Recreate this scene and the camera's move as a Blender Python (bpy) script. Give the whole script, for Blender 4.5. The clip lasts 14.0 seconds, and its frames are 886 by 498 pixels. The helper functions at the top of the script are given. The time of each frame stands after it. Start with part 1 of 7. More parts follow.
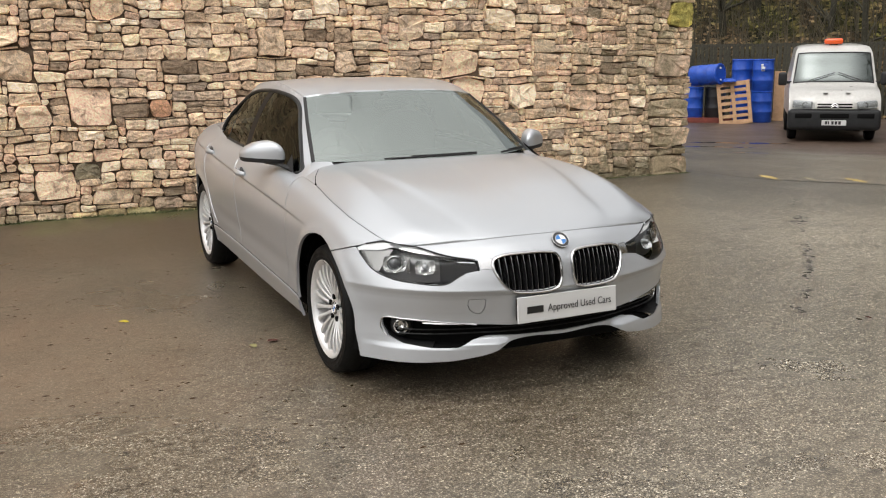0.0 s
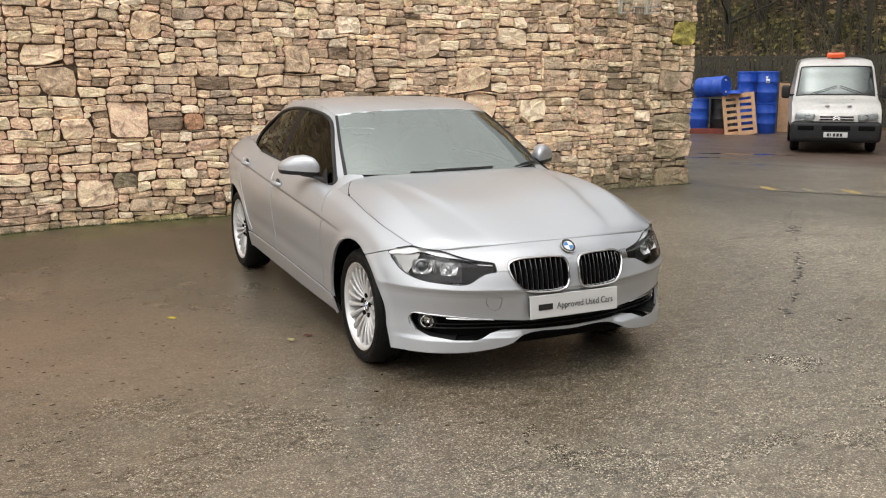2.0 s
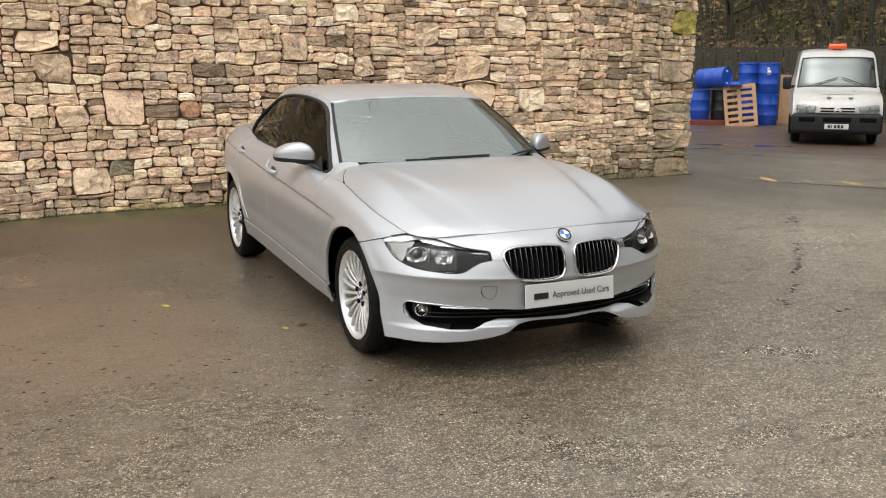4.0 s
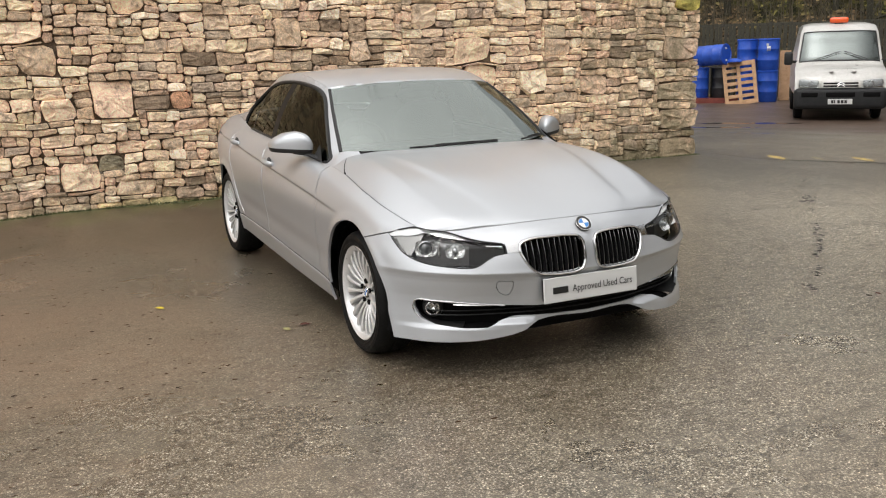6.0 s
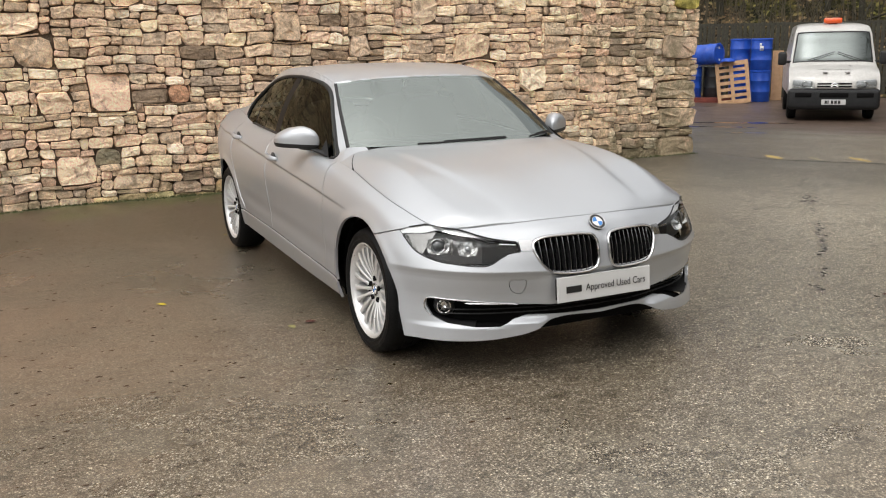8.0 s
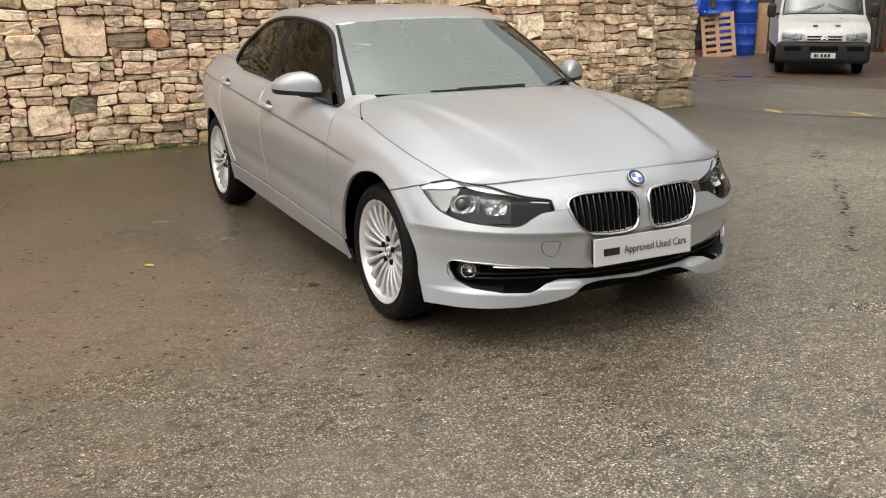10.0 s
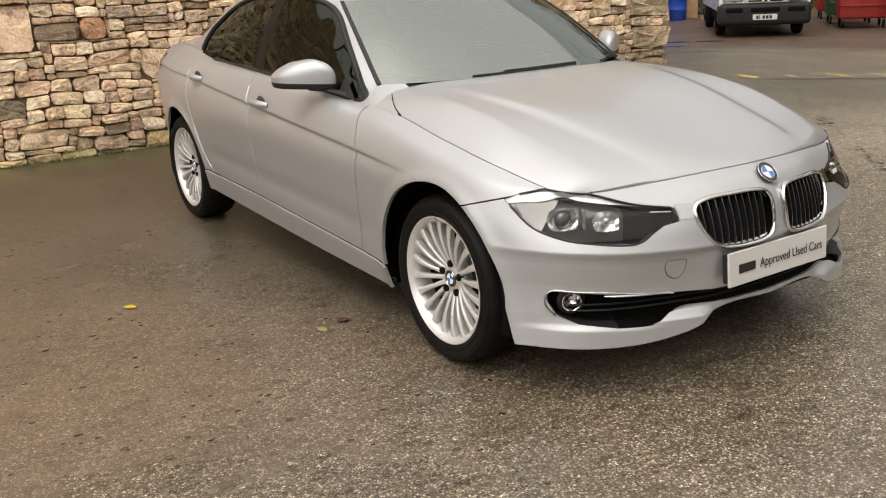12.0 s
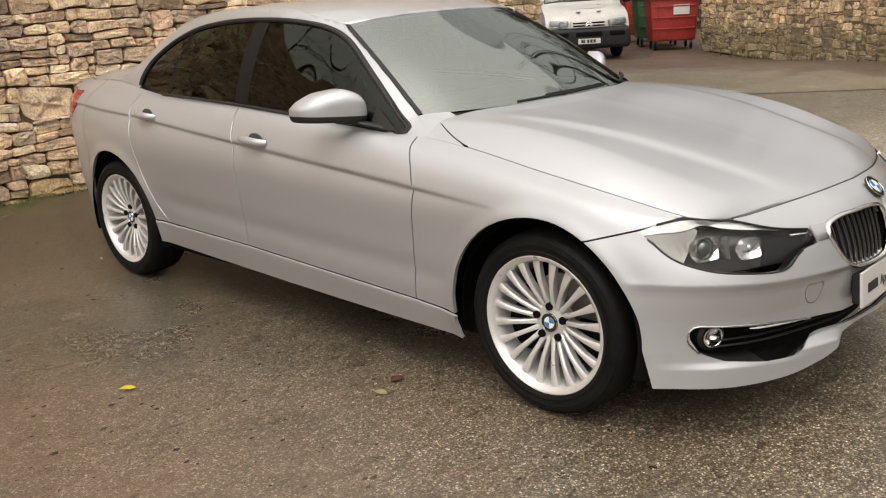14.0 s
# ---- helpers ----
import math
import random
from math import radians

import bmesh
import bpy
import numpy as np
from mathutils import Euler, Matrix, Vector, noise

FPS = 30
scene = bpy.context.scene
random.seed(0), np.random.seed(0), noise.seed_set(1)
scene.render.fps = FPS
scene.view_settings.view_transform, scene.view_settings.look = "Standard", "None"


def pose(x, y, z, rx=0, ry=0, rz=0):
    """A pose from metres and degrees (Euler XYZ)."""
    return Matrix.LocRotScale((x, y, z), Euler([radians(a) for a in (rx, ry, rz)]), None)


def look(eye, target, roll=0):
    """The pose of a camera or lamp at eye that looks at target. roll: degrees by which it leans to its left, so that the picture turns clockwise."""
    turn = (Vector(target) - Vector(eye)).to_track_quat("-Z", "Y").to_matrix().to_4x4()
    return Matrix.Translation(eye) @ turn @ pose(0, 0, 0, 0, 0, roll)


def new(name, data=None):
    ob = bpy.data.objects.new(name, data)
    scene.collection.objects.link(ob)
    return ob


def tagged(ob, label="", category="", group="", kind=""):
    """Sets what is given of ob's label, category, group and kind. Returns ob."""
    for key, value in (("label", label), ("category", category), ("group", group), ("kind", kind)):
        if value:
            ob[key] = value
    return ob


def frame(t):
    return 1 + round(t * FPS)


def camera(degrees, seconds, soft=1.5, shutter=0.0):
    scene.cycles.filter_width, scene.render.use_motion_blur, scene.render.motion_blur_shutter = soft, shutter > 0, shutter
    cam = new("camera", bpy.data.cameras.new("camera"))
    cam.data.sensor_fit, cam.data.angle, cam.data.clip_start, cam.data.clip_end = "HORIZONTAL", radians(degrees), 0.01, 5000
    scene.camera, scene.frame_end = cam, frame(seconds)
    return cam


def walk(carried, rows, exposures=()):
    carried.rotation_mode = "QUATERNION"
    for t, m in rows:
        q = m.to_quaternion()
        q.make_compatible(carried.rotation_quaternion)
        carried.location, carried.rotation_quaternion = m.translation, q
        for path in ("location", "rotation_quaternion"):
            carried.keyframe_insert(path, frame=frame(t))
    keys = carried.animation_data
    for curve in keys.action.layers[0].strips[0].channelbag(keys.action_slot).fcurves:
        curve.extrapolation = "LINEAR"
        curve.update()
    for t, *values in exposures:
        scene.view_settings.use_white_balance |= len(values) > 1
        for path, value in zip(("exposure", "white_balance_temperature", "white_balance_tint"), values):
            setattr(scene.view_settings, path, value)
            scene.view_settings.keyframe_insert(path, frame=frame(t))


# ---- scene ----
cam = camera(51.9, 14.0, 1.15)
PATH = [
    (0, (-2.2, -4.105, 1.48), (-1.352, -2.338, 1.082), -0.55),
    (0.5, (-2.27, -4.149, 1.496), (-1.42, -2.39, 1.074), -0.4),
    (1, (-2.453, -4.429, 1.557), (-1.603, -2.661, 1.167), -0.3),
    (1.5, (-2.489, -4.492, 1.566), (-1.629, -2.729, 1.178), 0.1),
    (2, (-2.496, -4.557, 1.573), (-1.661, -2.78, 1.191), -0.3),
    (2.5, (-2.499, -4.567, 1.569), (-1.654, -2.792, 1.202), 0.1),
    (3, (-2.495, -4.565, 1.568), (-1.648, -2.79, 1.2), 0.5),
    (3.5, (-2.481, -4.556, 1.561), (-1.642, -2.782, 1.173), 0.2),
    (5.8, (-2.357, -4.27, 1.518), (-1.531, -2.498, 1.097), -0.8),
    (6, (-2.38, -4.228, 1.525), (-1.546, -2.463, 1.093), -1.5),
    (6.5, (-2.44, -4.169, 1.523), (-1.566, -2.421, 1.097), -2.1),
    (7, (-2.471, -4.144, 1.525), (-1.596, -2.399, 1.091), -1.7),
    (7.5, (-2.464, -4.131, 1.522), (-1.592, -2.386, 1.082), -1.0),
    (8, (-2.455, -4.13, 1.518), (-1.598, -2.377, 1.079), -0.9),
    (8.5, (-2.47, -4.101, 1.513), (-1.629, -2.343, 1.065), -0.9),
    (9, (-2.497, -4.033, 1.492), (-1.61, -2.304, 1.018), -1.6),
    (9.2, (-2.485, -3.987, 1.48), (-1.62, -2.255, 0.978), -0.6),
    (11.3, (-2.479, -2.993, 1.434), (-1.468, -1.36, 0.874), -2.6),
    (11.5, (-2.491, -2.885, 1.429), (-1.489, -1.25, 0.86), -3.9),
    (12, (-2.57, -2.663, 1.412), (-1.532, -1.057, 0.825), -2.6),
    (12.5, (-2.768, -2.457, 1.42), (-1.602, -0.941, 0.833), -4.2),
    (13, (-2.857, -2.248, 1.405), (-1.635, -0.788, 0.793), -3.7),
    (13.5, (-2.911, -1.99, 1.403), (-1.65, -0.557, 0.805), -2.8),
    (14, (-3.111, -1.753, 1.408), (-1.733, -0.41, 0.862), -3.2),
]
walk(cam, [(t, look(eye, target, roll)) for t, eye, target, roll in PATH], [(0.0, 0.70, 6600, 10), (9.2, 0.70, 6600, 10), (12.0, 0.70, 7150, 12), (14.0, 0.70, 7150, 12)])

# ---- world and light: an overcast winter sky ----
world = bpy.data.worlds.new("overcast_sky")
scene.world = world
world.use_nodes = True
wn, wl = world.node_tree.nodes, world.node_tree.links
sky = wn.new("ShaderNodeTexSky")
sky.sky_type = "NISHITA"
sky.sun_disc = False
sky.sun_elevation, sky.sun_rotation = radians(64), radians(-120)
sky.air_density, sky.dust_density = 1.0, 4.0
grey = wn.new("ShaderNodeHueSaturation")
grey.inputs["Saturation"].default_value = 0.12
wl.new(sky.outputs[0], grey.inputs["Color"])
wl.new(grey.outputs[0], wn["Background"].inputs["Color"])
wn["Background"].inputs["Strength"].default_value = 0.15
sun = new("sun", bpy.data.lights.new("sun", "SUN"))
sun.data.energy, sun.data.angle, sun.data.color = 0.86, radians(178), (1.0, 0.97, 0.93)
sun.matrix_world = look((0, 0, 10), (Vector((0, 0, 10)) - Vector((-0.78, -0.12, 1.0))))


# ---- node materials ----
def material(name, color, rough=0.5, metal=0.0, coat=0.0, spec=0.5):
    m = bpy.data.materials.new(name)
    m.use_nodes = True
    b = m.node_tree.nodes["Principled BSDF"]
    b.inputs["Base Color"].default_value = (*color, 1)
    b.inputs["Roughness"].default_value = rough
    b.inputs["Metallic"].default_value = metal
    b.inputs["Coat Weight"].default_value = coat
    b.inputs["Coat Roughness"].default_value = 0.04
    b.inputs["Specular IOR Level"].default_value = spec
    return m


def node(m, kind, **inputs):
    n = m.node_tree.nodes.new(kind)
    for key, value in inputs.items():
        n.inputs[key.replace("_", " ")].default_value = value
    return n


def link(m, a, b):
    m.node_tree.links.new(a, b)


def bsdf(m):
    return m.node_tree.nodes["Principled BSDF"]


def coords(m, scale=(1, 1, 1), kind="Object"):
    t, mp = node(m, "ShaderNodeTexCoord"), node(m, "ShaderNodeMapping")
    mp.inputs["Scale"].default_value = scale
    link(m, t.outputs[kind], mp.inputs["Vector"])
    return mp.outputs[0]


def noise_tex(m, scale, detail=5.0, rough=0.55, vec=None, distort=0.0):
    n = node(m, "ShaderNodeTexNoise", Scale=scale, Detail=detail, Roughness=rough, Distortion=distort)
    if vec is not None:
        link(m, vec, n.inputs["Vector"])
    return n.outputs["Fac"]


def ramp(m, fac, stops):
    r = node(m, "ShaderNodeValToRGB")
    e = r.color_ramp.elements
    while len(e) < len(stops):
        e.new(0.5)
    for el, (p, c) in zip(e, stops):
        el.position = p
        el.color = (*c, 1) if len(c) == 3 else c
    link(m, fac, r.inputs["Fac"])
    return r.outputs["Color"]


def mix(m, fac, a, b, blend="MIX"):
    n = m.node_tree.nodes.new("ShaderNodeMix")
    n.data_type, n.blend_type = "RGBA", blend
    for value, socket in ((fac, n.inputs[0]), (a, n.inputs[6]), (b, n.inputs[7])):
        if isinstance(value, (int, float)):
            socket.default_value = value
        elif isinstance(value, tuple):
            socket.default_value = (*value, 1)
        else:
            link(m, value, socket)
    return n.outputs[2]


def bump(m, height, strength, distance=0.01):
    n = node(m, "ShaderNodeBump", Strength=strength, Distance=distance)
    link(m, height, n.inputs["Height"])
    link(m, n.outputs[0], bsdf(m).inputs["Normal"])
    return n


def span(m, fac, low, high, a=0.0, b=1.0):
    n = node(m, "ShaderNodeMapRange")
    for key, value in (("From Min", a), ("From Max", b), ("To Min", low), ("To Max", high)):
        n.inputs[key].default_value = value
    link(m, fac, n.inputs["Value"])
    return n.outputs[0]


def worn(name, dark, light, scale, rough=(0.4, 0.7), metal=0.0, relief=0.15, coat=0.0, fine=8.0):
    """A surface whose colour, gloss and relief vary at two scales."""
    m = material(name, light, rough[0], metal, coat)
    v = coords(m)
    big, small = noise_tex(m, scale, 6, 0.6, v), noise_tex(m, scale * fine, 4, 0.6, v)
    both = mix(m, 0.5, big, small)
    link(m, ramp(m, both, [(0.36, dark), (0.64, light)]), bsdf(m).inputs["Base Color"])
    link(m, span(m, big, rough[0], rough[1], 0.3, 0.7), bsdf(m).inputs["Roughness"])
    bump(m, small, relief, 0.004)
    return m


def paint_silver():
    m = material("silver_metallic_paint", (0.5, 0.5, 0.5), 0.3, 0.52, 0.75)
    v = coords(m)
    flake = noise_tex(m, 900, 2, 0.7, v)
    dust = noise_tex(m, 2.2, 5, 0.6, v)
    link(m, mix(m, flake, (0.385, 0.400, 0.418), (0.505, 0.522, 0.543)), bsdf(m).inputs["Base Color"])
    link(m, span(m, dust, 0.37, 0.42, 0.3, 0.7), bsdf(m).inputs["Roughness"])
    bsdf(m).inputs["Coat Roughness"].default_value = 0.15
    return m


PAINT = paint_silver()
CHROME = material("chrome", (0.82, 0.82, 0.82), 0.09, 1.0)
BLACK = worn("black_plastic", (0.012, 0.012, 0.012), (0.022, 0.022, 0.022), 30, (0.4, 0.55))
LAMPBLACK = material("lamp_housing_black", (0.022, 0.022, 0.023), 0.3, 0, 0, 0.4)
GLOSSBLACK = material("gloss_black", (0.012, 0.012, 0.013), 0.12, 0.0, 0.5)
POST = material("black_window_post", (0.008, 0.008, 0.008), 0.45, 0, 0, 0.15)
DARK = material("unlit_interior_black", (0.005, 0.005, 0.005), 0.9, 0, 0, 0.1)
RUBBER = worn("tyre_rubber", (0.004, 0.004, 0.004), (0.010, 0.010, 0.010), 14, (0.45, 0.65), 0, 0.2)
bsdf(RUBBER).inputs["Specular IOR Level"].default_value = 0.12
bsdf(BLACK).inputs["Specular IOR Level"].default_value = 0.3
ALLOY = worn("silver_alloy", (0.62, 0.62, 0.615), (0.70, 0.70, 0.695), 9, (0.26, 0.36), 0.45, 0.02, 0.4)
STEEL = worn("dull_steel", (0.16, 0.15, 0.14), (0.3, 0.28, 0.26), 22, (0.4, 0.6), 0.9, 0.1)
WHITEPLATE = material("plate_white", (0.58, 0.58, 0.57), 0.35, 0, 0.3)
INK = material("black_lettering", (0.012, 0.012, 0.012), 0.5)
SEATCLOTH = worn("grey_seat_cloth", (0.045, 0.045, 0.05), (0.08, 0.08, 0.085), 60, (0.8, 0.95))
DASH = worn("dashboard_grey_plastic", (0.03, 0.03, 0.032), (0.05, 0.05, 0.052), 40, (0.6, 0.75))
REDLENS = material("red_lamp_lens", (0.35, 0.012, 0.012), 0.12, 0, 0.8)
BLUE = material("roundel_blue", (0.03, 0.18, 0.5), 0.25, 0, 0.6)
WHITE = material("roundel_white", (0.8, 0.8, 0.8), 0.25, 0, 0.6)


def glass(name, tint, clear, shine=(1, 1, 1)):
    """Window glass: a mirror-like pane over a tint that lets part of the light through."""
    m = bpy.data.materials.new(name)
    m.use_nodes = True
    n = m.node_tree.nodes
    n.remove(n["Principled BSDF"])
    gloss, pane = node(m, "ShaderNodeBsdfGlossy", Roughness=0.02), node(m, "ShaderNodeBsdfTransparent")
    gloss.inputs["Color"].default_value = (*shine, 1)
    pane.inputs["Color"].default_value = (*tint, 1)
    fres = node(m, "ShaderNodeFresnel", IOR=clear)
    both = node(m, "ShaderNodeMixShader")
    link(m, fres.outputs[0], both.inputs[0])
    link(m, pane.outputs[0], both.inputs[1])
    link(m, gloss.outputs[0], both.inputs[2])
    link(m, both.outputs[0], n["Material Output"].inputs["Surface"])
    return m


SCREEN = glass("windscreen_glass", (0.68, 0.80, 0.74), 3.8, (0.89, 0.97, 0.92))
TINTED = glass("tinted_side_glass", (0.13, 0.14, 0.135), 1.55, (0.58, 0.62, 0.55))
LENS = glass("headlamp_lens", (0.92, 0.93, 0.93), 1.28)


# ---- mesh helpers ----
def link_mesh(name, bm, mat, parent=None, label="", smooth=True, angle=None):
    me = bpy.data.meshes.new(name)
    for f in bm.faces:
        f.smooth = smooth
    if angle is not None:
        for e in bm.edges:
            if len(e.link_faces) == 2 and e.calc_face_angle(0) > radians(angle):
                e.smooth = False
    bm.to_mesh(me)
    bm.free()
    for one in mat if isinstance(mat, (list, tuple)) else [mat]:
        me.materials.append(one)
    ob = new(name, me)
    if parent is not None:
        ob.parent = parent
    if label:
        tagged(ob, label)
    return ob


def part(name, bm, mat, parent, label="", smooth=True, angle=35):
    return link_mesh(name, bm, mat, parent, label, smooth, angle)


def thing(name, place, label, category, group="", turn=0.0):
    e = new(name)
    e.empty_display_size = 0.2
    e.matrix_world = pose(*place, 0, 0, turn)
    return tagged(e, label, category, group)


def block(size, at=(0, 0, 0), bevel=0.0, seg=2, turn=(0, 0, 0)):
    bm = bmesh.new()
    bmesh.ops.create_cube(bm, size=1, matrix=Matrix.Diagonal((*size, 1)))
    if bevel:
        bmesh.ops.bevel(bm, geom=list(bm.edges), offset=bevel, segments=seg, profile=0.5, affect="EDGES", clamp_overlap=True)
    bm.transform(pose(*at, *turn))
    return bm


def lathe(profile, seg=48, axis="z", at=(0, 0, 0)):
    """A solid of revolution; profile: rows of (radius, height)."""
    bm = bmesh.new()
    rings = []
    for r, h in profile:
        ring = []
        for k in range(seg):
            a = 2 * math.pi * k / seg
            c, s = r * math.cos(a), r * math.sin(a)
            ring.append(bm.verts.new({"z": (c, s, h), "x": (h, c, s), "y": (c, h, s)}[axis]))
        rings.append(ring)
    for a, b in zip(rings, rings[1:]):
        for k in range(seg):
            bm.faces.new((a[k], a[(k + 1) % seg], b[(k + 1) % seg], b[k]))
    bmesh.ops.remove_doubles(bm, verts=bm.verts, dist=1e-5)
    bmesh.ops.recalc_face_normals(bm, faces=bm.faces)
    bm.transform(Matrix.Translation(at))
    return bm


def tube(points, radius, seg=8, closed=False, flat=1.0, caps=True, axis=(0, 0, 1)):
    """A round bar along points; flat squeezes it in height."""
    bm = bmesh.new()
    pts = [Vector(p) for p in points]
    n = len(pts)
    rings = []
    for i, p in enumerate(pts):
        a = pts[(i - 1) % n] if closed or i else pts[0]
        b = pts[(i + 1) % n] if closed or i < n - 1 else pts[-1]
        d = (b - a).normalized()
        side = d.cross(Vector(axis))
        side = side.normalized() if side.length > 1e-4 else Vector((1, 0, 0))
        up = side.cross(d)
        r = float(radius[i] if isinstance(radius, (list, tuple)) else radius)
        rings.append([bm.verts.new(p + r * (math.cos(2 * math.pi * k / seg) * side + flat * math.sin(2 * math.pi * k / seg) * up)) for k in range(seg)])
    for i in range(n if closed else n - 1):
        a, b = rings[i], rings[(i + 1) % n]
        for k in range(seg):
            bm.faces.new((a[k], a[(k + 1) % seg], b[(k + 1) % seg], b[k]))
    if not closed and caps:
        bm.faces.new(rings[0][::-1])
        bm.faces.new(rings[-1])
    bmesh.ops.recalc_face_normals(bm, faces=bm.faces)
    return bm


def merge(*bms):
    out = bms[0]
    for b in bms[1:]:
        me = bpy.data.meshes.new("joined")
        b.to_mesh(me)
        b.free()
        out.from_mesh(me)
        bpy.data.meshes.remove(me)
    return out


def grid(P, flip=False):
    """A sheet from an array of places, rows by columns."""
    bm = bmesh.new()
    vs = [[bm.verts.new(p) for p in row] for row in P]
    for i in range(len(vs) - 1):
        for j in range(len(vs[0]) - 1):
            q = (vs[i][j], vs[i][j + 1], vs[i + 1][j + 1], vs[i + 1][j])
            bm.faces.new(q[::-1] if flip else q)
    return bm


def curve(knots, values, at):
    """A smooth curve through values at knots (Catmull-Rom with uneven knots)."""
    k, v, s = np.asarray(knots, float), np.asarray(values, float), np.asarray(at, float)
    flat = v.ndim == 1
    v = v[:, None] if flat else v
    d = np.diff(v, axis=0) / np.diff(k)[:, None]
    h = np.diff(k)[:, None]
    m = np.vstack([d[:1], (h[1:] * d[:-1] + h[:-1] * d[1:]) / (h[1:] + h[:-1]), d[-1:]])
    i = np.clip(np.searchsorted(k, s, side="right") - 1, 0, len(k) - 2)
    h = (k[i + 1] - k[i])[..., None]
    t = ((s - k[i]))[..., None] / h
    out = (2 * t**3 - 3 * t**2 + 1) * v[i] + (t**3 - 2 * t**2 + t) * h * m[i] + (3 * t**2 - 2 * t**3) * v[i + 1] + (t**3 - t**2) * h * m[i + 1]
    return out[..., 0] if flat else out


def closed_curve(points, n):
    p = np.asarray(points, float)
    p = np.vstack([p[-2:], p, p[:3]])
    k = np.r_[0, np.cumsum(np.linalg.norm(np.diff(p, axis=0), axis=1) ** 0.7)]
    return curve(k, p, np.linspace(k[2], k[-3], n, endpoint=False))


def outline(poly):
    """The signed distance to a closed outline in a plane: negative inside."""
    a = np.asarray(poly, float)
    b = np.roll(a, -1, axis=0)
    lo, hi = a.min(0) - 0.06, a.max(0) + 0.06
    e = b - a
    ee = (e**2).sum(1)

    def dist(x, y):
        if not (lo[0] < x < hi[0] and lo[1] < y < hi[1]):
            return 1.0
        w = np.array((x, y)) - a
        t = np.clip((w * e).sum(1) / ee, 0, 1)
        d = np.sqrt(((w - t[:, None] * e) ** 2).sum(1).min())
        cross = (a[:, 1] > y) != (b[:, 1] > y)
        with np.errstate(divide="ignore", invalid="ignore"):
            right = x < (b[:, 0] - a[:, 0]) * (y - a[:, 1]) / (b[:, 1] - a[:, 1]) + a[:, 0]
        return -d if (cross & right).sum() % 2 else d

    return dist


def trim(bm, f):
    """Cuts the sheet along f = 0 and returns the faces where f is negative."""
    val = {}
    for v in bm.verts:
        d = f(v.co)
        val[v] = 0.0 if abs(d) < 2e-5 else d
    fresh = []
    for e in [e for e in bm.edges if val[e.verts[0]] * val[e.verts[1]] < 0]:
        a, b = e.verts
        _, v = bmesh.utils.edge_split(e, a, val[a] / (val[a] - val[b]))
        val[v] = 0.0
        fresh.append(v)
    if fresh:
        bmesh.ops.connect_verts(bm, verts=[v for v in bm.verts if val[v] == 0.0])
    return [face for face in bm.faces if sum(val[v] for v in face.verts) < -1e-9]


def take(bm, faces):
    """Moves faces out of bm into a sheet of their own."""
    out, seen = bmesh.new(), {}
    for f in faces:
        for v in f.verts:
            if v not in seen:
                seen[v] = out.verts.new(v.co)
        out.faces.new([seen[v] for v in f.verts])
    bmesh.ops.delete(bm, geom=faces, context="FACES")
    return out


def drop(bm, faces):
    bmesh.ops.delete(bm, geom=faces, context="FACES")


def hem(bm, depth):
    """Folds the open edges of a sheet inwards, so that it shows a thickness."""
    bm.normal_update()
    edges = [e for e in bm.edges if len(e.link_faces) == 1 and any(abs(v.co.x) > 1e-4 for v in e.verts)]
    normal = {v: v.normal.copy() for e in edges for v in e.verts}
    ring = {}
    for v, n in normal.items():
        ring[v] = bm.verts.new(v.co - depth * n)
    for e in edges:
        f = e.link_faces[0]
        a, b = e.verts
        order = [l.vert for l in f.loops]
        if order[(order.index(a) + 1) % len(order)] is not b:
            a, b = b, a
        bm.faces.new((b, a, ring[a], ring[b]))
    return bm


def flipped(bm):
    """A mirrored copy across x = 0."""
    out = bm.copy()
    out.transform(Matrix.Diagonal((-1, 1, 1, 1)))
    bmesh.ops.reverse_faces(out, faces=out.faces)
    return out


def offset_sheet(bm, depth):
    out = bm.copy()
    out.normal_update()
    for v, n in [(v, v.normal.copy()) for v in out.verts]:
        v.co -= depth * n
    return out


def islands(bm):
    """The loose pieces of a sheet, as lists of faces."""
    left, out = set(bm.faces), []
    while left:
        stack, piece = [left.pop()], []
        while stack:
            f = stack.pop()
            piece.append(f)
            for e in f.edges:
                for g in e.link_faces:
                    if g in left:
                        left.remove(g)
                        stack.append(g)
        out.append(piece)
    return out


def copy_faces(bm, faces):
    out, seen = bmesh.new(), {}
    for f in faces:
        for v in f.verts:
            if v not in seen:
                seen[v] = out.verts.new(v.co)
        out.faces.new([seen[v] for v in f.verts])
    return out


# ---- the silver saloon: nose towards -y, front axle over the origin ----
from mathutils.bvhtree import BVHTree

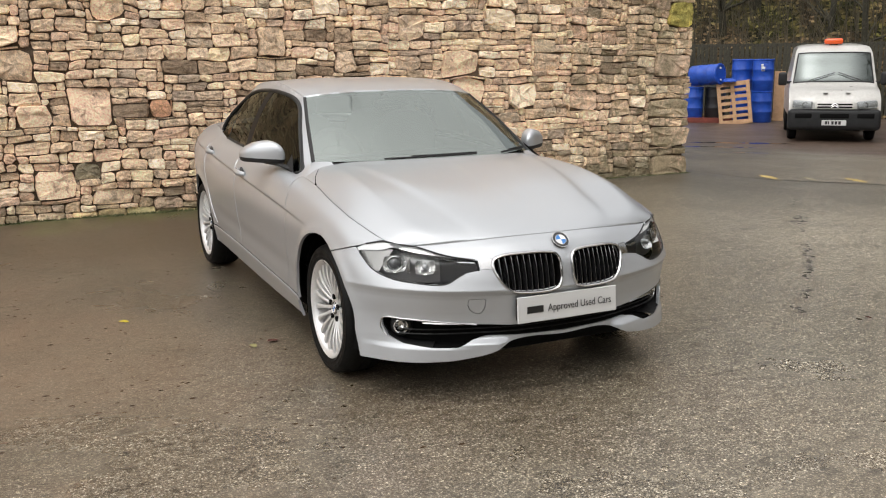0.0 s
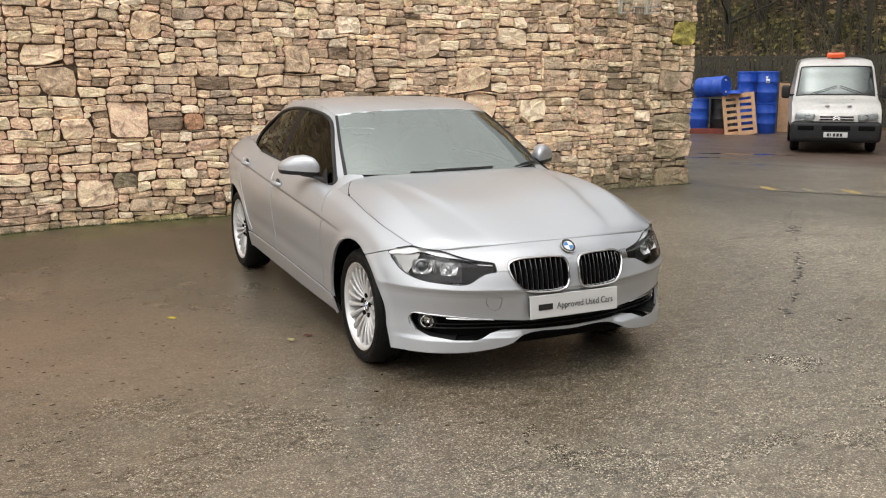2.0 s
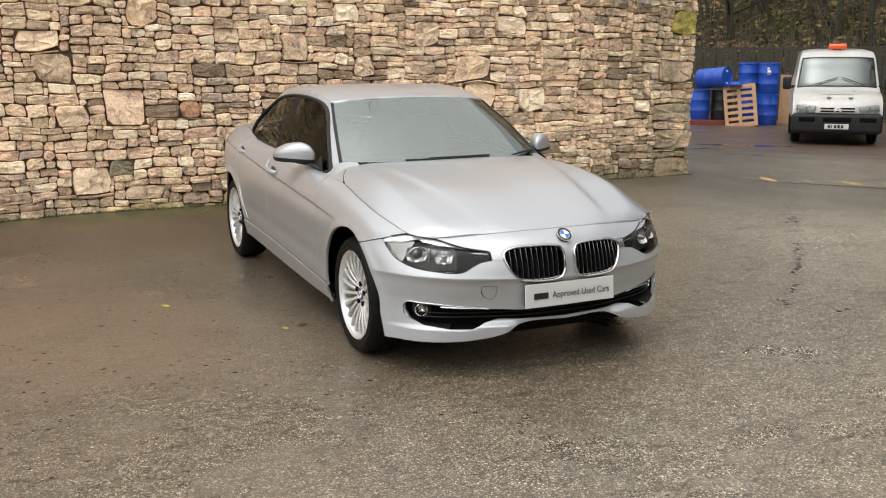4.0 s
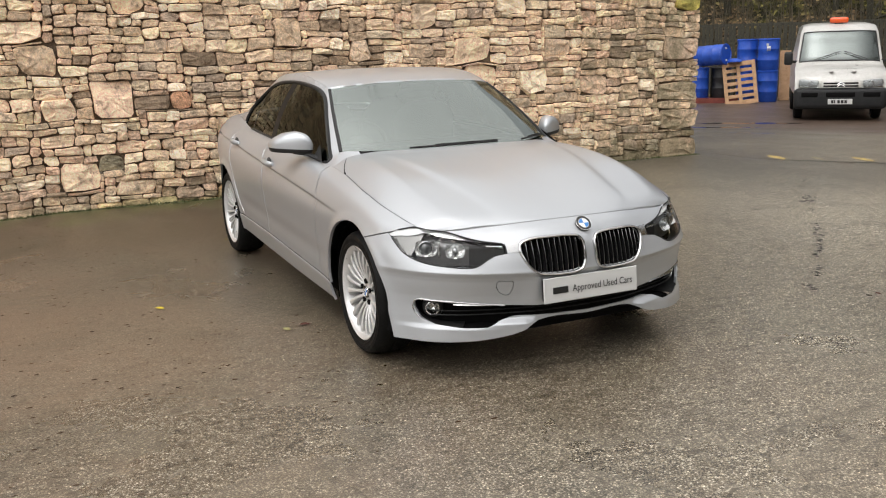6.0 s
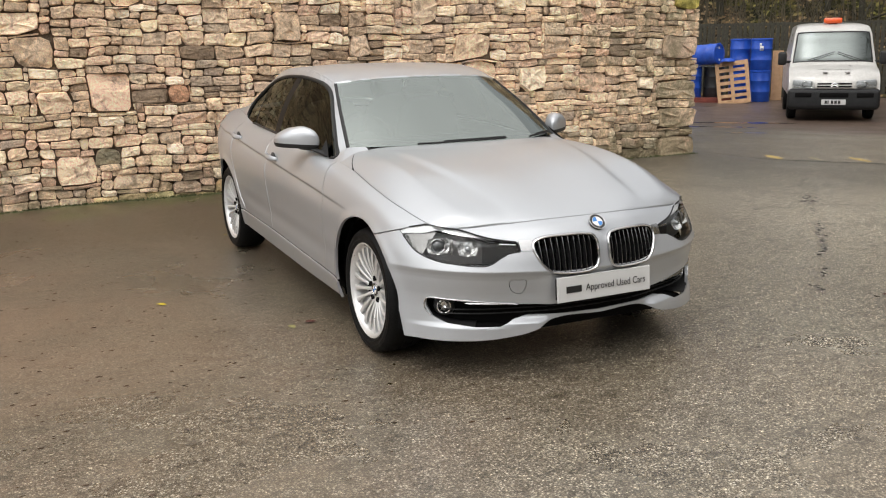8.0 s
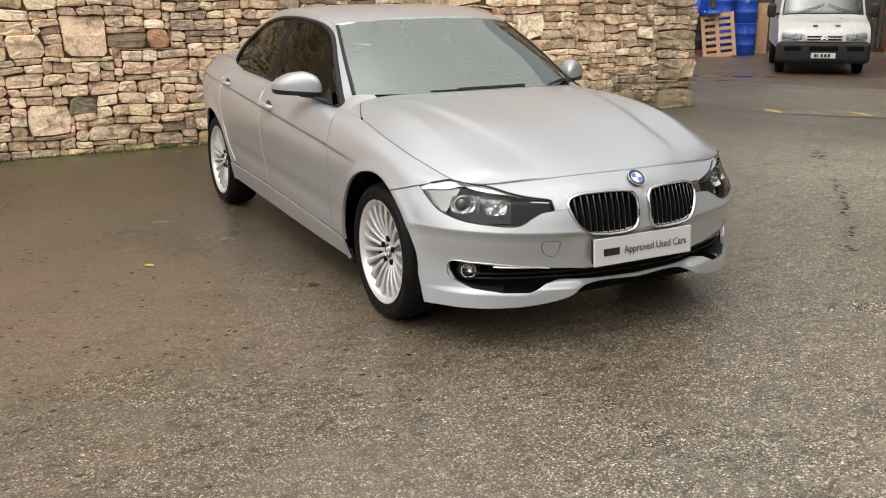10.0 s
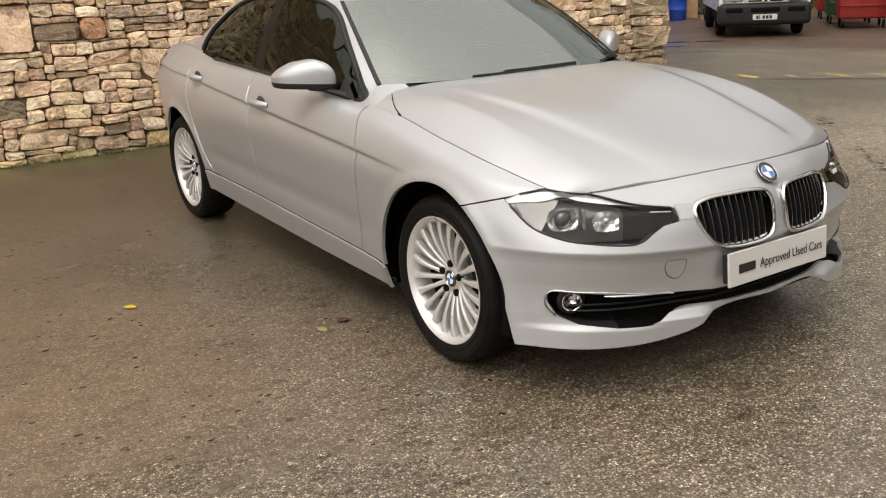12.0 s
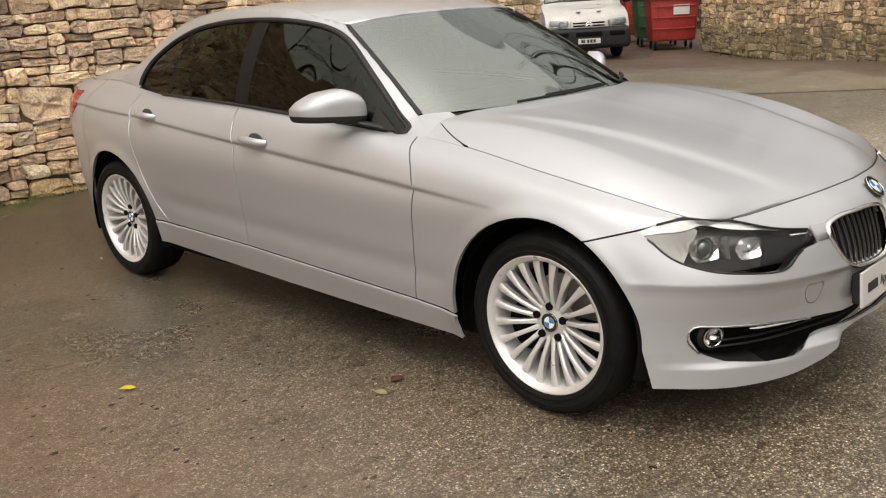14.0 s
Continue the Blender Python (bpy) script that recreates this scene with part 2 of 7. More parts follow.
# lines that run round half the body, from the nose's middle to the tail's, lowest first
BOTTOM = [(0, -0.775, 0.286), (0.25, -0.757, 0.284), (0.36, -0.73, 0.24), (0.6, -0.64, 0.205), (0.745, -0.525, 0.198), (0.838, -0.39, 0.198), (0.853, 0, 0.198), (0.85, 0.6, 0.2), (0.85, 0.8, 0.203), (0.85, 1.65, 0.225), (0.85, 2.45, 0.25), (0.845, 3, 0.26), (0.71, 3.5, 0.275), (0.53, 3.7, 0.28), (0, 3.79, 0.28)]
SILL = [(0, -0.768, 0.345), (0.25, -0.75, 0.345), (0.37, -0.72, 0.345), (0.605, -0.628, 0.345), (0.748, -0.512, 0.345), (0.84, -0.38, 0.34), (0.874, 0, 0.315), (0.874, 0.6, 0.306), (0.874, 0.8, 0.312), (0.874, 1.65, 0.345), (0.874, 2.45, 0.372), (0.858, 3, 0.4), (0.735, 3.5, 0.42), (0.56, 3.72, 0.42), (0, 3.82, 0.42)]
FLANK = [(0, -0.792, 0.525), (0.25, -0.768, 0.525), (0.38, -0.737, 0.525), (0.62, -0.645, 0.527), (0.77, -0.515, 0.53), (0.857, -0.355, 0.535), (0.886, 0, 0.535), (0.892, 0.6, 0.53), (0.893, 0.8, 0.53), (0.897, 1.65, 0.55), (0.898, 2.45, 0.57), (0.872, 3, 0.58), (0.755, 3.5, 0.6), (0.58, 3.74, 0.6), (0, 3.845, 0.6)]
CREASE = [(0, -0.772, 0.635), (0.25, -0.738, 0.632), (0.39, -0.695, 0.625), (0.63, -0.59, 0.625), (0.772, -0.455, 0.632), (0.85, -0.315, 0.65), (0.883, 0, 0.69), (0.897, 0.6, 0.737), (0.899, 0.8, 0.75), (0.902, 1.65, 0.82), (0.895, 2.45, 0.88), (0.86, 3, 0.9), (0.745, 3.5, 0.91), (0.57, 3.72, 0.9), (0, 3.83, 0.88)]
SHOULDER = [(0, -0.73, 0.703), (0.25, -0.69, 0.696), (0.4, -0.64, 0.685), (0.645, -0.53, 0.69), (0.765, -0.42, 0.708), (0.828, -0.285, 0.722), (0.848, 0.02, 0.778), (0.832, 0.6, 0.862), (0.824, 0.8, 0.892), (0.828, 1.65, 0.94), (0.8, 2.45, 0.968), (0.765, 3, 0.985), (0.655, 3.5, 1.005), (0.51, 3.66, 1.015), (0, 3.75, 1.03)]
LIP = [(0, -0.667, 0.731), (0.25, -0.64, 0.726), (0.4, -0.6, 0.716), (0.627, -0.522, 0.703), (0.722, -0.455, 0.72), (0.77, -0.262, 0.767), (0.786, 0.02, 0.819), (0.765, 0.585, 0.897), (0.772, 0.8, 0.908), (0.797, 1.65, 0.958), (0.755, 2.45, 0.984), (0.69, 3, 1.03), (0.585, 3.5, 1.022), (0.46, 3.62, 1.026), (0, 3.69, 1.045)]
LINES = [np.array(line) for line in (BOTTOM, SILL, FLANK, CREASE, SHOULDER, LIP)]
KNOTS = np.r_[0, np.cumsum(np.linalg.norm(np.diff(LINES[2], axis=0), axis=1))]
AXLE, WHEEL_Z, REAR = 0.0, 0.320, 2.81


def arch(cy, y, z):
    """The distance outside a wheel arch: round above, its front edge runs straight down into the bumper."""
    r = 0.375 if cy == AXLE else 0.374
    if cy == AXLE and y < cy and z < WHEEL_Z:
        return cy - y - r - 0.26 * (WHEEL_Z - z)
    return math.hypot(y - cy, z - WHEEL_Z) - r


def half_shell(columns=460, rows=132):
    """The half body below the bonnet, glass and boot, on the side of +x."""
    s = np.linspace(0, KNOTS[-1], columns)
    lines = [curve(KNOTS, line, s) for line in LINES]
    for line in lines:
        line[0, 0] = line[-1, 0] = 0.0
    P = np.zeros((rows, columns, 3))
    for j in range(columns):
        c = np.array([line[j] for line in lines])
        k = np.r_[0, np.cumsum(np.linalg.norm(np.diff(c, axis=0), axis=1) ** 0.75)]
        P[:, j] = curve(k / k[-1], c, np.linspace(0, 1, rows))
    y, z = P[..., 1], P[..., 2]
    # the line through the handles: a scoop under a soft edge, fading out over the front wing
    edge = np.interp(y, [-0.2, 0.6, 1.65, 2.5, 3.3], [0.675, 0.737, 0.818, 0.885, 0.91])
    fade = np.clip((y - 0.15) / 0.5, 0, 1) * np.clip((3.5 - y) / 0.3, 0, 1)
    under = edge - z
    scoop = 0.019 * np.exp(-np.clip(under, 0, 1) / 0.055) / (1 + np.exp(-under / 0.003))
    # a second soft fold low on the doors
    low = np.interp(y, [0.3, 2.4], [0.36, 0.44])
    fold = 0.007 * np.exp(-(((z - low - 0.05) / 0.05) ** 2)) * np.clip((y - 0.3) / 0.2, 0, 1) * np.clip((2.4 - y) / 0.2, 0, 1)
    P[..., 0] -= (scoop * fade + fold) * (P[..., 0] > 0.5)
    # the sill stands out below the doors
    foot = np.interp(y, [0.2, 0.334, 0.6, 1.65, 2.42], [0.286, 0.288, 0.305, 0.348, 0.366])
    P[..., 0] += 0.009 * np.clip((foot - z) / 0.007, 0, 1) * np.clip((y - 0.30) / 0.06, 0, 1) * np.clip((2.50 - y) / 0.10, 0, 1) * (P[..., 0] > 0.7)
    # flared arch edges
    for cy in (AXLE, REAR):
        d = np.vectorize(arch)(cy, y, z)
        P[..., 0] += 0.012 * np.exp(-((np.clip(d, 0, 1) / 0.035) ** 2)) * (np.abs(y - cy) < 0.6) * (z < 0.8) * (P[..., 0] > 0.6)
    # the edge that runs under the lamps and round the bumper
    front = np.clip((-0.30 - y) / 0.08, 0, 1)
    crease = np.interp(np.abs(P[..., 0]), [0.0, 0.4, 0.8], [0.510, 0.516, 0.530])
    P[..., 1] -= 0.011 * front * np.where(z > crease, np.exp(-(z - crease) / 0.028), 1.0 - np.clip((crease - z) / 0.022, 0, 1))
    P[..., 1] += 0.011 * front * np.clip((crease - z) / 0.040, 0, 1) * np.clip((z - 0.31) / 0.10, 0, 1) * np.clip((np.abs(P[..., 0]) - 0.27) / 0.06, 0, 1)
    # the lower lip stands out under the intake
    ledge = front * np.clip((0.278 - z) / 0.020, 0, 1) * np.clip((np.abs(P[..., 0]) - 0.42) / 0.12, 0, 1)
    ledge *= np.clip((-0.40 - y) / 0.16, 0, 1)
    P[..., 1] -= 0.010 * ledge
    P[..., 0] += 0.008 * ledge * np.clip((np.abs(P[..., 0]) - 0.60) / 0.15, 0, 1)
    # the wedge of the lower lip on either side of the plate
    wide = np.abs(P[..., 0])
    P[..., 1] -= 0.030 * np.clip((wide - 0.265) / 0.065, 0, 1) * np.clip((0.80 - wide) / 0.40, 0, 1) * np.clip((0.300 - z) / 0.022, 0, 1) * (y < 0)
    # the last rows fold down into the joint round the bonnet and boot
    inward = P[-2] - P[-1]
    inward /= np.linalg.norm(inward, axis=1, keepdims=True) + 1e-9
    rim = P[-1] + 0.003 * inward
    return np.concatenate([P[:-1], rim[None], (rim - (0, 0, 0.025))[None]])


SHELL = half_shell()
shell = grid(SHELL)
TREE = BVHTree.FromBMesh(shell)


def skin(x, z):
    """Where the front's skin lies at that breadth and height."""
    hit = TREE.ray_cast(Vector((abs(x), -3, z)), Vector((0, 1, 0)))[0]
    return hit.y if hit is not None else -0.7


def flank(y, z):
    hit = TREE.ray_cast(Vector((3, y, z)), Vector((-1, 0, 0)))[0]
    return hit.x if hit is not None else 0.87


KIDNEY = closed_curve([(0.031, 0.590), (0.034, 0.638), (0.050, 0.658), (0.085, 0.665), (0.19, 0.667), (0.290, 0.659), (0.327, 0.643), (0.336, 0.615), (0.323, 0.572), (0.295, 0.530), (0.262, 0.507), (0.22, 0.500), (0.15, 0.497), (0.080, 0.501), (0.048, 0.514), (0.034, 0.540)], 88)
LAMP = [(0.392, 0.602), (0.392, 0.644), (0.50, 0.660), (0.56, 0.678), (0.62, 0.703), (0.66, 0.722), (0.69, 0.733), (0.71, 0.732), (0.735, 0.722), (0.79, 0.708), (0.826, 0.684), (0.816, 0.655), (0.792, 0.602), (0.744, 0.572), (0.66, 0.556), (0.550, 0.551), (0.522, 0.560), (0.490, 0.578), (0.450, 0.594)]
INTAKE = [(-0.05, 0.352), (0.26, 0.352), (0.40, 0.362), (0.60, 0.377), (0.768, 0.392), (0.766, 0.352), (0.748, 0.306), (0.70, 0.280), (0.60, 0.267), (0.50, 0.268), (0.43, 0.296), (0.36, 0.309), (0.27, 0.306), (0.0, 0.300), (-0.05, 0.300)]
TOW = closed_curve([(0.376, 0.474), (0.412, 0.477), (0.446, 0.477), (0.450, 0.460), (0.443, 0.437), (0.424, 0.417), (0.398, 0.410), (0.382, 0.424), (0.376, 0.448)], 40)

for cy in (AXLE, REAR):
    drop(shell, trim(shell, lambda c, cy=cy: arch(cy, c.y, c.z) if c.x > 0.5 else 1.0))
kid, lamp, intake, tow = outline(KIDNEY), outline(LAMP), outline(INTAKE), outline(TOW)
front_only = lambda f: (lambda c: f(c.x, c.z) if c.y < 0.0 else 1.0)
lens = take(shell, trim(shell, front_only(lamp)))
lens.normal_update()
drop(lens, [f for f in lens.faces if f.normal.y > 0.15 or f.normal.x < -0.3])
drop(shell, trim(shell, front_only(kid)))
drop(shell, trim(shell, front_only(intake)))
inner = offset_sheet(shell, 0.02)
drop(inner, [f for f in inner.faces if (m := f.calc_center_median()).y < 0.75 and m.x > 0.4 and m.z > float(np.interp(m.y, [-0.6, -0.26, 0.02, 0.585], [0.66, 0.725, 0.775, 0.850]))])

GAP = 0.0028
WING_GAP = (0.588, 0.572, 0.560, 0.551, 0.545, 0.568, 0.606, 0.642)


def gap(bm, d, where, half=GAP):
    """Opens a narrow joint along d = 0 where the sheet lies in the stretch given."""
    for shift in (-half, half):
        trim(bm, lambda c: d(c) + shift if where(c) else 1.0)
    drop(bm, [f for f in bm.faces if where(m := f.calc_center_median()) and abs(d(m)) < half])


sill_line = lambda y: float(np.interp(y, [0.2, 0.334, 0.6, 1.65, 2.42], [0.286, 0.288, 0.305, 0.348, 0.366]))
gap(shell, lambda c: c.z - sill_line(c.y), lambda c: 0.2 < c.y < 2.6 and c.x > 0.7, 0.003)
on_doors = lambda c: c.x > 0.7 and c.z > sill_line(c.y) and 0.4 < c.y < 2.9
gap(shell, lambda c: c.y - float(np.interp(c.z, [0.2, 0.4, 0.53, 0.64, 0.737, 0.80, 0.862, 0.93], WING_GAP)), lambda c: on_doors(c) and c.y < 1.2)
gap(shell, lambda c: c.y - float(np.interp(c.z, [0.2, 0.4, 0.55, 0.8, 0.92, 1.0], [1.665, 1.645, 1.636, 1.646, 1.685, 1.73])), lambda c: on_doors(c) and 1.2 < c.y < 2.1)
gap(shell, lambda c: c.y - float(np.interp(c.z, [0.2, 0.36, 0.45, 0.6, 0.75, 0.88, 1.0], [2.2, 2.315, 2.40, 2.49, 2.54, 2.555, 2.62])), lambda c: on_doors(c) and c.y > 2.1)
gap(shell, lambda c: c.z - 0.686 + 0.28 * (c.y + 0.336), lambda c: -0.42 < c.y < -0.10 and c.x > 0.75)
gap(shell, lambda c: c.y - 3.15 - 0.4 * max(0.0, 0.62 - c.z), lambda c: c.y > 2.9 and c.x > 0.5)
uncut = shell.copy()
gap(shell, lambda c: tow(c.x, c.z), lambda c: c.y < 0 and 0.33 < c.x < 0.50 and 0.37 < c.z < 0.52, 0.0013)

car = thing("car", (0, 0, 0), "silver metallic four-door saloon car with multi-spoke alloy wheels", "car")
panels = {}
for piece in islands(shell):
    c = sum((f.calc_center_median() for f in piece), Vector()) / len(piece)
    if len(piece) < 6:
        continue
    small = len(piece) < 420 and c.y < -0.5
    key = ("towing_eye_cover" if small and c.z > 0.38 else "front_bumper" if c.y < -0.4 else "front_wing" if c.y < 0.55 and c.z > 0.32 else "sill" if c.z < 0.33 and c.y < 2.4 else
           "front_door" if c.y < 1.5 else "rear_door" if c.y < 2.3 else "rear_wing" if c.y < 3.2 else "rear_bumper")
    panels.setdefault(key, []).extend(piece)
plain = max((p for p in islands(uncut) if sum(f.calc_center_median().y for f in p) / len(p) < -0.4), key=len)
plain = hem(copy_faces(uncut, plain), 0.014)
uncut.free()
PANEL_BM = {key: copy_faces(shell, faces) for key, faces in panels.items()}
shell.free()
DOORS = {}
for key, bm in PANEL_BM.items():
    hem(bm, 0.014)
    if key in ("front_bumper", "rear_bumper"):
        both = merge((plain if key == "front_bumper" else bm).copy(), flipped(bm))
        bmesh.ops.remove_doubles(both, verts=[v for v in both.verts if abs(v.co.x) < 1e-4], dist=2e-4)
        part(key, both, PAINT, car, angle=50)
    elif key == "towing_eye_cover":
        part(key, flipped(bm), PAINT, car, angle=50)
    else:
        for side, mesh in ((1, bm.copy()), (-1, flipped(bm))):
            DOORS[key, side] = part(key, mesh, PAINT, car, angle=50)
    bm.free()
# body-colour apertures made black for the shade deep in the door joints
apertures = take(inner, [f for f in inner.faces if (m := f.calc_center_median()).x > 0.6 and 0.45 < m.y < 2.75 and m.z > 0.24])
apertures = offset_sheet(apertures, -0.004)
for mesh in (apertures.copy(), flipped(apertures)):
    part("door_aperture", mesh, BLACK, car)
apertures.free()
both = merge(inner.copy(), flipped(inner))
part("inner_structure", both, DARK, car)
inner.free()


# ---- bonnet, glass, roof and boot: sheets between boundary lines ----
def coons(front, rear, mid, edge, bulge=2.0):
    """A half sheet between four lines; rows run from front to rear, columns from the middle to the edge."""
    n, m = len(mid), len(front)
    b, a = np.linspace(0, 1, n)[:, None, None], np.linspace(0, 1, m)[None, :, None]
    h = np.concatenate([a, a, a**bulge], -1)
    F, R, M, E = front[None], rear[None], mid[:, None], edge[:, None]
    corner = (1 - b) * ((1 - h) * front[0] + h * front[-1]) + b * ((1 - h) * rear[0] + h * rear[-1])
    return (1 - b) * F + b * R + (1 - h) * M + h * E - corner


def along(points, n, power=1.0):
    p = np.asarray(points, float)
    k = np.r_[0, np.cumsum(np.linalg.norm(np.diff(p, axis=0), axis=1))]
    return curve(k / k[-1], p, np.linspace(0, 1, n) ** power)


lip = lambda a, b, n: curve(KNOTS, LINES[5], np.linspace(a, b, n))
NB, NA = 80, 60
bonnet_mid = along([(0, -0.667, 0.731), (0, -0.60, 0.753), (0, -0.45, 0.793), (0, -0.2, 0.849), (0, 0.1, 0.908), (0, 0.45, 0.972)], NB)
bonnet_front = lip(0, KNOTS[3], NA)
bonnet_edge = lip(KNOTS[3], KNOTS[7], NB)
cowl = along([(0, 0.45, 0.972), (0.35, 0.490, 0.969), (0.58, 0.575, 0.956), (0.68, 0.602, 0.936), (0.765, 0.585, 0.897)], NA)
BON = coons(bonnet_front, cowl, bonnet_mid, bonnet_edge, 2.3)
b = np.linspace(0, 1, NB)[:, None]
xr = 0.34 + 0.22 * b
BON[..., 2] += 0.014 / (1 + np.exp((BON[..., 0] - xr) / 0.011)) * np.sin(np.pi * np.clip(b * 1.08, 0, 1)) ** 0.8
# flat across the middle, with full shoulders that roll off to the wings
side_x = BON[:, -1:, 0]
crest_x = side_x - 0.145
swell = np.where(BON[..., 0] < crest_x, (np.clip(BON[..., 0] / crest_x, 0, 1)) ** 2, np.cos(np.pi / 2 * np.clip((BON[..., 0] - crest_x) / (side_x - crest_x), 0, 1)))
BON[..., 2] += 0.056 * np.sin(np.pi * b ** 0.95) * swell
# a narrow gap round the bonnet
BON[:, -1, 0] -= 0.0022
BON[0, :, 1] += 0.0042
drop_z = np.array((0, 0, 0.016))
FOLDED = np.concatenate([BON, BON[:, -1:] - drop_z], 1)
FOLDED = np.concatenate([FOLDED[:1] - drop_z, FOLDED], 0)
bon = grid(FOLDED, flip=True)
# the joint leaves the wing's line towards the screen and cuts the rear corner off
edge_at = lambda y: float(np.interp(y, BON[:, -1, 1], BON[:, -1, 0]))
hook = lambda c: edge_at(c.y) - 0.078 * (max(0.0, c.y - 0.370) / 0.215) ** 1.7 - c.x if c.y > 0.376 else 1.0
for shift in (-0.0022, 0.0022):
    trim(bon, lambda c: hook(c) + shift)
drop(bon, [f for f in bon.faces if abs(hook(f.calc_center_median())) < 0.0022])
corner = take(bon, [f for f in bon.faces if hook(f.calc_center_median()) < 0])
for v in corner.verts:
    if v.co.x > edge_at(v.co.y) - 0.002:
        v.co += Vector((0.007, 0, -0.0015))
bon = merge(bon.copy(), flipped(bon))
bmesh.ops.remove_doubles(bon, verts=bon.verts, dist=2e-4)
bmesh.ops.recalc_face_normals(bon, faces=bon.faces)
if sum(f.normal.z for f in bon.faces) < 0:
    bmesh.ops.reverse_faces(bon, faces=bon.faces)
bonnet = part("bonnet", bon, PAINT, car, angle=24)
under_bonnet = grid(BON - np.array((0, 0, 0.03)), flip=True)
part("bonnet_liner", merge(under_bonnet.copy(), flipped(under_bonnet)), DARK, car)


outside = along([(0.746, 0.578, 0.903), (0.726, 0.642, 0.928), (0.688, 0.700, 0.957)], 12)
inside = along([(0.699, 0.596, 0.928), (0.686, 0.628, 0.942), (0.660, 0.670, 0.964)], 12)
within = along([(0.600, 0.583, 0.951), (0.602, 0.598, 0.958), (0.604, 0.613, 0.966)], 12)
fill = grid(np.array([outside * (1 - u) + inside * u + (0, 0, 0.001 * math.sin(math.pi * u)) for u in np.linspace(0, 1, 6)]))
fill2 = grid(np.array([inside * (1 - u) + within * u for u in np.linspace(0, 1, 8)]))
corner = merge(corner, fill, fill2)
bmesh.ops.remove_doubles(corner, verts=corner.verts, dist=1e-4)
bmesh.ops.recalc_face_normals(corner, faces=corner.faces)
for side in (1, -1):
    part("wing_corner", corner.copy() if side == 1 else flipped(corner), PAINT, DOORS["front_wing", side], angle=60)
corner.free()
# a black strip in the joint along the bonnet's front, standing in for the gap's shade
part("joint_shade", tube([(sx * p[0], p[1] + 0.003, p[2] - 0.005) for sx, line in ((-1, bonnet_front[::-1]), (1, bonnet_front[1:])) for p in line], 0.0032, 6), BLACK, bonnet)


def sheet(name, P, mat, parent=None, fold=0.0, label="", flip=False):
    bm = grid(P, flip=flip)
    bm = merge(bm.copy(), flipped(bm))
    bmesh.ops.remove_doubles(bm, verts=bm.verts, dist=2e-4)
    if fold:
        hem(bm, fold)
    return part(name, bm, mat, parent or car, label, angle=60)


screen_base = along([(0, 0.47, 0.968), (0.35, 0.508, 0.967), (0.58, 0.605, 0.965), (0.682, 0.702, 0.961)], 26)
screen_top = along([(0, 1.105, 1.324), (0.29, 1.130, 1.318), (0.47, 1.180, 1.304), (0.552, 1.228, 1.291)], 26)
screen_mid = along([(0, 0.47, 0.968), (0, 0.78, 1.160), (0, 1.105, 1.324)], 30)
screen_edge = along([(0.682, 0.702, 0.961), (0.624, 0.960, 1.136), (0.552, 1.228, 1.291)], 30)
W = coons(screen_base, screen_top, screen_mid, screen_edge, 2.0)
windscreen = sheet("windscreen", W, SCREEN, label="greenish windscreen glass reflecting the sky")
roof_edge = along([(0.552, 1.228, 1.293), (0.570, 1.46, 1.344), (0.572, 1.75, 1.377), (0.566, 2.05, 1.374), (0.545, 2.35, 1.346), (0.525, 2.52, 1.318)], 40)
roof_mid = along([(0, 1.105, 1.326), (0, 1.28, 1.366), (0, 1.56, 1.394), (0, 1.85, 1.399), (0, 2.15, 1.390), (0, 2.46, 1.362)], 40)
glass_top = along([(0, 2.46, 1.364), (0.3, 2.475, 1.354), (0.525, 2.52, 1.318)], 26)
R = coons(screen_top + (0, 0.006, 0.002), glass_top, roof_mid, roof_edge, 2.6)
sheet("roof", R, PAINT, fold=0.016)
glass_base = along([(0, 3.06, 1.098), (0.35, 3.04, 1.092), (0.60, 2.97, 1.066)], 26)
rear_edge = along([(0.525, 2.52, 1.318), (0.568, 2.75, 1.208), (0.60, 2.97, 1.066)], 26)
rear_mid = along([(0, 2.46, 1.364), (0, 2.75, 1.258), (0, 3.06, 1.098)], 26)
sheet("rear_window", coons(glass_top + (0, 0.004, 0), glass_base, rear_mid, rear_edge), TINTED)
boot_edge = lip(KNOTS[11], KNOTS[13], 24) + (-0.004, 0, 0.0)
boot_mid = along([(0, 3.06, 1.10), (0, 3.4, 1.085), (0, 3.69, 1.047)], 24)
sheet("boot_lid", coons(along([(0, 3.06, 1.098), (0.35, 3.045, 1.090), (0.60, 3.01, 1.055), (0.686, 3.0, 1.030)], 26), lip(KNOTS[13], KNOTS[14], 26)[::-1], boot_mid, boot_edge), PAINT, fold=0.012)

# the side of the cabin: pillars and rails round the windows
ys = np.r_[np.linspace(0.578, 1.4, 47), np.linspace(1.42, 3.10, 64)]
border_line = np.vstack([[(0.746, 0.578, 0.903), (0.726, 0.642, 0.928)], screen_edge + (0.003, 0, 0.001), roof_edge[1:] + (0.002, 0, -0.001), rear_edge[1:] + (0.002, 0, 0), [(0.64, 3.1, 1.045)]])
rail = np.stack([np.interp(ys, border_line[:, 1], border_line[:, 0]), ys, np.interp(ys, border_line[:, 1], border_line[:, 2])], -1)
smooth = lambda line: np.vstack([line[:1], (line[:-2] + 2 * line[1:-1] + line[2:]) / 4, line[-1:]])
rail = smooth(smooth(rail))
lipline = lip(KNOTS[6], KNOTS[12], 400)
belt = np.stack([np.interp(ys, lipline[:, 1], lipline[:, 0]), ys, np.interp(ys, lipline[:, 1], lipline[:, 2])], -1)
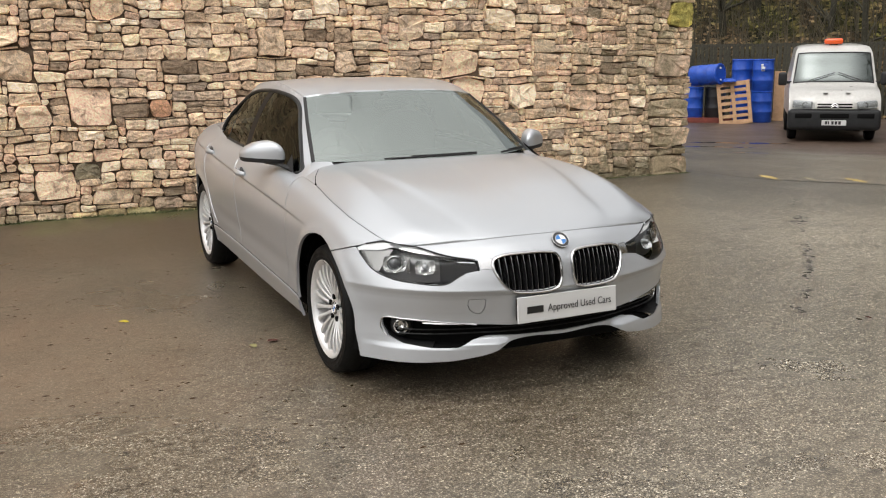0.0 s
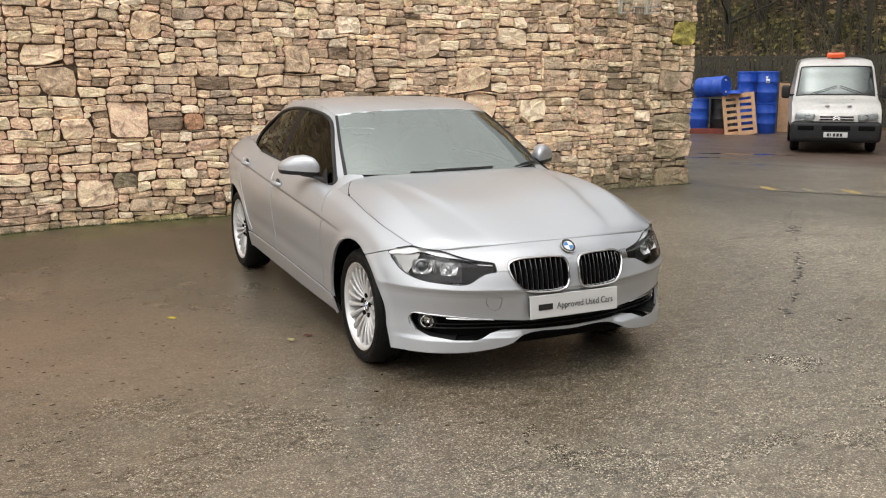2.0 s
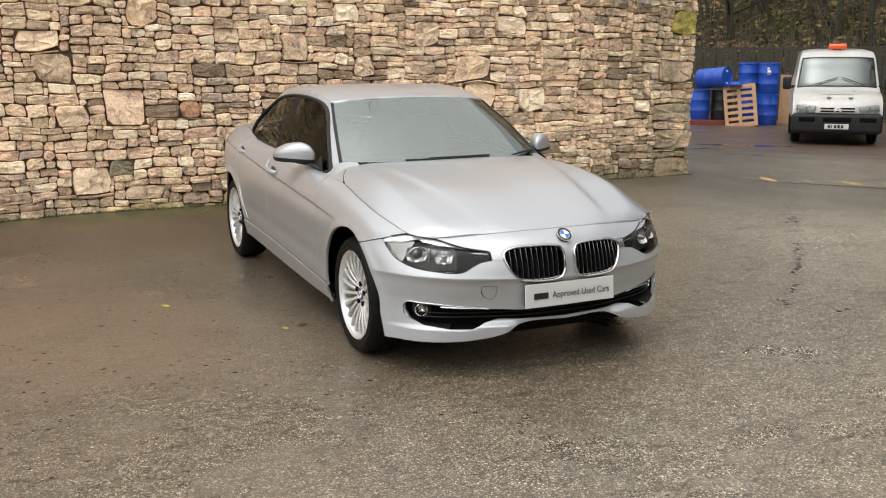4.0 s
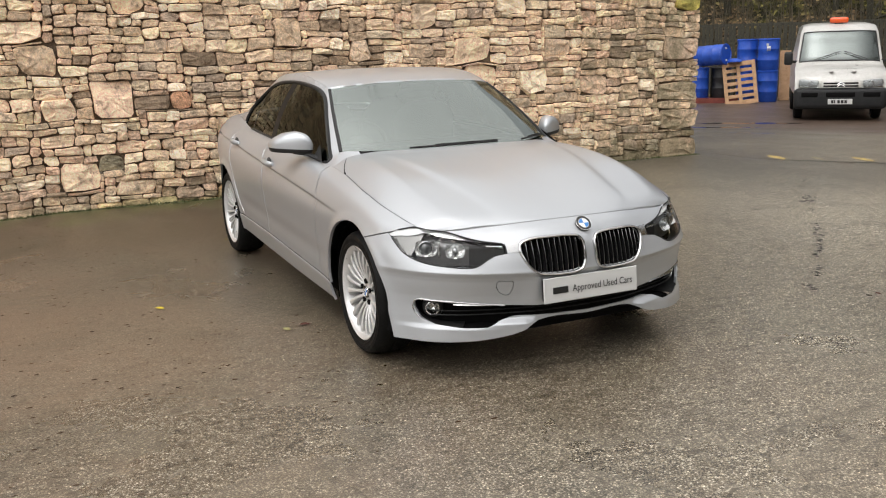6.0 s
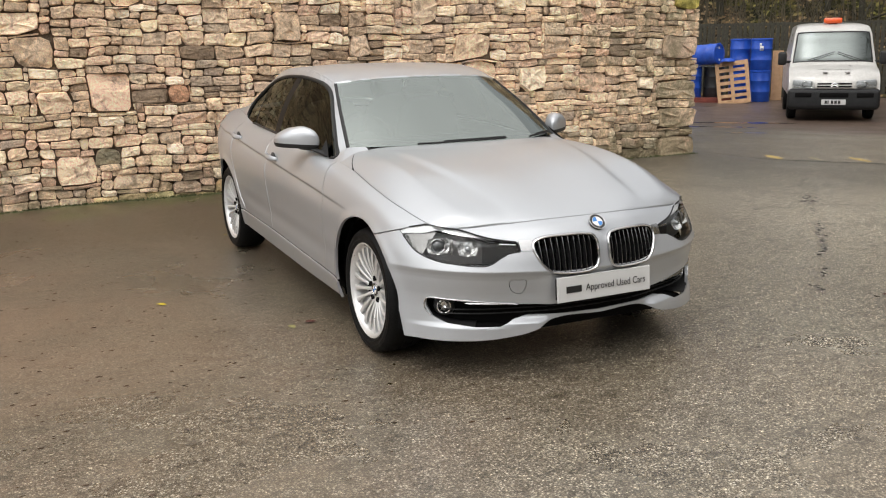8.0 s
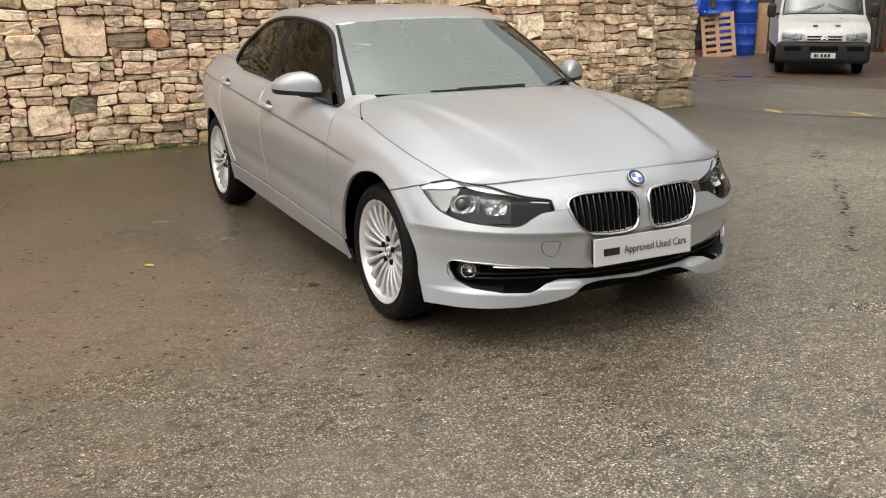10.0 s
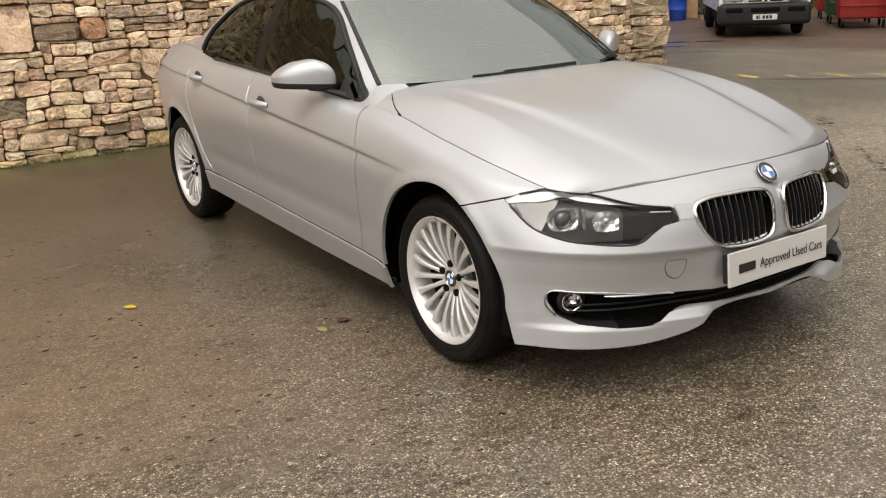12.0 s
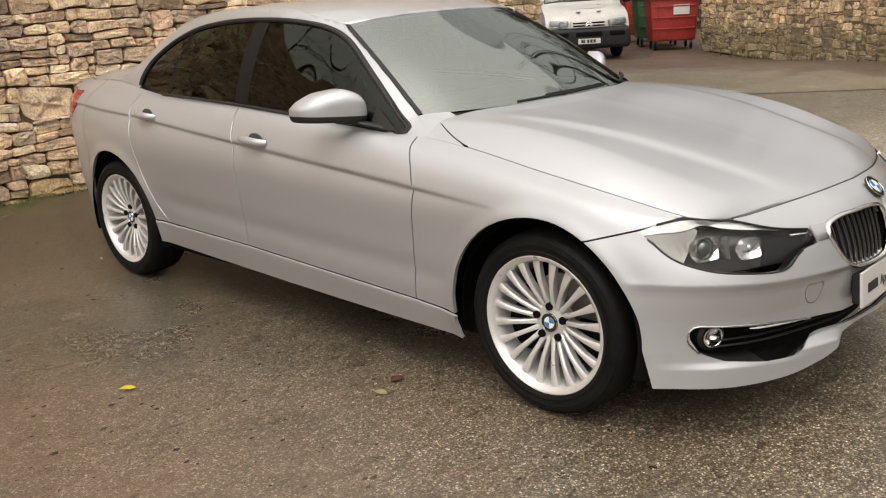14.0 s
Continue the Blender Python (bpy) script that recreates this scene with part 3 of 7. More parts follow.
belt[:, 2] = np.where(ys < 0.85, np.minimum(belt[:, 2], np.interp(ys, [0.6, 0.70, 0.85], [0.915, 0.905, 0.912])), belt[:, 2])
belt[:, 0] += np.interp(ys, [0.6, 0.7, 2.6, 3.1], [0.008, 0.006, 0.004, 0.0])
belt[:, 2] -= 0.004
v = np.linspace(0, 1, 22)[:, None, None]
SIDE = (1 - v) * belt[None] + v * rail[None]
SIDE[..., 0] += 0.028 * np.sin(np.pi * v[..., 0]) * np.clip((ys - 0.7) / 0.4, 0, 1)
cabin = grid(SIDE)
WINDOWS = closed_curve([(0.690, 0.908), (0.765, 0.957), (0.97, 1.103), (1.18, 1.234), (1.32, 1.284), (1.53, 1.315), (1.78, 1.325), (2.05, 1.316), (2.32, 1.280), (2.54, 1.208), (2.655, 1.115), (2.688, 1.010), (2.655, 0.989), (2.30, 0.983), (1.69, 0.966), (1.2, 0.936), (0.90, 0.915), (0.74, 0.902)], 150)
CABTREE = BVHTree.FromBMesh(cabin)


def cabin_x(y, z):
    hit = CABTREE.ray_cast(Vector((3, y, z)), Vector((-1, 0, 0)))[0]
    return hit.x if hit is not None else float(np.interp(y, rail[:, 1], rail[:, 0]))


win = outline(WINDOWS)
panes = take(cabin, trim(cabin, lambda c: win(c.y, c.z)))
posts = []
bands = [(lambda c: abs(c.y - 1.705 - 0.06 * (c.z - 1.0)) - 0.050), (lambda c: abs(c.y - 2.36 + 0.10 * (c.z - 1.0)) - 0.013)]
for f in bands:
    posts.append(take(panes, trim(panes, f)))
for side in (1, -1):
    turn = (lambda bm: bm.copy()) if side == 1 else flipped
    part("cabin_frame", hem(turn(cabin), 0.012), PAINT, car, angle=60)
    for piece in islands(panes):
        c = sum((f.calc_center_median() for f in piece), Vector()) / len(piece)
        one = copy_faces(panes, piece)
        owner = DOORS["front_door" if c.y < 1.7 else "rear_door", side]
        part("side_window", offset_sheet(turn(one), 0.0015), TINTED, owner, "dark tinted side window glass")
        one.free()
    for post in posts:
        part("window_post", offset_sheet(turn(post), 0.001), POST, car, "gloss black window post")
    ring = [Vector((side * (cabin_x(y, z) + 0.002), y, z)) for y, z in WINDOWS]
    part("window_trim", tube([p - Vector((side * 0.014, 0, 0)) for p in ring], 0.012, 6, True), BLACK, car, "black inner window seal")
    part("window_trim", tube(ring, [0.0065 if p.z < 1.0 else 0.011 for p in ring], 8, True), BLACK, car, "black rubber window seal")
    part("window_trim", tube([p + Vector((side * 0.004, 0, -0.005)) for p in ring if p.z < 1.10 and p.y > 2.55], 0.006, 6), CHROME, car, "bright window trim strip")
cabin.free(), panes.free()
for post in posts:
    post.free()
# screen surround, cowl and wipers
for side in (1, -1):
    part("screen_seal", tube([(side * (p[0] + 0.004), p[1] - 0.002, p[2] + 0.001) for p in screen_edge], 0.004, 8, False, 0.7), BLACK, windscreen)
    border = np.stack([(W[:, -1] + W[:, -2]) / 2, W[:, -1]], 1)
    border[..., 1] -= 0.001
    border[..., 2] += 0.002
    strip = grid(border, flip=True)
    part("screen_border", strip if side == 1 else flipped(strip), BLACK, windscreen, "black printed border of the windscreen")
for side in (1, -1):
    # the pillar's inner face runs back into the cabin behind the glass
    inward = np.array([[(side * (p[0] - 0.012 - 0.03 * u), p[1] + 0.012 + 0.11 * u * f, p[2] - 0.016 - 0.05 * u) for p, f in zip(screen_edge, np.linspace(0.35, 1.0, len(screen_edge)))] for u in (0.0, 0.5, 1.0)])
    part("pillar_trim", grid(inward, flip=side < 0), DASH, car, "dark inner trim of the screen pillar")
low = W[:3, :, :].copy()
low[..., 1] += 0.004
low[..., 2] -= 0.005
sheet("screen_border", low, GLOSSBLACK, windscreen)
cowl_short = cowl[np.round(np.linspace(0, NA - 1, 26)).astype(int)]
scuttle = coons(cowl_short + (0, 0.004, -0.02), screen_base + (0, 0.01, -0.004), np.linspace(cowl[0] + (0, 0.004, -0.02), screen_base[0] + (0, 0.01, -0.004), 6), np.linspace(cowl[-1] + (0, 0.004, -0.02), screen_base[-1] + (0, 0.01, -0.004), 6), 1.0)
sheet("scuttle_panel", scuttle, BLACK)


def screen_at(x, b):
    """A place on the windscreen: x across, b from its foot (0) to its top (1)."""
    k = min(max(b, 0.0), 1.0) * (len(W) - 1)
    i = min(int(k), len(W) - 2)
    row = W[i] * (1 - k + i) + W[i + 1] * (k - i)
    return Vector((x, float(np.interp(abs(x), row[:, 0], row[:, 1])), float(np.interp(abs(x), row[:, 0], row[:, 2]))))


for x0, x1, rise in ((-0.34, 0.22, 0.014), (0.40, 0.63, 0.05)):
    arm = []
    for u in np.linspace(0, 1, 12):
        p = screen_at(x0 + (x1 - x0) * u, 0.006 + rise * u * (1 - 0.45 * u))
        arm.append(p + Vector((0, -0.012, 0.008)))
    wiper = part("wiper", tube(arm, 0.0055, 6, False, 1.1), BLACK, car, "black windscreen wiper")
    part("wiper_blade", tube([p + Vector((0.0, 0.004, 0.007)) for p in arm[3:]], 0.003, 6, False, 1.4), BLACK, wiper)


# ---- face: lamps, grilles, intake, plate ----
def lamp_unit(side):
    turn = (lambda bm: bm.copy()) if side == 1 else flipped
    glassy = turn(lens)
    walls = turn(lens)
    front_faces = list(walls.faces)
    hem(walls, 0.055)
    drop(walls, front_faces)
    # the housing's back: one smooth bowl behind the glass
    crest = lambda x: float(np.interp(x, [0.39, 0.50, 0.56, 0.62, 0.66, 0.69, 0.71, 0.735, 0.79, 0.836], [0.644, 0.660, 0.678, 0.703, 0.722, 0.733, 0.732, 0.722, 0.708, 0.687]))
    xs = np.linspace(0.385, 0.800, 24)
    base = curve([0.385, 0.50, 0.60, 0.70, 0.76, 0.80], [skin(x, 0.625) + d for x, d in ((0.40, 0.03), (0.50, 0.05), (0.60, 0.055), (0.70, 0.055), (0.76, 0.055), (0.79, 0.06))], xs)
    bowl = np.array([[(side * x, y + 0.8 * max(0.0, z - 0.62), z) for x, y in zip(xs, base) for z in [0.540 + (crest(x) - 0.025 - 0.540) * u]] for u in np.linspace(0, 1, 12)])
    unit = part("headlight", merge(walls, grid(bowl[:, :9], flip=side < 0)), LAMPBLACK, car, "clear headlight with dark housing and chrome reflectors", angle=60)
    part("lamp_backing", grid(bowl[:, 8:], flip=side < 0), LAMPGREY, unit, angle=60)
    part("headlight_lens", offset_sheet(glassy, 0.001), LENS, unit)
    for x, z, r, depth, clear in ((0.600, 0.616, 0.036, 0.026, False), (0.706, 0.624, 0.041, 0.030, True)):
        y = skin(x, z) + depth
        # a faceted bowl with a wide mouth
        us, vs = np.linspace(-1, 1, 8), np.linspace(-1, 1, 7)
        jolt = random.Random(int(x * 1000))
        facet = np.array([[(u * r * 1.25 * (1 - 0.18 * v * v), 0.022 * (1 - 0.55 * (u * u + v * v)) + jolt.uniform(-0.002, 0.002), v * r * 0.92 * (1 - 0.14 * u * u)) for u in us] for v in vs])
        bowl = grid(facet)
        bowl.transform(pose(side * x, y, z, -14, 0, side * 24))
        part("reflector", bowl, SILVERED, unit, "faceted silvered lamp reflector", smooth=False)
        # the outer bowl holds a dark glass ball in a bright ring, the inner one a small bulb
        k = 0.74 if clear else 0.42
        ball = lathe([(0.001, -0.014 * k), (r * 0.35 * k, -0.012 * k), (r * 0.7 * k, -0.004 * k), (r * 0.95 * k, 0.012 * k), (r * k, 0.03)], 28, "y")
        ball.transform(pose(side * x, y, z, 0, 0, side * 22))
        part("projector", ball, DARKBALL if clear else LENSBALL, unit)
        if clear:
            ring = tube([(r * 0.80 * math.cos(q), 0.004, r * 0.80 * math.sin(q)) for q in np.linspace(0, 2 * math.pi, 29)[:-1]], 0.0034, 8, True, axis=(0, 1, 0))
            ring.transform(pose(side * x, y, z, 0, 0, side * 22))
            part("projector_ring", ring, CHROME, unit)
    divider = block((0.012, 0.030, 0.070), (side * 0.655, skin(0.655, 0.62) + 0.040, 0.622), 0.004, 2, (-12, 0, side * 20))
    part("lamp_divider", divider, SMOKED, unit)
    # black gasket along the lamp's lower edge
    under = closed_curve(LAMP, 120)
    base_line = [(x, z) for x, z in under if z < float(np.interp(x, [0.45, 0.55, 0.66, 0.74, 0.79, 0.83], [0.612, 0.575, 0.575, 0.60, 0.640, 0.672])) and x > 0.455]
    base_line.sort()
    part("lamp_gasket", tube([(side * x, skin(x, z) - 0.0005, z) for x, z in base_line], 0.0030, 6), BLACK, unit)
    # a bright band under the top edge for sky reflected in the lens, a grey outer wall
    deep = lambda x: float(np.interp(x, [0.44, 0.55, 0.66, 0.76, 0.83], [0.002, 0.012, 0.040, 0.036, 0.022]))
    band = offset_sheet(lens, 0.006)
    brow = take(band, trim(band, lambda c: crest(c.x) - deep(c.x) - c.z if c.x > 0.44 else 1.0))
    part("glint_band", turn(brow), GLINT, unit, "bright band painted for sky reflected along the lamp's top")
    wall = take(band, trim(band, lambda c: 0.742 - c.x + 0.7 * (0.64 - c.z)))
    part("side_reflector", offset_sheet(turn(wall), 0.012), SMOKED, unit)
    band.free()
    # a black rubber edge along the lamp's top
    ridge = {}
    for e in lens.edges:
        if len(e.link_faces) == 1:
            for q in e.verts:
                if 0.40 < q.co.x < 0.80 and q.co.z > crest(q.co.x) - 0.02:
                    k = round(q.co.x / 0.016)
                    if k not in ridge or q.co.z > ridge[k].z:
                        ridge[k] = q.co.copy()
    line = np.array([ridge[k] for k in sorted(ridge)])
    for _ in range(3):
        line[1:-1] = (line[:-2] + 2 * line[1:-1] + line[2:]) / 4
    part("lamp_seal", tube([(side * p[0], p[1] - 0.0045, p[2] - 0.001) for p in line], 0.0036, 6), BLACK, unit)
    bar = tube([(side * x, skin(x, 0.632) + 0.006, 0.631 + (x - 0.4) * 0.08) for x in np.linspace(0.405, 0.475, 6)], 0.003, 6)
    part("marker_strip", bar, CHROME, unit)
    return unit


LAMPGREY = material("grey_lamp_backing", (0.15, 0.15, 0.15), 0.3, 0.6, 0, 0.4)
FRAME_CHROME = material("grille_chrome", (0.58, 0.58, 0.58), 0.13, 1.0)
DARKCHROME = material("dark_chrome", (0.48, 0.48, 0.48), 0.2, 1.0)
DARKBALL = material("dark_projector_glass", (0.10, 0.105, 0.11), 0.03, 0.3, 1.0)
LENSBALL = material("projector_glass", (0.5, 0.52, 0.53), 0.04, 0.6, 1.0)
GLINT = material("painted_glint", (0.85, 0.85, 0.85), 0.2, 0.3, 0.4)
SILVERED = material("silvered_reflector", (0.86, 0.86, 0.85), 0.16, 0.75)
SMOKED = material("ribbed_clear_reflector", (0.36, 0.35, 0.34), 0.25, 0.75)
ribs = node(SMOKED, "ShaderNodeTexWave", Scale=22.0, Distortion=1.0)
link(SMOKED, coords(SMOKED), ribs.inputs["Vector"])
bump(SMOKED, ribs.outputs["Fac"], 0.25, 0.003)
for side in (1, -1):
    lamp_unit(side)
lens.free()


def kidney(side):
    def face(x, z):
        """The smooth face of the grille: the skin's slope from its top to its foot, without the folds."""
        lo, hi = skin(x, 0.492), skin(x, 0.672)
        u = (z - 0.492) / 0.18
        return lo + (hi - lo) * u - 0.010 * 4 * u * (1 - u)

    path = [Vector((side * x, face(x, z) - 0.010, z)) for x, z in KIDNEY]
    unit = part("kidney_grille", tube(path, 0.0072, 10, True, 1.5, True, (0, 1, 0)), FRAME_CHROME, car, "chrome-framed kidney grille with black slats")
    back = bmesh.new()
    vs = [back.verts.new(p + Vector((0, 0.05, 0))) for p in path]
    f = back.faces.new(vs if side < 0 else vs[::-1])
    wall = [back.verts.new(p) for p in path]
    n = len(vs)
    for i in range(n):
        back.faces.new((vs[i], vs[(i + 1) % n], wall[(i + 1) % n], wall[i]))
    part("grille_backing", back, DARK, unit)
    for x in np.linspace(0.060, 0.302, 10):
        a, b = KIDNEY, np.roll(KIDNEY, -1, axis=0)
        zs = [p[1] + (q[1] - p[1]) * (x - p[0]) / (q[0] - p[0]) for p, q in zip(a, b) if (p[0] - x) * (q[0] - x) <= 0 and p[0] != q[0]]
        lo, hi = min(zs), max(zs)
        bm = bmesh.new()
        rows = []
        for z in np.linspace(lo, hi, 8):
            y, w = face(x, z) + 0.004, 0.0042
            rows.append([bm.verts.new((side * (x + dx), y + dy, z)) for dx, dy in ((-w, 0.004), (-w * 0.4, -0.004), (w * 0.4, -0.004), (w, 0.004), (w, 0.040), (-w, 0.040))])
        for r0, r1 in zip(rows, rows[1:]):
            for i in range(6):
                bm.faces.new((r0[i], r0[(i + 1) % 6], r1[(i + 1) % 6], r1[i]))
        bmesh.ops.recalc_face_normals(bm, faces=bm.faces)
        part("grille_slat", bm, GLOSSBLACK, unit)
        edge = tube([(side * x, face(x, z) - 0.0005, z) for z in np.linspace(lo, hi, 8)], 0.0013, 5)
        part("slat_edge", edge, DARKCHROME, unit)
    link_piece = np.array([[(side * x, skin(x, z) - 0.004, z) for x in np.linspace(0.336, 0.391, 6)] for z in np.linspace(0.607, 0.652, 5)])
    part("chrome_bridge", grid(link_piece, flip=side < 0), DARKCHROME, unit)


for side in (1, -1):
    kidney(side)
# lower intake with fog lamps
back = np.array([[(x, skin(min(abs(x), 0.75), 0.33) + 0.09, z) for x in np.linspace(-0.79, 0.79, 40)] for z in (0.24, 0.33, 0.42)])
part("intake_backing", grid(back), DARK, car)
for z in (0.315, 0.335):
    part("intake_slat", tube([(x, skin(min(abs(x), 0.7), 0.33) + 0.035, z) for x in np.linspace(-0.70, 0.70, 30)], 0.005, 6, False, 0.6), BLACK, car)
for side in (1, -1):
    x, z = 0.690, 0.345
    y = skin(x, z)
    fog = lathe([(0.001, 0.016), (0.014, 0.010), (0.024, -0.002), (0.029, -0.007), (0.033, -0.006), (0.034, 0.06)], 28, "y")
    fog.transform(pose(side * x, y + 0.042, z, 0, 0, side * 32))
    unit = part("fog_lamp", fog, CHROME, car, "round fog lamp in the lower intake")
    cap = lathe([(0.001, -0.012), (0.018, -0.010), (0.029, -0.005)], 28, "y")
    cap.transform(pose(side * x, y + 0.042, z, 0, 0, side * 32))
    part("fog_lens", cap, LENS, unit)
    pod = lathe([(0.034, -0.004), (0.046, 0.004), (0.055, 0.05)], 28, "y")
    pod.transform(pose(side * x, y + 0.045, z, 0, 0, side * 32))
    part("fog_bezel", pod, BLACK, unit)
    # the walls that close the intake's outer end
    rim = along([(0.56, 0.376, 0), (0.66, 0.384, 0), (0.756, 0.391, 0), (0.768, 0.378, 0), (0.766, 0.352, 0), (0.748, 0.306, 0), (0.70, 0.280, 0), (0.60, 0.267, 0)], 44)[:, :2]
    cheek = np.array([[(side * (xx - 0.55 * q), skin(xx, zz) + 0.003 + q * 0.85, zz) for xx, zz in rim] for q in np.linspace(0, 0.13, 6)])
    part("intake_wall", grid(cheek), BLACK, car)
    strip = tube([(side * xx, skin(xx, zz) - 0.003, zz) for xx, zz in along([(0.752, 0.308, 0), (0.772, 0.345, 0), (0.764, 0.389, 0), (0.70, 0.390, 0), (0.55, 0.378, 0), (0.41, 0.361, 0)], 40)[:, :2]], 0.0030, 6)
    part("intake_trim", strip, DARKCHROME, car, "chrome strip round the fog lamp intake")
    bar = tube([(side * xx, skin(xx, 0.365) + 0.004, 0.364 + (xx - 0.4) * 0.035) for xx in np.linspace(0.415, 0.625, 12)], [0.004] + [0.009] * 10 + [0.004], 8, False, 0.6)
    part("intake_bar", bar, DARKCHROME, car, "chrome bar across the intake")
# the dealer's plate
plate_y = -0.802
plate = part("number_plate", block((0.518, 0.010, 0.116), (0, plate_y, 0.426), 0.002, 1, (-4, 0, 0)), WHITEPLATE, car, "white plate reading Approved Used Cars in black", angle=30)
part("plate_mount", block((0.50, 0.03, 0.10), (0, plate_y + 0.018, 0.424), 0.004, 1, (-4, 0, 0)), BLACK, plate)


def lettering(text, height, width, place, turn, mat, parent, name="lettering"):
    cu = bpy.data.curves.new("text", "FONT")
    cu.body, cu.size, cu.extrude, cu.align_x, cu.align_y = text, height, 0.0004, "LEFT", "CENTER"
    ob = bpy.data.objects.new("text", cu)
    scene.collection.objects.link(ob)
    dg = bpy.context.evaluated_depsgraph_get()
    me = bpy.data.meshes.new_from_object(ob.evaluated_get(dg))
    bpy.data.objects.remove(ob)
    bpy.data.curves.remove(cu)
    bm = bmesh.new()
    bm.from_mesh(me)
    bpy.data.meshes.remove(me)
    wide = max(v.co.x for v in bm.verts) - min(v.co.x for v in bm.verts)
    bm.transform(Matrix.Diagonal((width / wide, 1, 1, 1)))
    bm.transform(pose(*place) @ pose(0, 0, 0, *turn))
    return part(name, bm, mat, parent, smooth=False)


lettering("Approved Used Cars", 0.046, 0.336, (-0.108, plate_y - 0.0075, 0.424), (86, 0, 0), INK, plate)
part("logo_bar", block((0.082, 0.002, 0.030), (-0.172, plate_y - 0.0065, 0.4245), 0, 1, (-4, 0, 0)), INK, plate, "plain black bar")


def roundel(radius, parent, m):
    """A round badge: dark ring, bright rims, blue and white quarters."""
    disc = lathe([(0.0005, 0.004), (radius * 0.62, 0.0035), (radius * 0.95, 0.003), (radius, 0.0), (radius, -0.004)], 32)
    disc.transform(m)
    unit = part("badge", disc, GLOSSBLACK, parent, "round badge with blue and white quarters")
    for r in (radius * 0.97, radius * 0.63):
        rim = tube([(r * math.cos(a), r * math.sin(a), 0.0036) for a in np.linspace(0, 2 * math.pi, 33)[:-1]], radius * 0.035, 6, True)
        rim.transform(m)
        part("badge_rim", rim, CHROME, unit)
    for q in range(4):
        bm = bmesh.new()
        fan = [bm.verts.new((0, 0, 0.0048))] + [bm.verts.new((0.60 * radius * math.cos(a), 0.60 * radius * math.sin(a), 0.0044)) for a in np.linspace(q * math.pi / 2, (q + 1) * math.pi / 2, 9)]
        bm.faces.new(fan)
        bm.transform(m)
        part("badge_quarter", bm, BLUE if q % 2 else WHITE, unit)
    return unit


roundel(0.041, car, pose(0, -0.7335, 0.7065, 46, 0, 0))


# ---- mirrors, handles, lamps at the rear ----
def rounded_form(size, power, n=24):
    """A rounded solid with superellipse sections, shaped afterwards by its caller."""
    bm = bmesh.new()
    bmesh.ops.create_uvsphere(bm, u_segments=n, v_segments=n // 2, radius=1)
    for v in bm.verts:
        c = v.co
        k = (abs(c.x) ** power + abs(c.y) ** power + abs(c.z) ** power) ** (1 / power)
        v.co = Vector((c.x / k * size[0] / 2, c.y / k * size[1] / 2, c.z / k * size[2] / 2))
    return bm


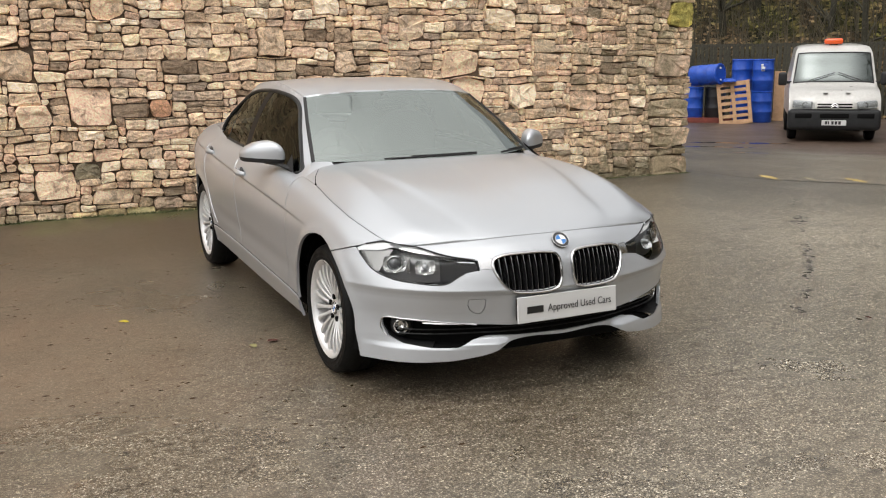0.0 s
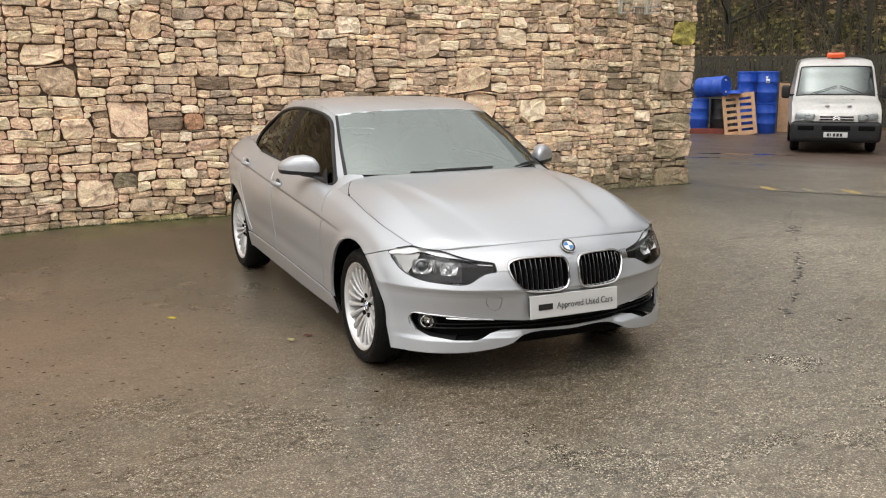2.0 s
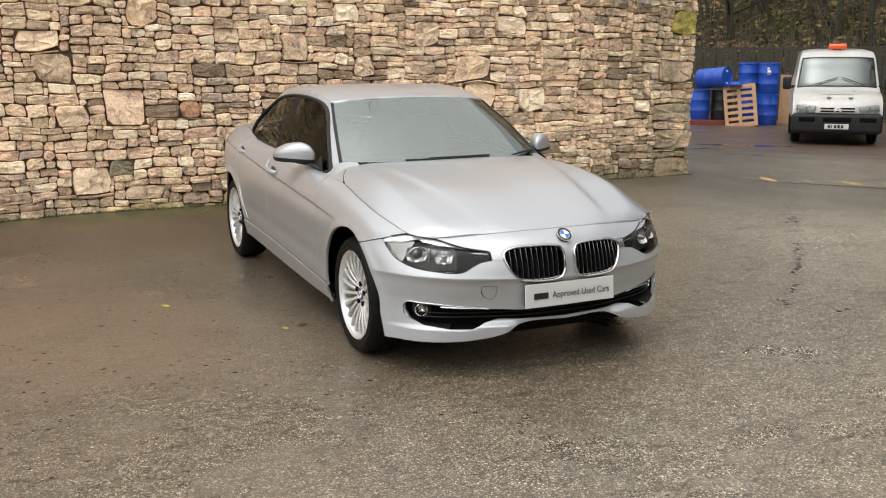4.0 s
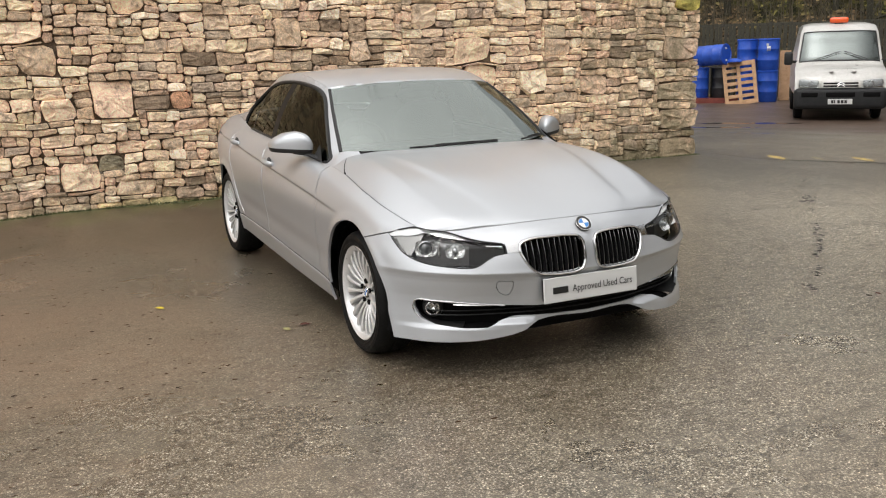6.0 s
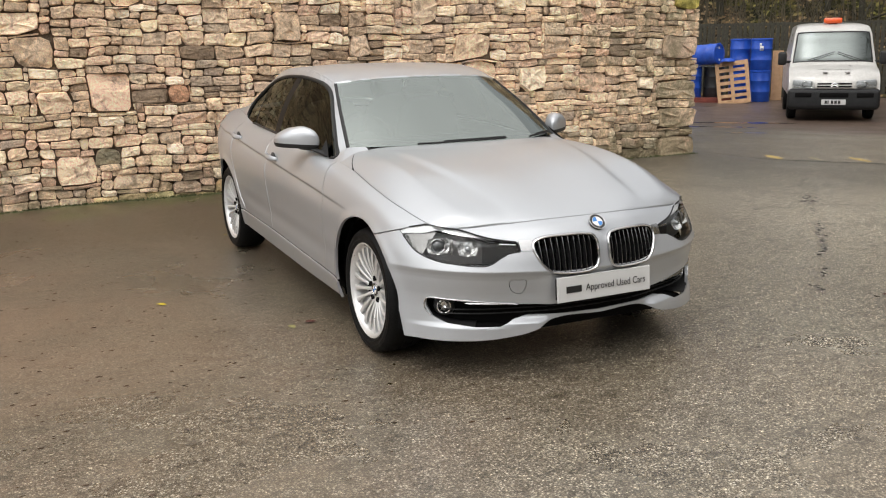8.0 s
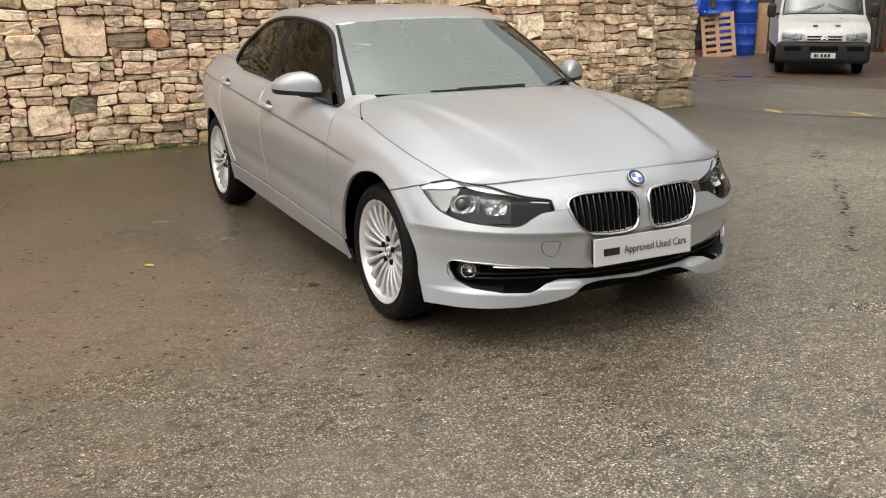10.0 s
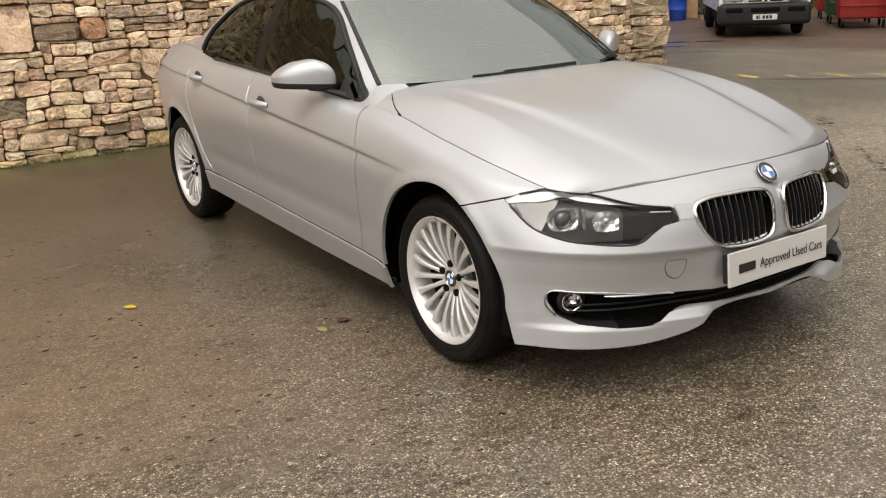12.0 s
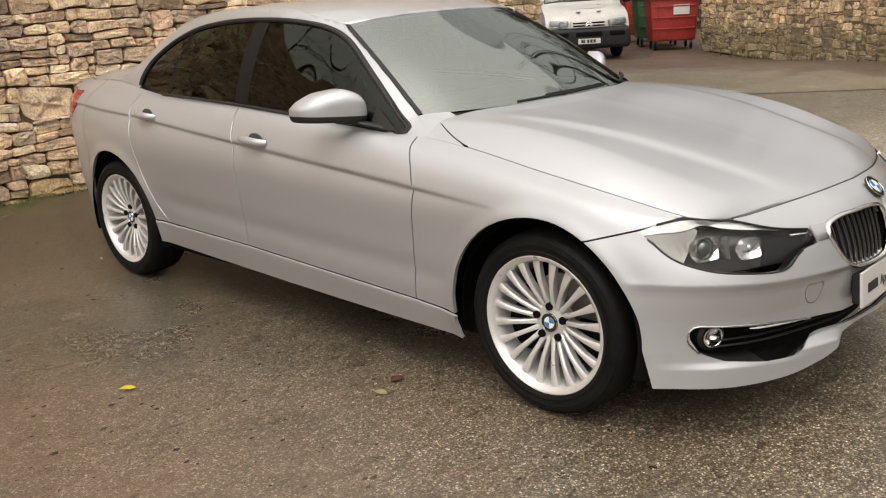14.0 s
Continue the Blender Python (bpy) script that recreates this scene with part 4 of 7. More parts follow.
for side in (1, -1):
    bm = rounded_form((0.215, 0.150, 0.150), 3.0, 44)
    for v in bm.verts:
        c = v.co
        t = (c.x + 0.1075) / 0.215
        if c.y > 0.035:
            c.y = 0.035 + (c.y - 0.035) * 0.15
        if c.z > 0:
            c.z *= float(np.interp(t, [0.0, 0.12, 0.35, 0.65, 0.88, 1.0], [0.72, 1.02, 1.12, 0.94, 0.62, 0.34]))
        c.z = max(c.z, -0.040 + 0.10 * (c.z + 0.040)) + 0.008 * t
        c.y += 0.13 * (t - 0.55) + 0.02 * t * t
    upper = take(bm, trim(bm, lambda c: -(c.z + 0.020 - 0.012 * (c.x / 0.215 + 0.5))))
    upper.transform(pose(0.888, 0.985, 0.984))
    bm.transform(pose(0.888, 0.985, 0.984))
    turn = (lambda q: q) if side == 1 else flipped
    unit = part("door_mirror", turn(upper), PAINT, DOORS["front_door", side], "silver door mirror with a black lower shell")
    part("mirror_base", turn(bm), BLACK, DOORS["front_door", side])
    arm = tube([(0.765, 0.80, 0.918), (0.79, 0.84, 0.928), (0.82, 0.90, 0.940), (0.87, 0.96, 0.950)], [0.026, 0.020, 0.020, 0.028], 10, False, 0.5)
    part("mirror_arm", turn(arm), BLACK, DOORS["front_door", side])
    face = block((0.15, 0.006, 0.075), (0.885, 1.028, 0.995), 0.002, 1, (0, 0, 32))
    part("mirror_glass", turn(face), CHROME, DOORS["front_door", side])
    tri = bmesh.new()
    vs = [tri.verts.new((cabin_xy, y, z)) for cabin_xy, y, z in ((0.790, 0.712, 0.912), (0.795, 0.86, 0.918), (0.748, 0.86, 0.997))]
    tri.faces.new(vs)
    part("mirror_sail", turn(tri), BLACK, DOORS["front_door", side])
    # rolled metal edges along the sill and the rear joints of the doors
    edges = [("sill", [(y, sill_line(y) - 0.0045) for y in np.linspace(0.36, 2.20, 40)])]
    edges += [("rear_door", [(float(np.interp(z, [0.2, 0.4, 0.55, 0.8, 0.92, 1.0], [1.665, 1.645, 1.636, 1.646, 1.685, 1.73])) + 0.0045, z) for z in np.linspace(0.37, 0.90, 30)])]
    edges += [("rear_wing", [(float(np.interp(z, [0.2, 0.36, 0.45, 0.6, 0.75, 0.88, 1.0], [2.2, 2.315, 2.40, 2.49, 2.54, 2.555, 2.62])) + 0.0045, z) for z in np.linspace(0.39, 0.93, 30)])]
    for key, line in edges:
        part("rolled_edge", tube([(side * (flank(y, z) - 0.0008), y, z) for y, z in line], 0.0040, 8), PAINT, DOORS[key, side])
    for key, y0, y1, z in (("front_door", 1.40, 1.585, 0.834), ("rear_door", 2.30, 2.475, 0.895)):
        rise = 0.07 * (y1 - y0)
        pts = [(side * (flank(y, z) + out), y, z + rise * (y - y0) / (y1 - y0)) for y, out in zip(np.linspace(y0, y1, 9), (0.004, 0.018, 0.026, 0.029, 0.030, 0.029, 0.026, 0.018, 0.004))]
        part("door_handle", tube(pts, [0.009, 0.012, 0.0135, 0.014, 0.014, 0.014, 0.0135, 0.012, 0.009], 10, False, 1.3), PAINT, DOORS[key, side], "body-coloured door handle")
        cup = rounded_form((0.012, 0.100, 0.062), 2.2, 18)
        cup.transform(pose(side * (flank((y0 + y1) / 2, z) - 0.001), (y0 + y1) / 2 - 0.01, z + rise / 2))
        part("handle_recess", cup, DASH, DOORS[key, side])
    P = np.array([[(flank(y, z) + 0.003, y, z) for y in np.linspace(3.28 + 1.2 * max(0.0, 0.90 - z), 3.62, 14)] for z in np.linspace(0.82, 0.975, 8)])
    part("tail_lamp", grid(P) if side == 1 else flipped(grid(P)), REDLENS, car, "red tail lamp")


# ---- wheels ----
def wheel(side, y, track):
    outer = 0.112
    tyre = lathe([(0.236, -0.095), (0.262, -0.106), (0.284, -0.109), (0.303, -0.100), (0.3135, -0.083), (0.3178, -0.05), (0.3135, -0.048), (0.3135, -0.042), (0.3182, -0.040), (0.3190, 0.0), (0.3140, 0.004), (0.3140, 0.010), (0.3185, 0.012), (0.3170, 0.05), (0.3120, 0.078), (0.3020, 0.094),
                  (0.2965, 0.0975), (0.2940, 0.1020), (0.2780, 0.1045), (0.2755, 0.1030), (0.2600, 0.1025), (0.2570, 0.1045), (0.2460, 0.1000), (0.2380, 0.0940)], 96, "x")
    centre = (side * track, y, 0.3188)
    hub = lathe([(0.0, 0.02), (0.07, 0.02), (0.072, -0.03), (0.15, -0.03), (0.152, -0.055), (0.0, -0.055)], 40, "x")
    m = pose(*centre) @ Matrix.Diagonal((side, 1, 1, 1))
    fix = lambda bm: (bm.transform(m), bmesh.ops.recalc_face_normals(bm, faces=bm.faces), bm)[2]
    unit = part("wheel", fix(hub), STEEL, car, "multi-spoke silver alloy wheel with a black tyre")
    part("tyre", fix(tyre), RUBBER, unit, "black low-profile tyre")
    rim = lathe([(0.232, -0.10), (0.215, -0.085), (0.205, -0.02), (0.208, 0.045), (0.216, 0.070), (0.222, 0.086), (0.229, 0.092), (0.2385, 0.098), (0.2415, 0.097), (0.241, 0.088), (0.236, 0.084)], 96, "x")
    part("rim", fix(rim), ALLOY, unit)
    for i in range(20):
        a = 2 * math.pi * (i + 0.5) / 20
        bm = bmesh.new()
        rows = []
        for u in np.linspace(0, 1, 8):
            r = 0.050 + 0.172 * u
            w = 0.0058 + 0.0100 * u**2.2 + 0.004 * (1 - u) ** 3
            x = 0.048 + 0.030 * math.sin(u * math.pi * 0.62) + 0.004 * u
            deep = 0.034 - 0.010 * u
            rows.append([bm.verts.new((xx, r * math.cos(a) - t * math.sin(a), r * math.sin(a) + t * math.cos(a))) for xx, t in ((x - deep, -w * 0.8), (x - 0.004, -w), (x, -w * 0.45), (x, w * 0.45), (x - 0.004, w), (x - deep, w * 0.8))])
        for r0, r1 in zip(rows, rows[1:]):
            for j in range(6):
                bm.faces.new((r0[j], r0[(j + 1) % 6], r1[(j + 1) % 6], r1[j]))
        bm.faces.new(rows[0][::-1])
        bm.faces.new(rows[-1])
        part("spoke", fix(bm), ALLOY, unit)
    boss = lathe([(0.0, 0.053), (0.036, 0.053), (0.050, 0.050), (0.068, 0.046), (0.074, 0.036), (0.070, 0.0)], 40, "x")
    part("hub_centre", fix(boss), ALLOY, unit)
    for i in range(5):
        a = 2 * math.pi * i / 5 + math.pi / 2
        # raised dark discs stand in for the shade inside the bolt holes
        bolt = lathe([(0.0, 0.050), (0.0115, 0.050), (0.0125, 0.0525), (0.0135, 0.050), (0.0135, 0.03)], 14, "x", (0.0085, 0.057 * math.cos(a), 0.057 * math.sin(a)))
        part("bolt_shade", fix(bolt), DARK, unit)
    cap = pose(*centre) @ pose(side * 0.054, 0, 0, 0, side * 90, 0)
    roundel(0.033, unit, cap)
    well = lathe([(0.395, -0.30), (0.395, 0.055), (0.36, 0.088)], 64, "x")
    bmesh.ops.delete(well, geom=[v for v in well.verts if v.co.z < -0.15], context="VERTS")
    well.transform(m)
    part("wheel_arch_liner", well, DARK, car)


for side in (1, -1):
    wheel(side, AXLE, 0.7655)
    wheel(side, REAR, 0.775)
# underside and cabin
part("front_undertray", block((1.24, 0.42, 0.07), (0, -0.42, 0.225), 0.03, 2), DARK, car)
part("underbody", block((1.56, 3.3, 0.16), (0, 1.3, 0.245), 0.04, 2), DARK, car)
part("dashboard", block((1.36, 0.42, 0.16), (0, 0.92, 0.88), 0.05, 3), DASH, car)
part("parcel_shelf", block((1.2, 0.5, 0.04), (0, 2.85, 1.0), 0.01, 2), DASH, car)
part("cabin_floor", block((1.44, 2.3, 0.04), (0, 1.8, 0.38), 0.01, 1), DASH, car)
part("headlining", block((0.96, 0.92, 0.012), (0, 1.80, 1.335), 0.004, 1), material("grey_headlining", (0.35, 0.34, 0.33), 0.9), car)
for x, y in ((-0.37, 1.62), (0.37, 1.62), (-0.36, 2.22), (0.36, 2.22)):
    seat = part("seat", block((0.50, 0.52, 0.18), (x, y - 0.05, 0.56), 0.06, 3), SEATCLOTH, car, "dark grey cloth car seat")
    back = rounded_form((0.48, 0.16, 0.62), 3.2, 20)
    back.transform(pose(x, y + 0.28, 0.86, 14, 0, 0))
    part("seat_back", back, SEATCLOTH, seat)
    head = rounded_form((0.26, 0.11, 0.19), 2.8, 18)
    head.transform(pose(x, y + 0.37, 1.20, 10, 0, 0))
    part("headrest", head, SEATCLOTH, seat)
rim = tube([(0.185 * math.cos(a), 0.185 * math.sin(a), 0) for a in np.linspace(0, 2 * math.pi, 33)[:-1]], 0.015, 8, True)
rim.transform(pose(-0.37, 1.20, 0.92, 68, 0, 0))
steer = part("steering_wheel", rim, DASH, car)
boss = rounded_form((0.2, 0.16, 0.05), 2.5, 16)
boss.transform(pose(-0.37, 1.20, 0.92, 68, 0, 0))
part("steering_boss", boss, DASH, steer)
mirror = rounded_form((0.24, 0.05, 0.07), 3.0, 18)
mirror.transform(pose(0.0, 1.20, 1.24))
part("rear_view_mirror", mirror, BLACK, car)
patch = np.array([[screen_at(x, b) + Vector((0, 0.004, -0.008)) for x in np.linspace(-0.07, 0.07, 7)] for b in (0.86, 0.92, 0.985)])
part("sensor_patch", grid(patch, flip=True), BLACK, windscreen, "dark sensor patch at the top of the screen")


# ---- the yard: ground ----
FALL = 0.26


def ground_height(x, y):
    """Level under the car, rising a little towards the foot of the stone wall."""
    t = min(max((y - 3.0) / 1.7, 0.0), 1.0)
    u = min(max((6.6 - x) / 1.2, 0.0), 1.0)
    w = min(max((x + 5.0) / 3.0, 0.4), 1.0)
    f = min(max((0.75 * x + 0.66 * y - 10.0) / 6.0, 0.0), 1.0) * min(max((60.0 - 0.75 * x - 0.66 * y) / 20.0, 0.0), 1.0)
    return 0.12 * t * t * (3 - 2 * t) * u * u * (3 - 2 * u) * w - FALL * f * f * (3 - 2 * f)


def asphalt():
    m = material("wet_asphalt", (0.1, 0.1, 0.09), 0.4, 0, 0, 0.8)
    v = coords(m)
    patch = noise_tex(m, 0.33, 4, 0.6, v, 0.6)
    stain = noise_tex(m, 1.7, 6, 0.65, v, 0.3)
    cell = node(m, "ShaderNodeTexVoronoi", Scale=150.0)
    link(m, v, cell.inputs["Vector"])
    grit = node(m, "ShaderNodeTexVoronoi", Scale=95.0)
    link(m, v, grit.inputs["Vector"])
    fine = noise_tex(m, 400, 2, 0.5, v)
    sep, sep2 = node(m, "ShaderNodeSeparateColor"), node(m, "ShaderNodeSeparateColor")
    link(m, cell.outputs["Color"], sep.inputs[0])
    link(m, grit.outputs["Color"], sep2.inputs[0])
    chips = ramp(m, sep.outputs[0], [(0.0, (0.056, 0.048, 0.034)), (0.45, (0.150, 0.130, 0.096)), (0.82, (0.240, 0.212, 0.160)), (0.97, (0.48, 0.44, 0.36))])
    big = ramp(m, sep2.outputs[1], [(0.0, (0.72, 0.72, 0.72)), (0.92, (1.05, 1.05, 1.05)), (0.985, (1.6, 1.57, 1.52))])
    tone = mix(m, 1.0, chips, big, "MULTIPLY")
    pits = ramp(m, cell.outputs["Distance"], [(0.30, (1.0, 1.0, 1.0)), (0.62, (0.38, 0.37, 0.35))])
    tone = mix(m, 1.0, tone, pits, "MULTIPLY")
    # brown silt lies in broad patches, most of it on the west side; the east's colour is lifted for sky light
    xyz = node(m, "ShaderNodeSeparateXYZ")
    link(m, v, xyz.inputs[0])
    west = span(m, xyz.outputs[0], 0.32, -0.18, -5.0, 2.5)
    siltsum = node(m, "ShaderNodeMath")
    link(m, patch, siltsum.inputs[0])
    link(m, west, siltsum.inputs[1])
    silt = ramp(m, siltsum.outputs[0], [(0.44, (0, 0, 0)), (0.72, (0.8, 0.8, 0.8))])
    tone = mix(m, silt, tone, mix(m, 0.32, tone, (0.150, 0.108, 0.070)))
    tone = mix(m, 1.0, tone, ramp(m, stain, [(0.28, (0.76, 0.75, 0.73)), (0.5, (1.0, 1.0, 1.0)), (0.75, (1.14, 1.13, 1.11))]), "MULTIPLY")
    tone = mix(m, 1.0, tone, ramp(m, noise_tex(m, 34, 5, 0.75, v), [(0.32, (0.66, 0.65, 0.62)), (0.5, (1.0, 1.0, 1.0)), (0.68, (1.30, 1.29, 1.27))]), "MULTIPLY")
    # brighter sky over the east, put into the colour as a paler tone
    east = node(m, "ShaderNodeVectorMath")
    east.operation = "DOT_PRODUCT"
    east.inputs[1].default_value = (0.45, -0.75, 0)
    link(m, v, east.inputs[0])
    east_light = span(m, east.outputs["Value"], 0.80, 2.10, -2.2, 2.8)
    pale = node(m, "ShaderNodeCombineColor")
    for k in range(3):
        link(m, east_light, pale.inputs[k])
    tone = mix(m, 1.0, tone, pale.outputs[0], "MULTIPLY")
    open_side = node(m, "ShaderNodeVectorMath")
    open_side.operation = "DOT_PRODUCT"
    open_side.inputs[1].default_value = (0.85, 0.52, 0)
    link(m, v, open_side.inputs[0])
    # sky sheen on wet ground painted as a lighter tone, cut back further out
    sky_sheen = span(m, open_side.outputs["Value"], 0.0, 1.0, 1.8, 4.2)
    tone = mix(m, sky_sheen, tone, mix(m, 1.0, tone, (1.46, 1.48, 1.51), "MULTIPLY"))
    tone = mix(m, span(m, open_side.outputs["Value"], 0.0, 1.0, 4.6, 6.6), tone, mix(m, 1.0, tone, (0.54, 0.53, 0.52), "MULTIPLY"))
    dabs = node(m, "ShaderNodeMapping")
    dabs.inputs["Rotation"].default_value = (0, 0, 0.45)
    dabs.inputs["Scale"].default_value = (1.0, 2.2, 1.0)
    link(m, v, dabs.inputs["Vector"])
    tone = mix(m, 1.0, tone, ramp(m, noise_tex(m, 7.5, 7, 0.78, dabs.outputs[0], 0.4), [(0.36, (0.36, 0.34, 0.31)), (0.45, (0.86, 0.85, 0.84)), (0.62, (1.12, 1.12, 1.12))]), "MULTIPLY")
    rusty = ramp(m, noise_tex(m, 0.75, 6, 0.7, v, 0.8), [(0.42, (0, 0, 0)), (0.62, (0.75, 0.75, 0.75))])
    rusty = mix(m, 1.0, rusty, ramp(m, span(m, xyz.outputs[0], 1.0, 0.0, -2.6, 0.2), [(0.0, (0, 0, 0)), (1.0, (1, 1, 1))]), "MULTIPLY")
    tone = mix(m, rusty, tone, mix(m, 0.4, tone, (0.270, 0.170, 0.112)))
    # beyond the seam lies an older surface, its colour raised for the sky it reflects
    beyond = node(m, "ShaderNodeVectorMath")
    beyond.operation = "DOT_PRODUCT"
    beyond.inputs[1].default_value = (0.807, 0.59, 0)
    link(m, v, beyond.inputs[0])
    tone = mix(m, span(m, beyond.outputs["Value"], 0.0, 1.0, 7.78, 7.98), tone, mix(m, 1.0, tone, (1.15, 1.10, 1.05), "MULTIPLY"))
    # damp earth and a green film along the stone wall
    foot = node(m, "ShaderNodeMath")
    link(m, span(m, xyz.outputs[1], -0.35, 0.45, 2.2, 4.75), foot.inputs[0])
    link(m, stain, foot.inputs[1])
    near_left = ramp(m, span(m, xyz.outputs[0], 1.0, 0.0, -0.6, 1.6), [(0.0, (0, 0, 0)), (1.0, (1, 1, 1))])
    damp = mix(m, 1.0, ramp(m, foot.outputs[0], [(0.34, (0, 0, 0)), (0.58, (0.85, 0.85, 0.85))]), near_left, "MULTIPLY")
    tone = mix(m, damp, tone, mix(m, 0.36, (0.046, 0.035, 0.020), tone))
    film = mix(m, 1.0, ramp(m, foot.outputs[0], [(0.80, (0, 0, 0)), (0.95, (0.75, 0.75, 0.75))]), near_left, "MULTIPLY")
    tone = mix(m, film, tone, (0.075, 0.080, 0.026))
    # earth and trodden leaves towards the far end
    way = node(m, "ShaderNodeVectorMath")
    way.operation = "DOT_PRODUCT"
    way.inputs[1].default_value = (0.75, 0.66, 0)
    link(m, v, way.inputs[0])
    side = node(m, "ShaderNodeVectorMath")
    side.operation = "DOT_PRODUCT"
    side.inputs[1].default_value = (0.97, -0.20, 0)
    link(m, v, side.inputs[0])
    reach = node(m, "ShaderNodeMath")
    reach.operation = "MAXIMUM"
    link(m, span(m, way.outputs["Value"], -0.25, 0.25, 13.5, 18.0), reach.inputs[0])
    link(m, span(m, side.outputs["Value"], -0.25, 0.28, 8.2, 10.4), reach.inputs[1])
    mud = node(m, "ShaderNodeMath")
    link(m, reach.outputs[0], mud.inputs[0])
    link(m, stain, mud.inputs[1])
    litter = ramp(m, sep2.outputs[0], [(0.0, (0.020, 0.012, 0.008)), (0.6, (0.060, 0.034, 0.023)), (0.95, (0.17, 0.11, 0.075))])
    tone = mix(m, ramp(m, mud.outputs[0], [(0.42, (0, 0, 0)), (0.56, (0.85, 0.85, 0.85))]), tone, litter)
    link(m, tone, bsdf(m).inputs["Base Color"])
    wet = noise_tex(m, 0.8, 5, 0.6, v, 0.4)
    old = span(m, beyond.outputs["Value"], 0.0, 1.0, 7.78, 7.98)
    near = mix(m, sky_sheen, span(m, wet, 0.26, 0.31, 0.32, 0.68), span(m, wet, 0.34, 0.40, 0.32, 0.68))
    sheen = mix(m, old, near, span(m, wet, 0.36, 0.50, 0.32, 0.68))
    link(m, sheen, bsdf(m).inputs["Roughness"])
    rough = mix(m, 0.5, cell.outputs["Distance"], fine)
    bump(m, rough, 0.30, 0.005)
    return m


def sheet_ground():
    xs = np.r_[np.linspace(-160, -7, 14), np.linspace(-6, 9, 61), np.linspace(9.5, 24, 30), np.linspace(27, 260, 14)]
    ys = np.r_[np.linspace(-160, -6, 12), np.linspace(-5, 9, 57), np.linspace(9.5, 24, 30), np.linspace(27, 260, 14)]
    return grid(np.array([[(x, y, ground_height(x, y)) for x in xs] for y in ys]))


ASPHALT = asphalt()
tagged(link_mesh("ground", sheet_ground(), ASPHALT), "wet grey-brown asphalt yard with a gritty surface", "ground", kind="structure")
YELLOW = worn("worn_yellow_paint", (0.22, 0.17, 0.09), (0.56, 0.39, 0.10), 6, (0.5, 0.7), 0, 0.2)
PALE_YELLOW = worn("faded_yellow_paint", (0.16, 0.14, 0.10), (0.42, 0.37, 0.24), 9, (0.5, 0.7), 0, 0.2)
SEAM = worn("dark_tar", (0.018, 0.017, 0.015), (0.045, 0.042, 0.037), 9, (0.35, 0.6), 0, 0.5)


def ragged_strip(points, width, seed, lift=0.004):
    """A flat strip along points with uneven edges."""
    r = random.Random(seed)
    pts = along([(x, y, 0) for x, y in points], max(8, len(points) * 7))
    rows = []
    for i, p in enumerate(pts):
        d = pts[min(i + 1, len(pts) - 1)] - pts[max(i - 1, 0)]
        n = np.array((-d[1], d[0], 0)) / (np.hypot(d[0], d[1]) + 1e-9)
        end = min(1.0, 3.5 * min(i, len(pts) - 1 - i) / len(pts) + 0.15)
        a, b = (width * end * r.uniform(0.25, 0.65) for _ in range(2))
        rows.append([(*(p - a * n)[:2], lift + ground_height(p[0], p[1])), (*(p + b * n)[:2], lift + ground_height(p[0], p[1]))])
    bm = grid(np.array(rows))
    bm.normal_update()
    if sum(f.normal.z for f in bm.faces) < 0:
        bmesh.ops.reverse_faces(bm, faces=bm.faces)
    return bm


for i, (pts, mat, words) in enumerate((([(6.80, 4.90), (6.71, 4.67), (6.62, 4.44)], YELLOW, "worn yellow paint dash on the asphalt"), ([(7.10, 4.45), (7.03, 4.28), (6.95, 4.11)], PALE_YELLOW, "faded yellow paint dash, nearly worn away"),
                                       ([(7.48, 4.13), (7.40, 3.90), (7.31, 3.67)], YELLOW, "worn yellow paint dash on the asphalt"), ([(7.75, 3.75), (7.68, 3.52), (7.61, 3.29)], PALE_YELLOW, "faded pale paint dash on the asphalt"),
                                       ([(8.42, 3.05), (8.36, 2.86), (8.30, 2.67)], PALE_YELLOW, "faded pale paint dash on the asphalt"))):
    tagged(link_mesh("road_marking", ragged_strip(pts, 0.09 if i % 2 else 0.13, i), mat, smooth=False), words, "road marking", "yellow dashes", "structure")
tagged(link_mesh("asphalt_seam", ragged_strip([(6.05, 5.10), (6.37, 4.66), (6.87, 4.01), (7.32, 3.41), (8.17, 2.23), (9.27, 0.63)], 0.07, 7), SEAM, smooth=False), "dark seam between two asphalt surfaces", "seam", kind="structure")
specks = random.Random(77)
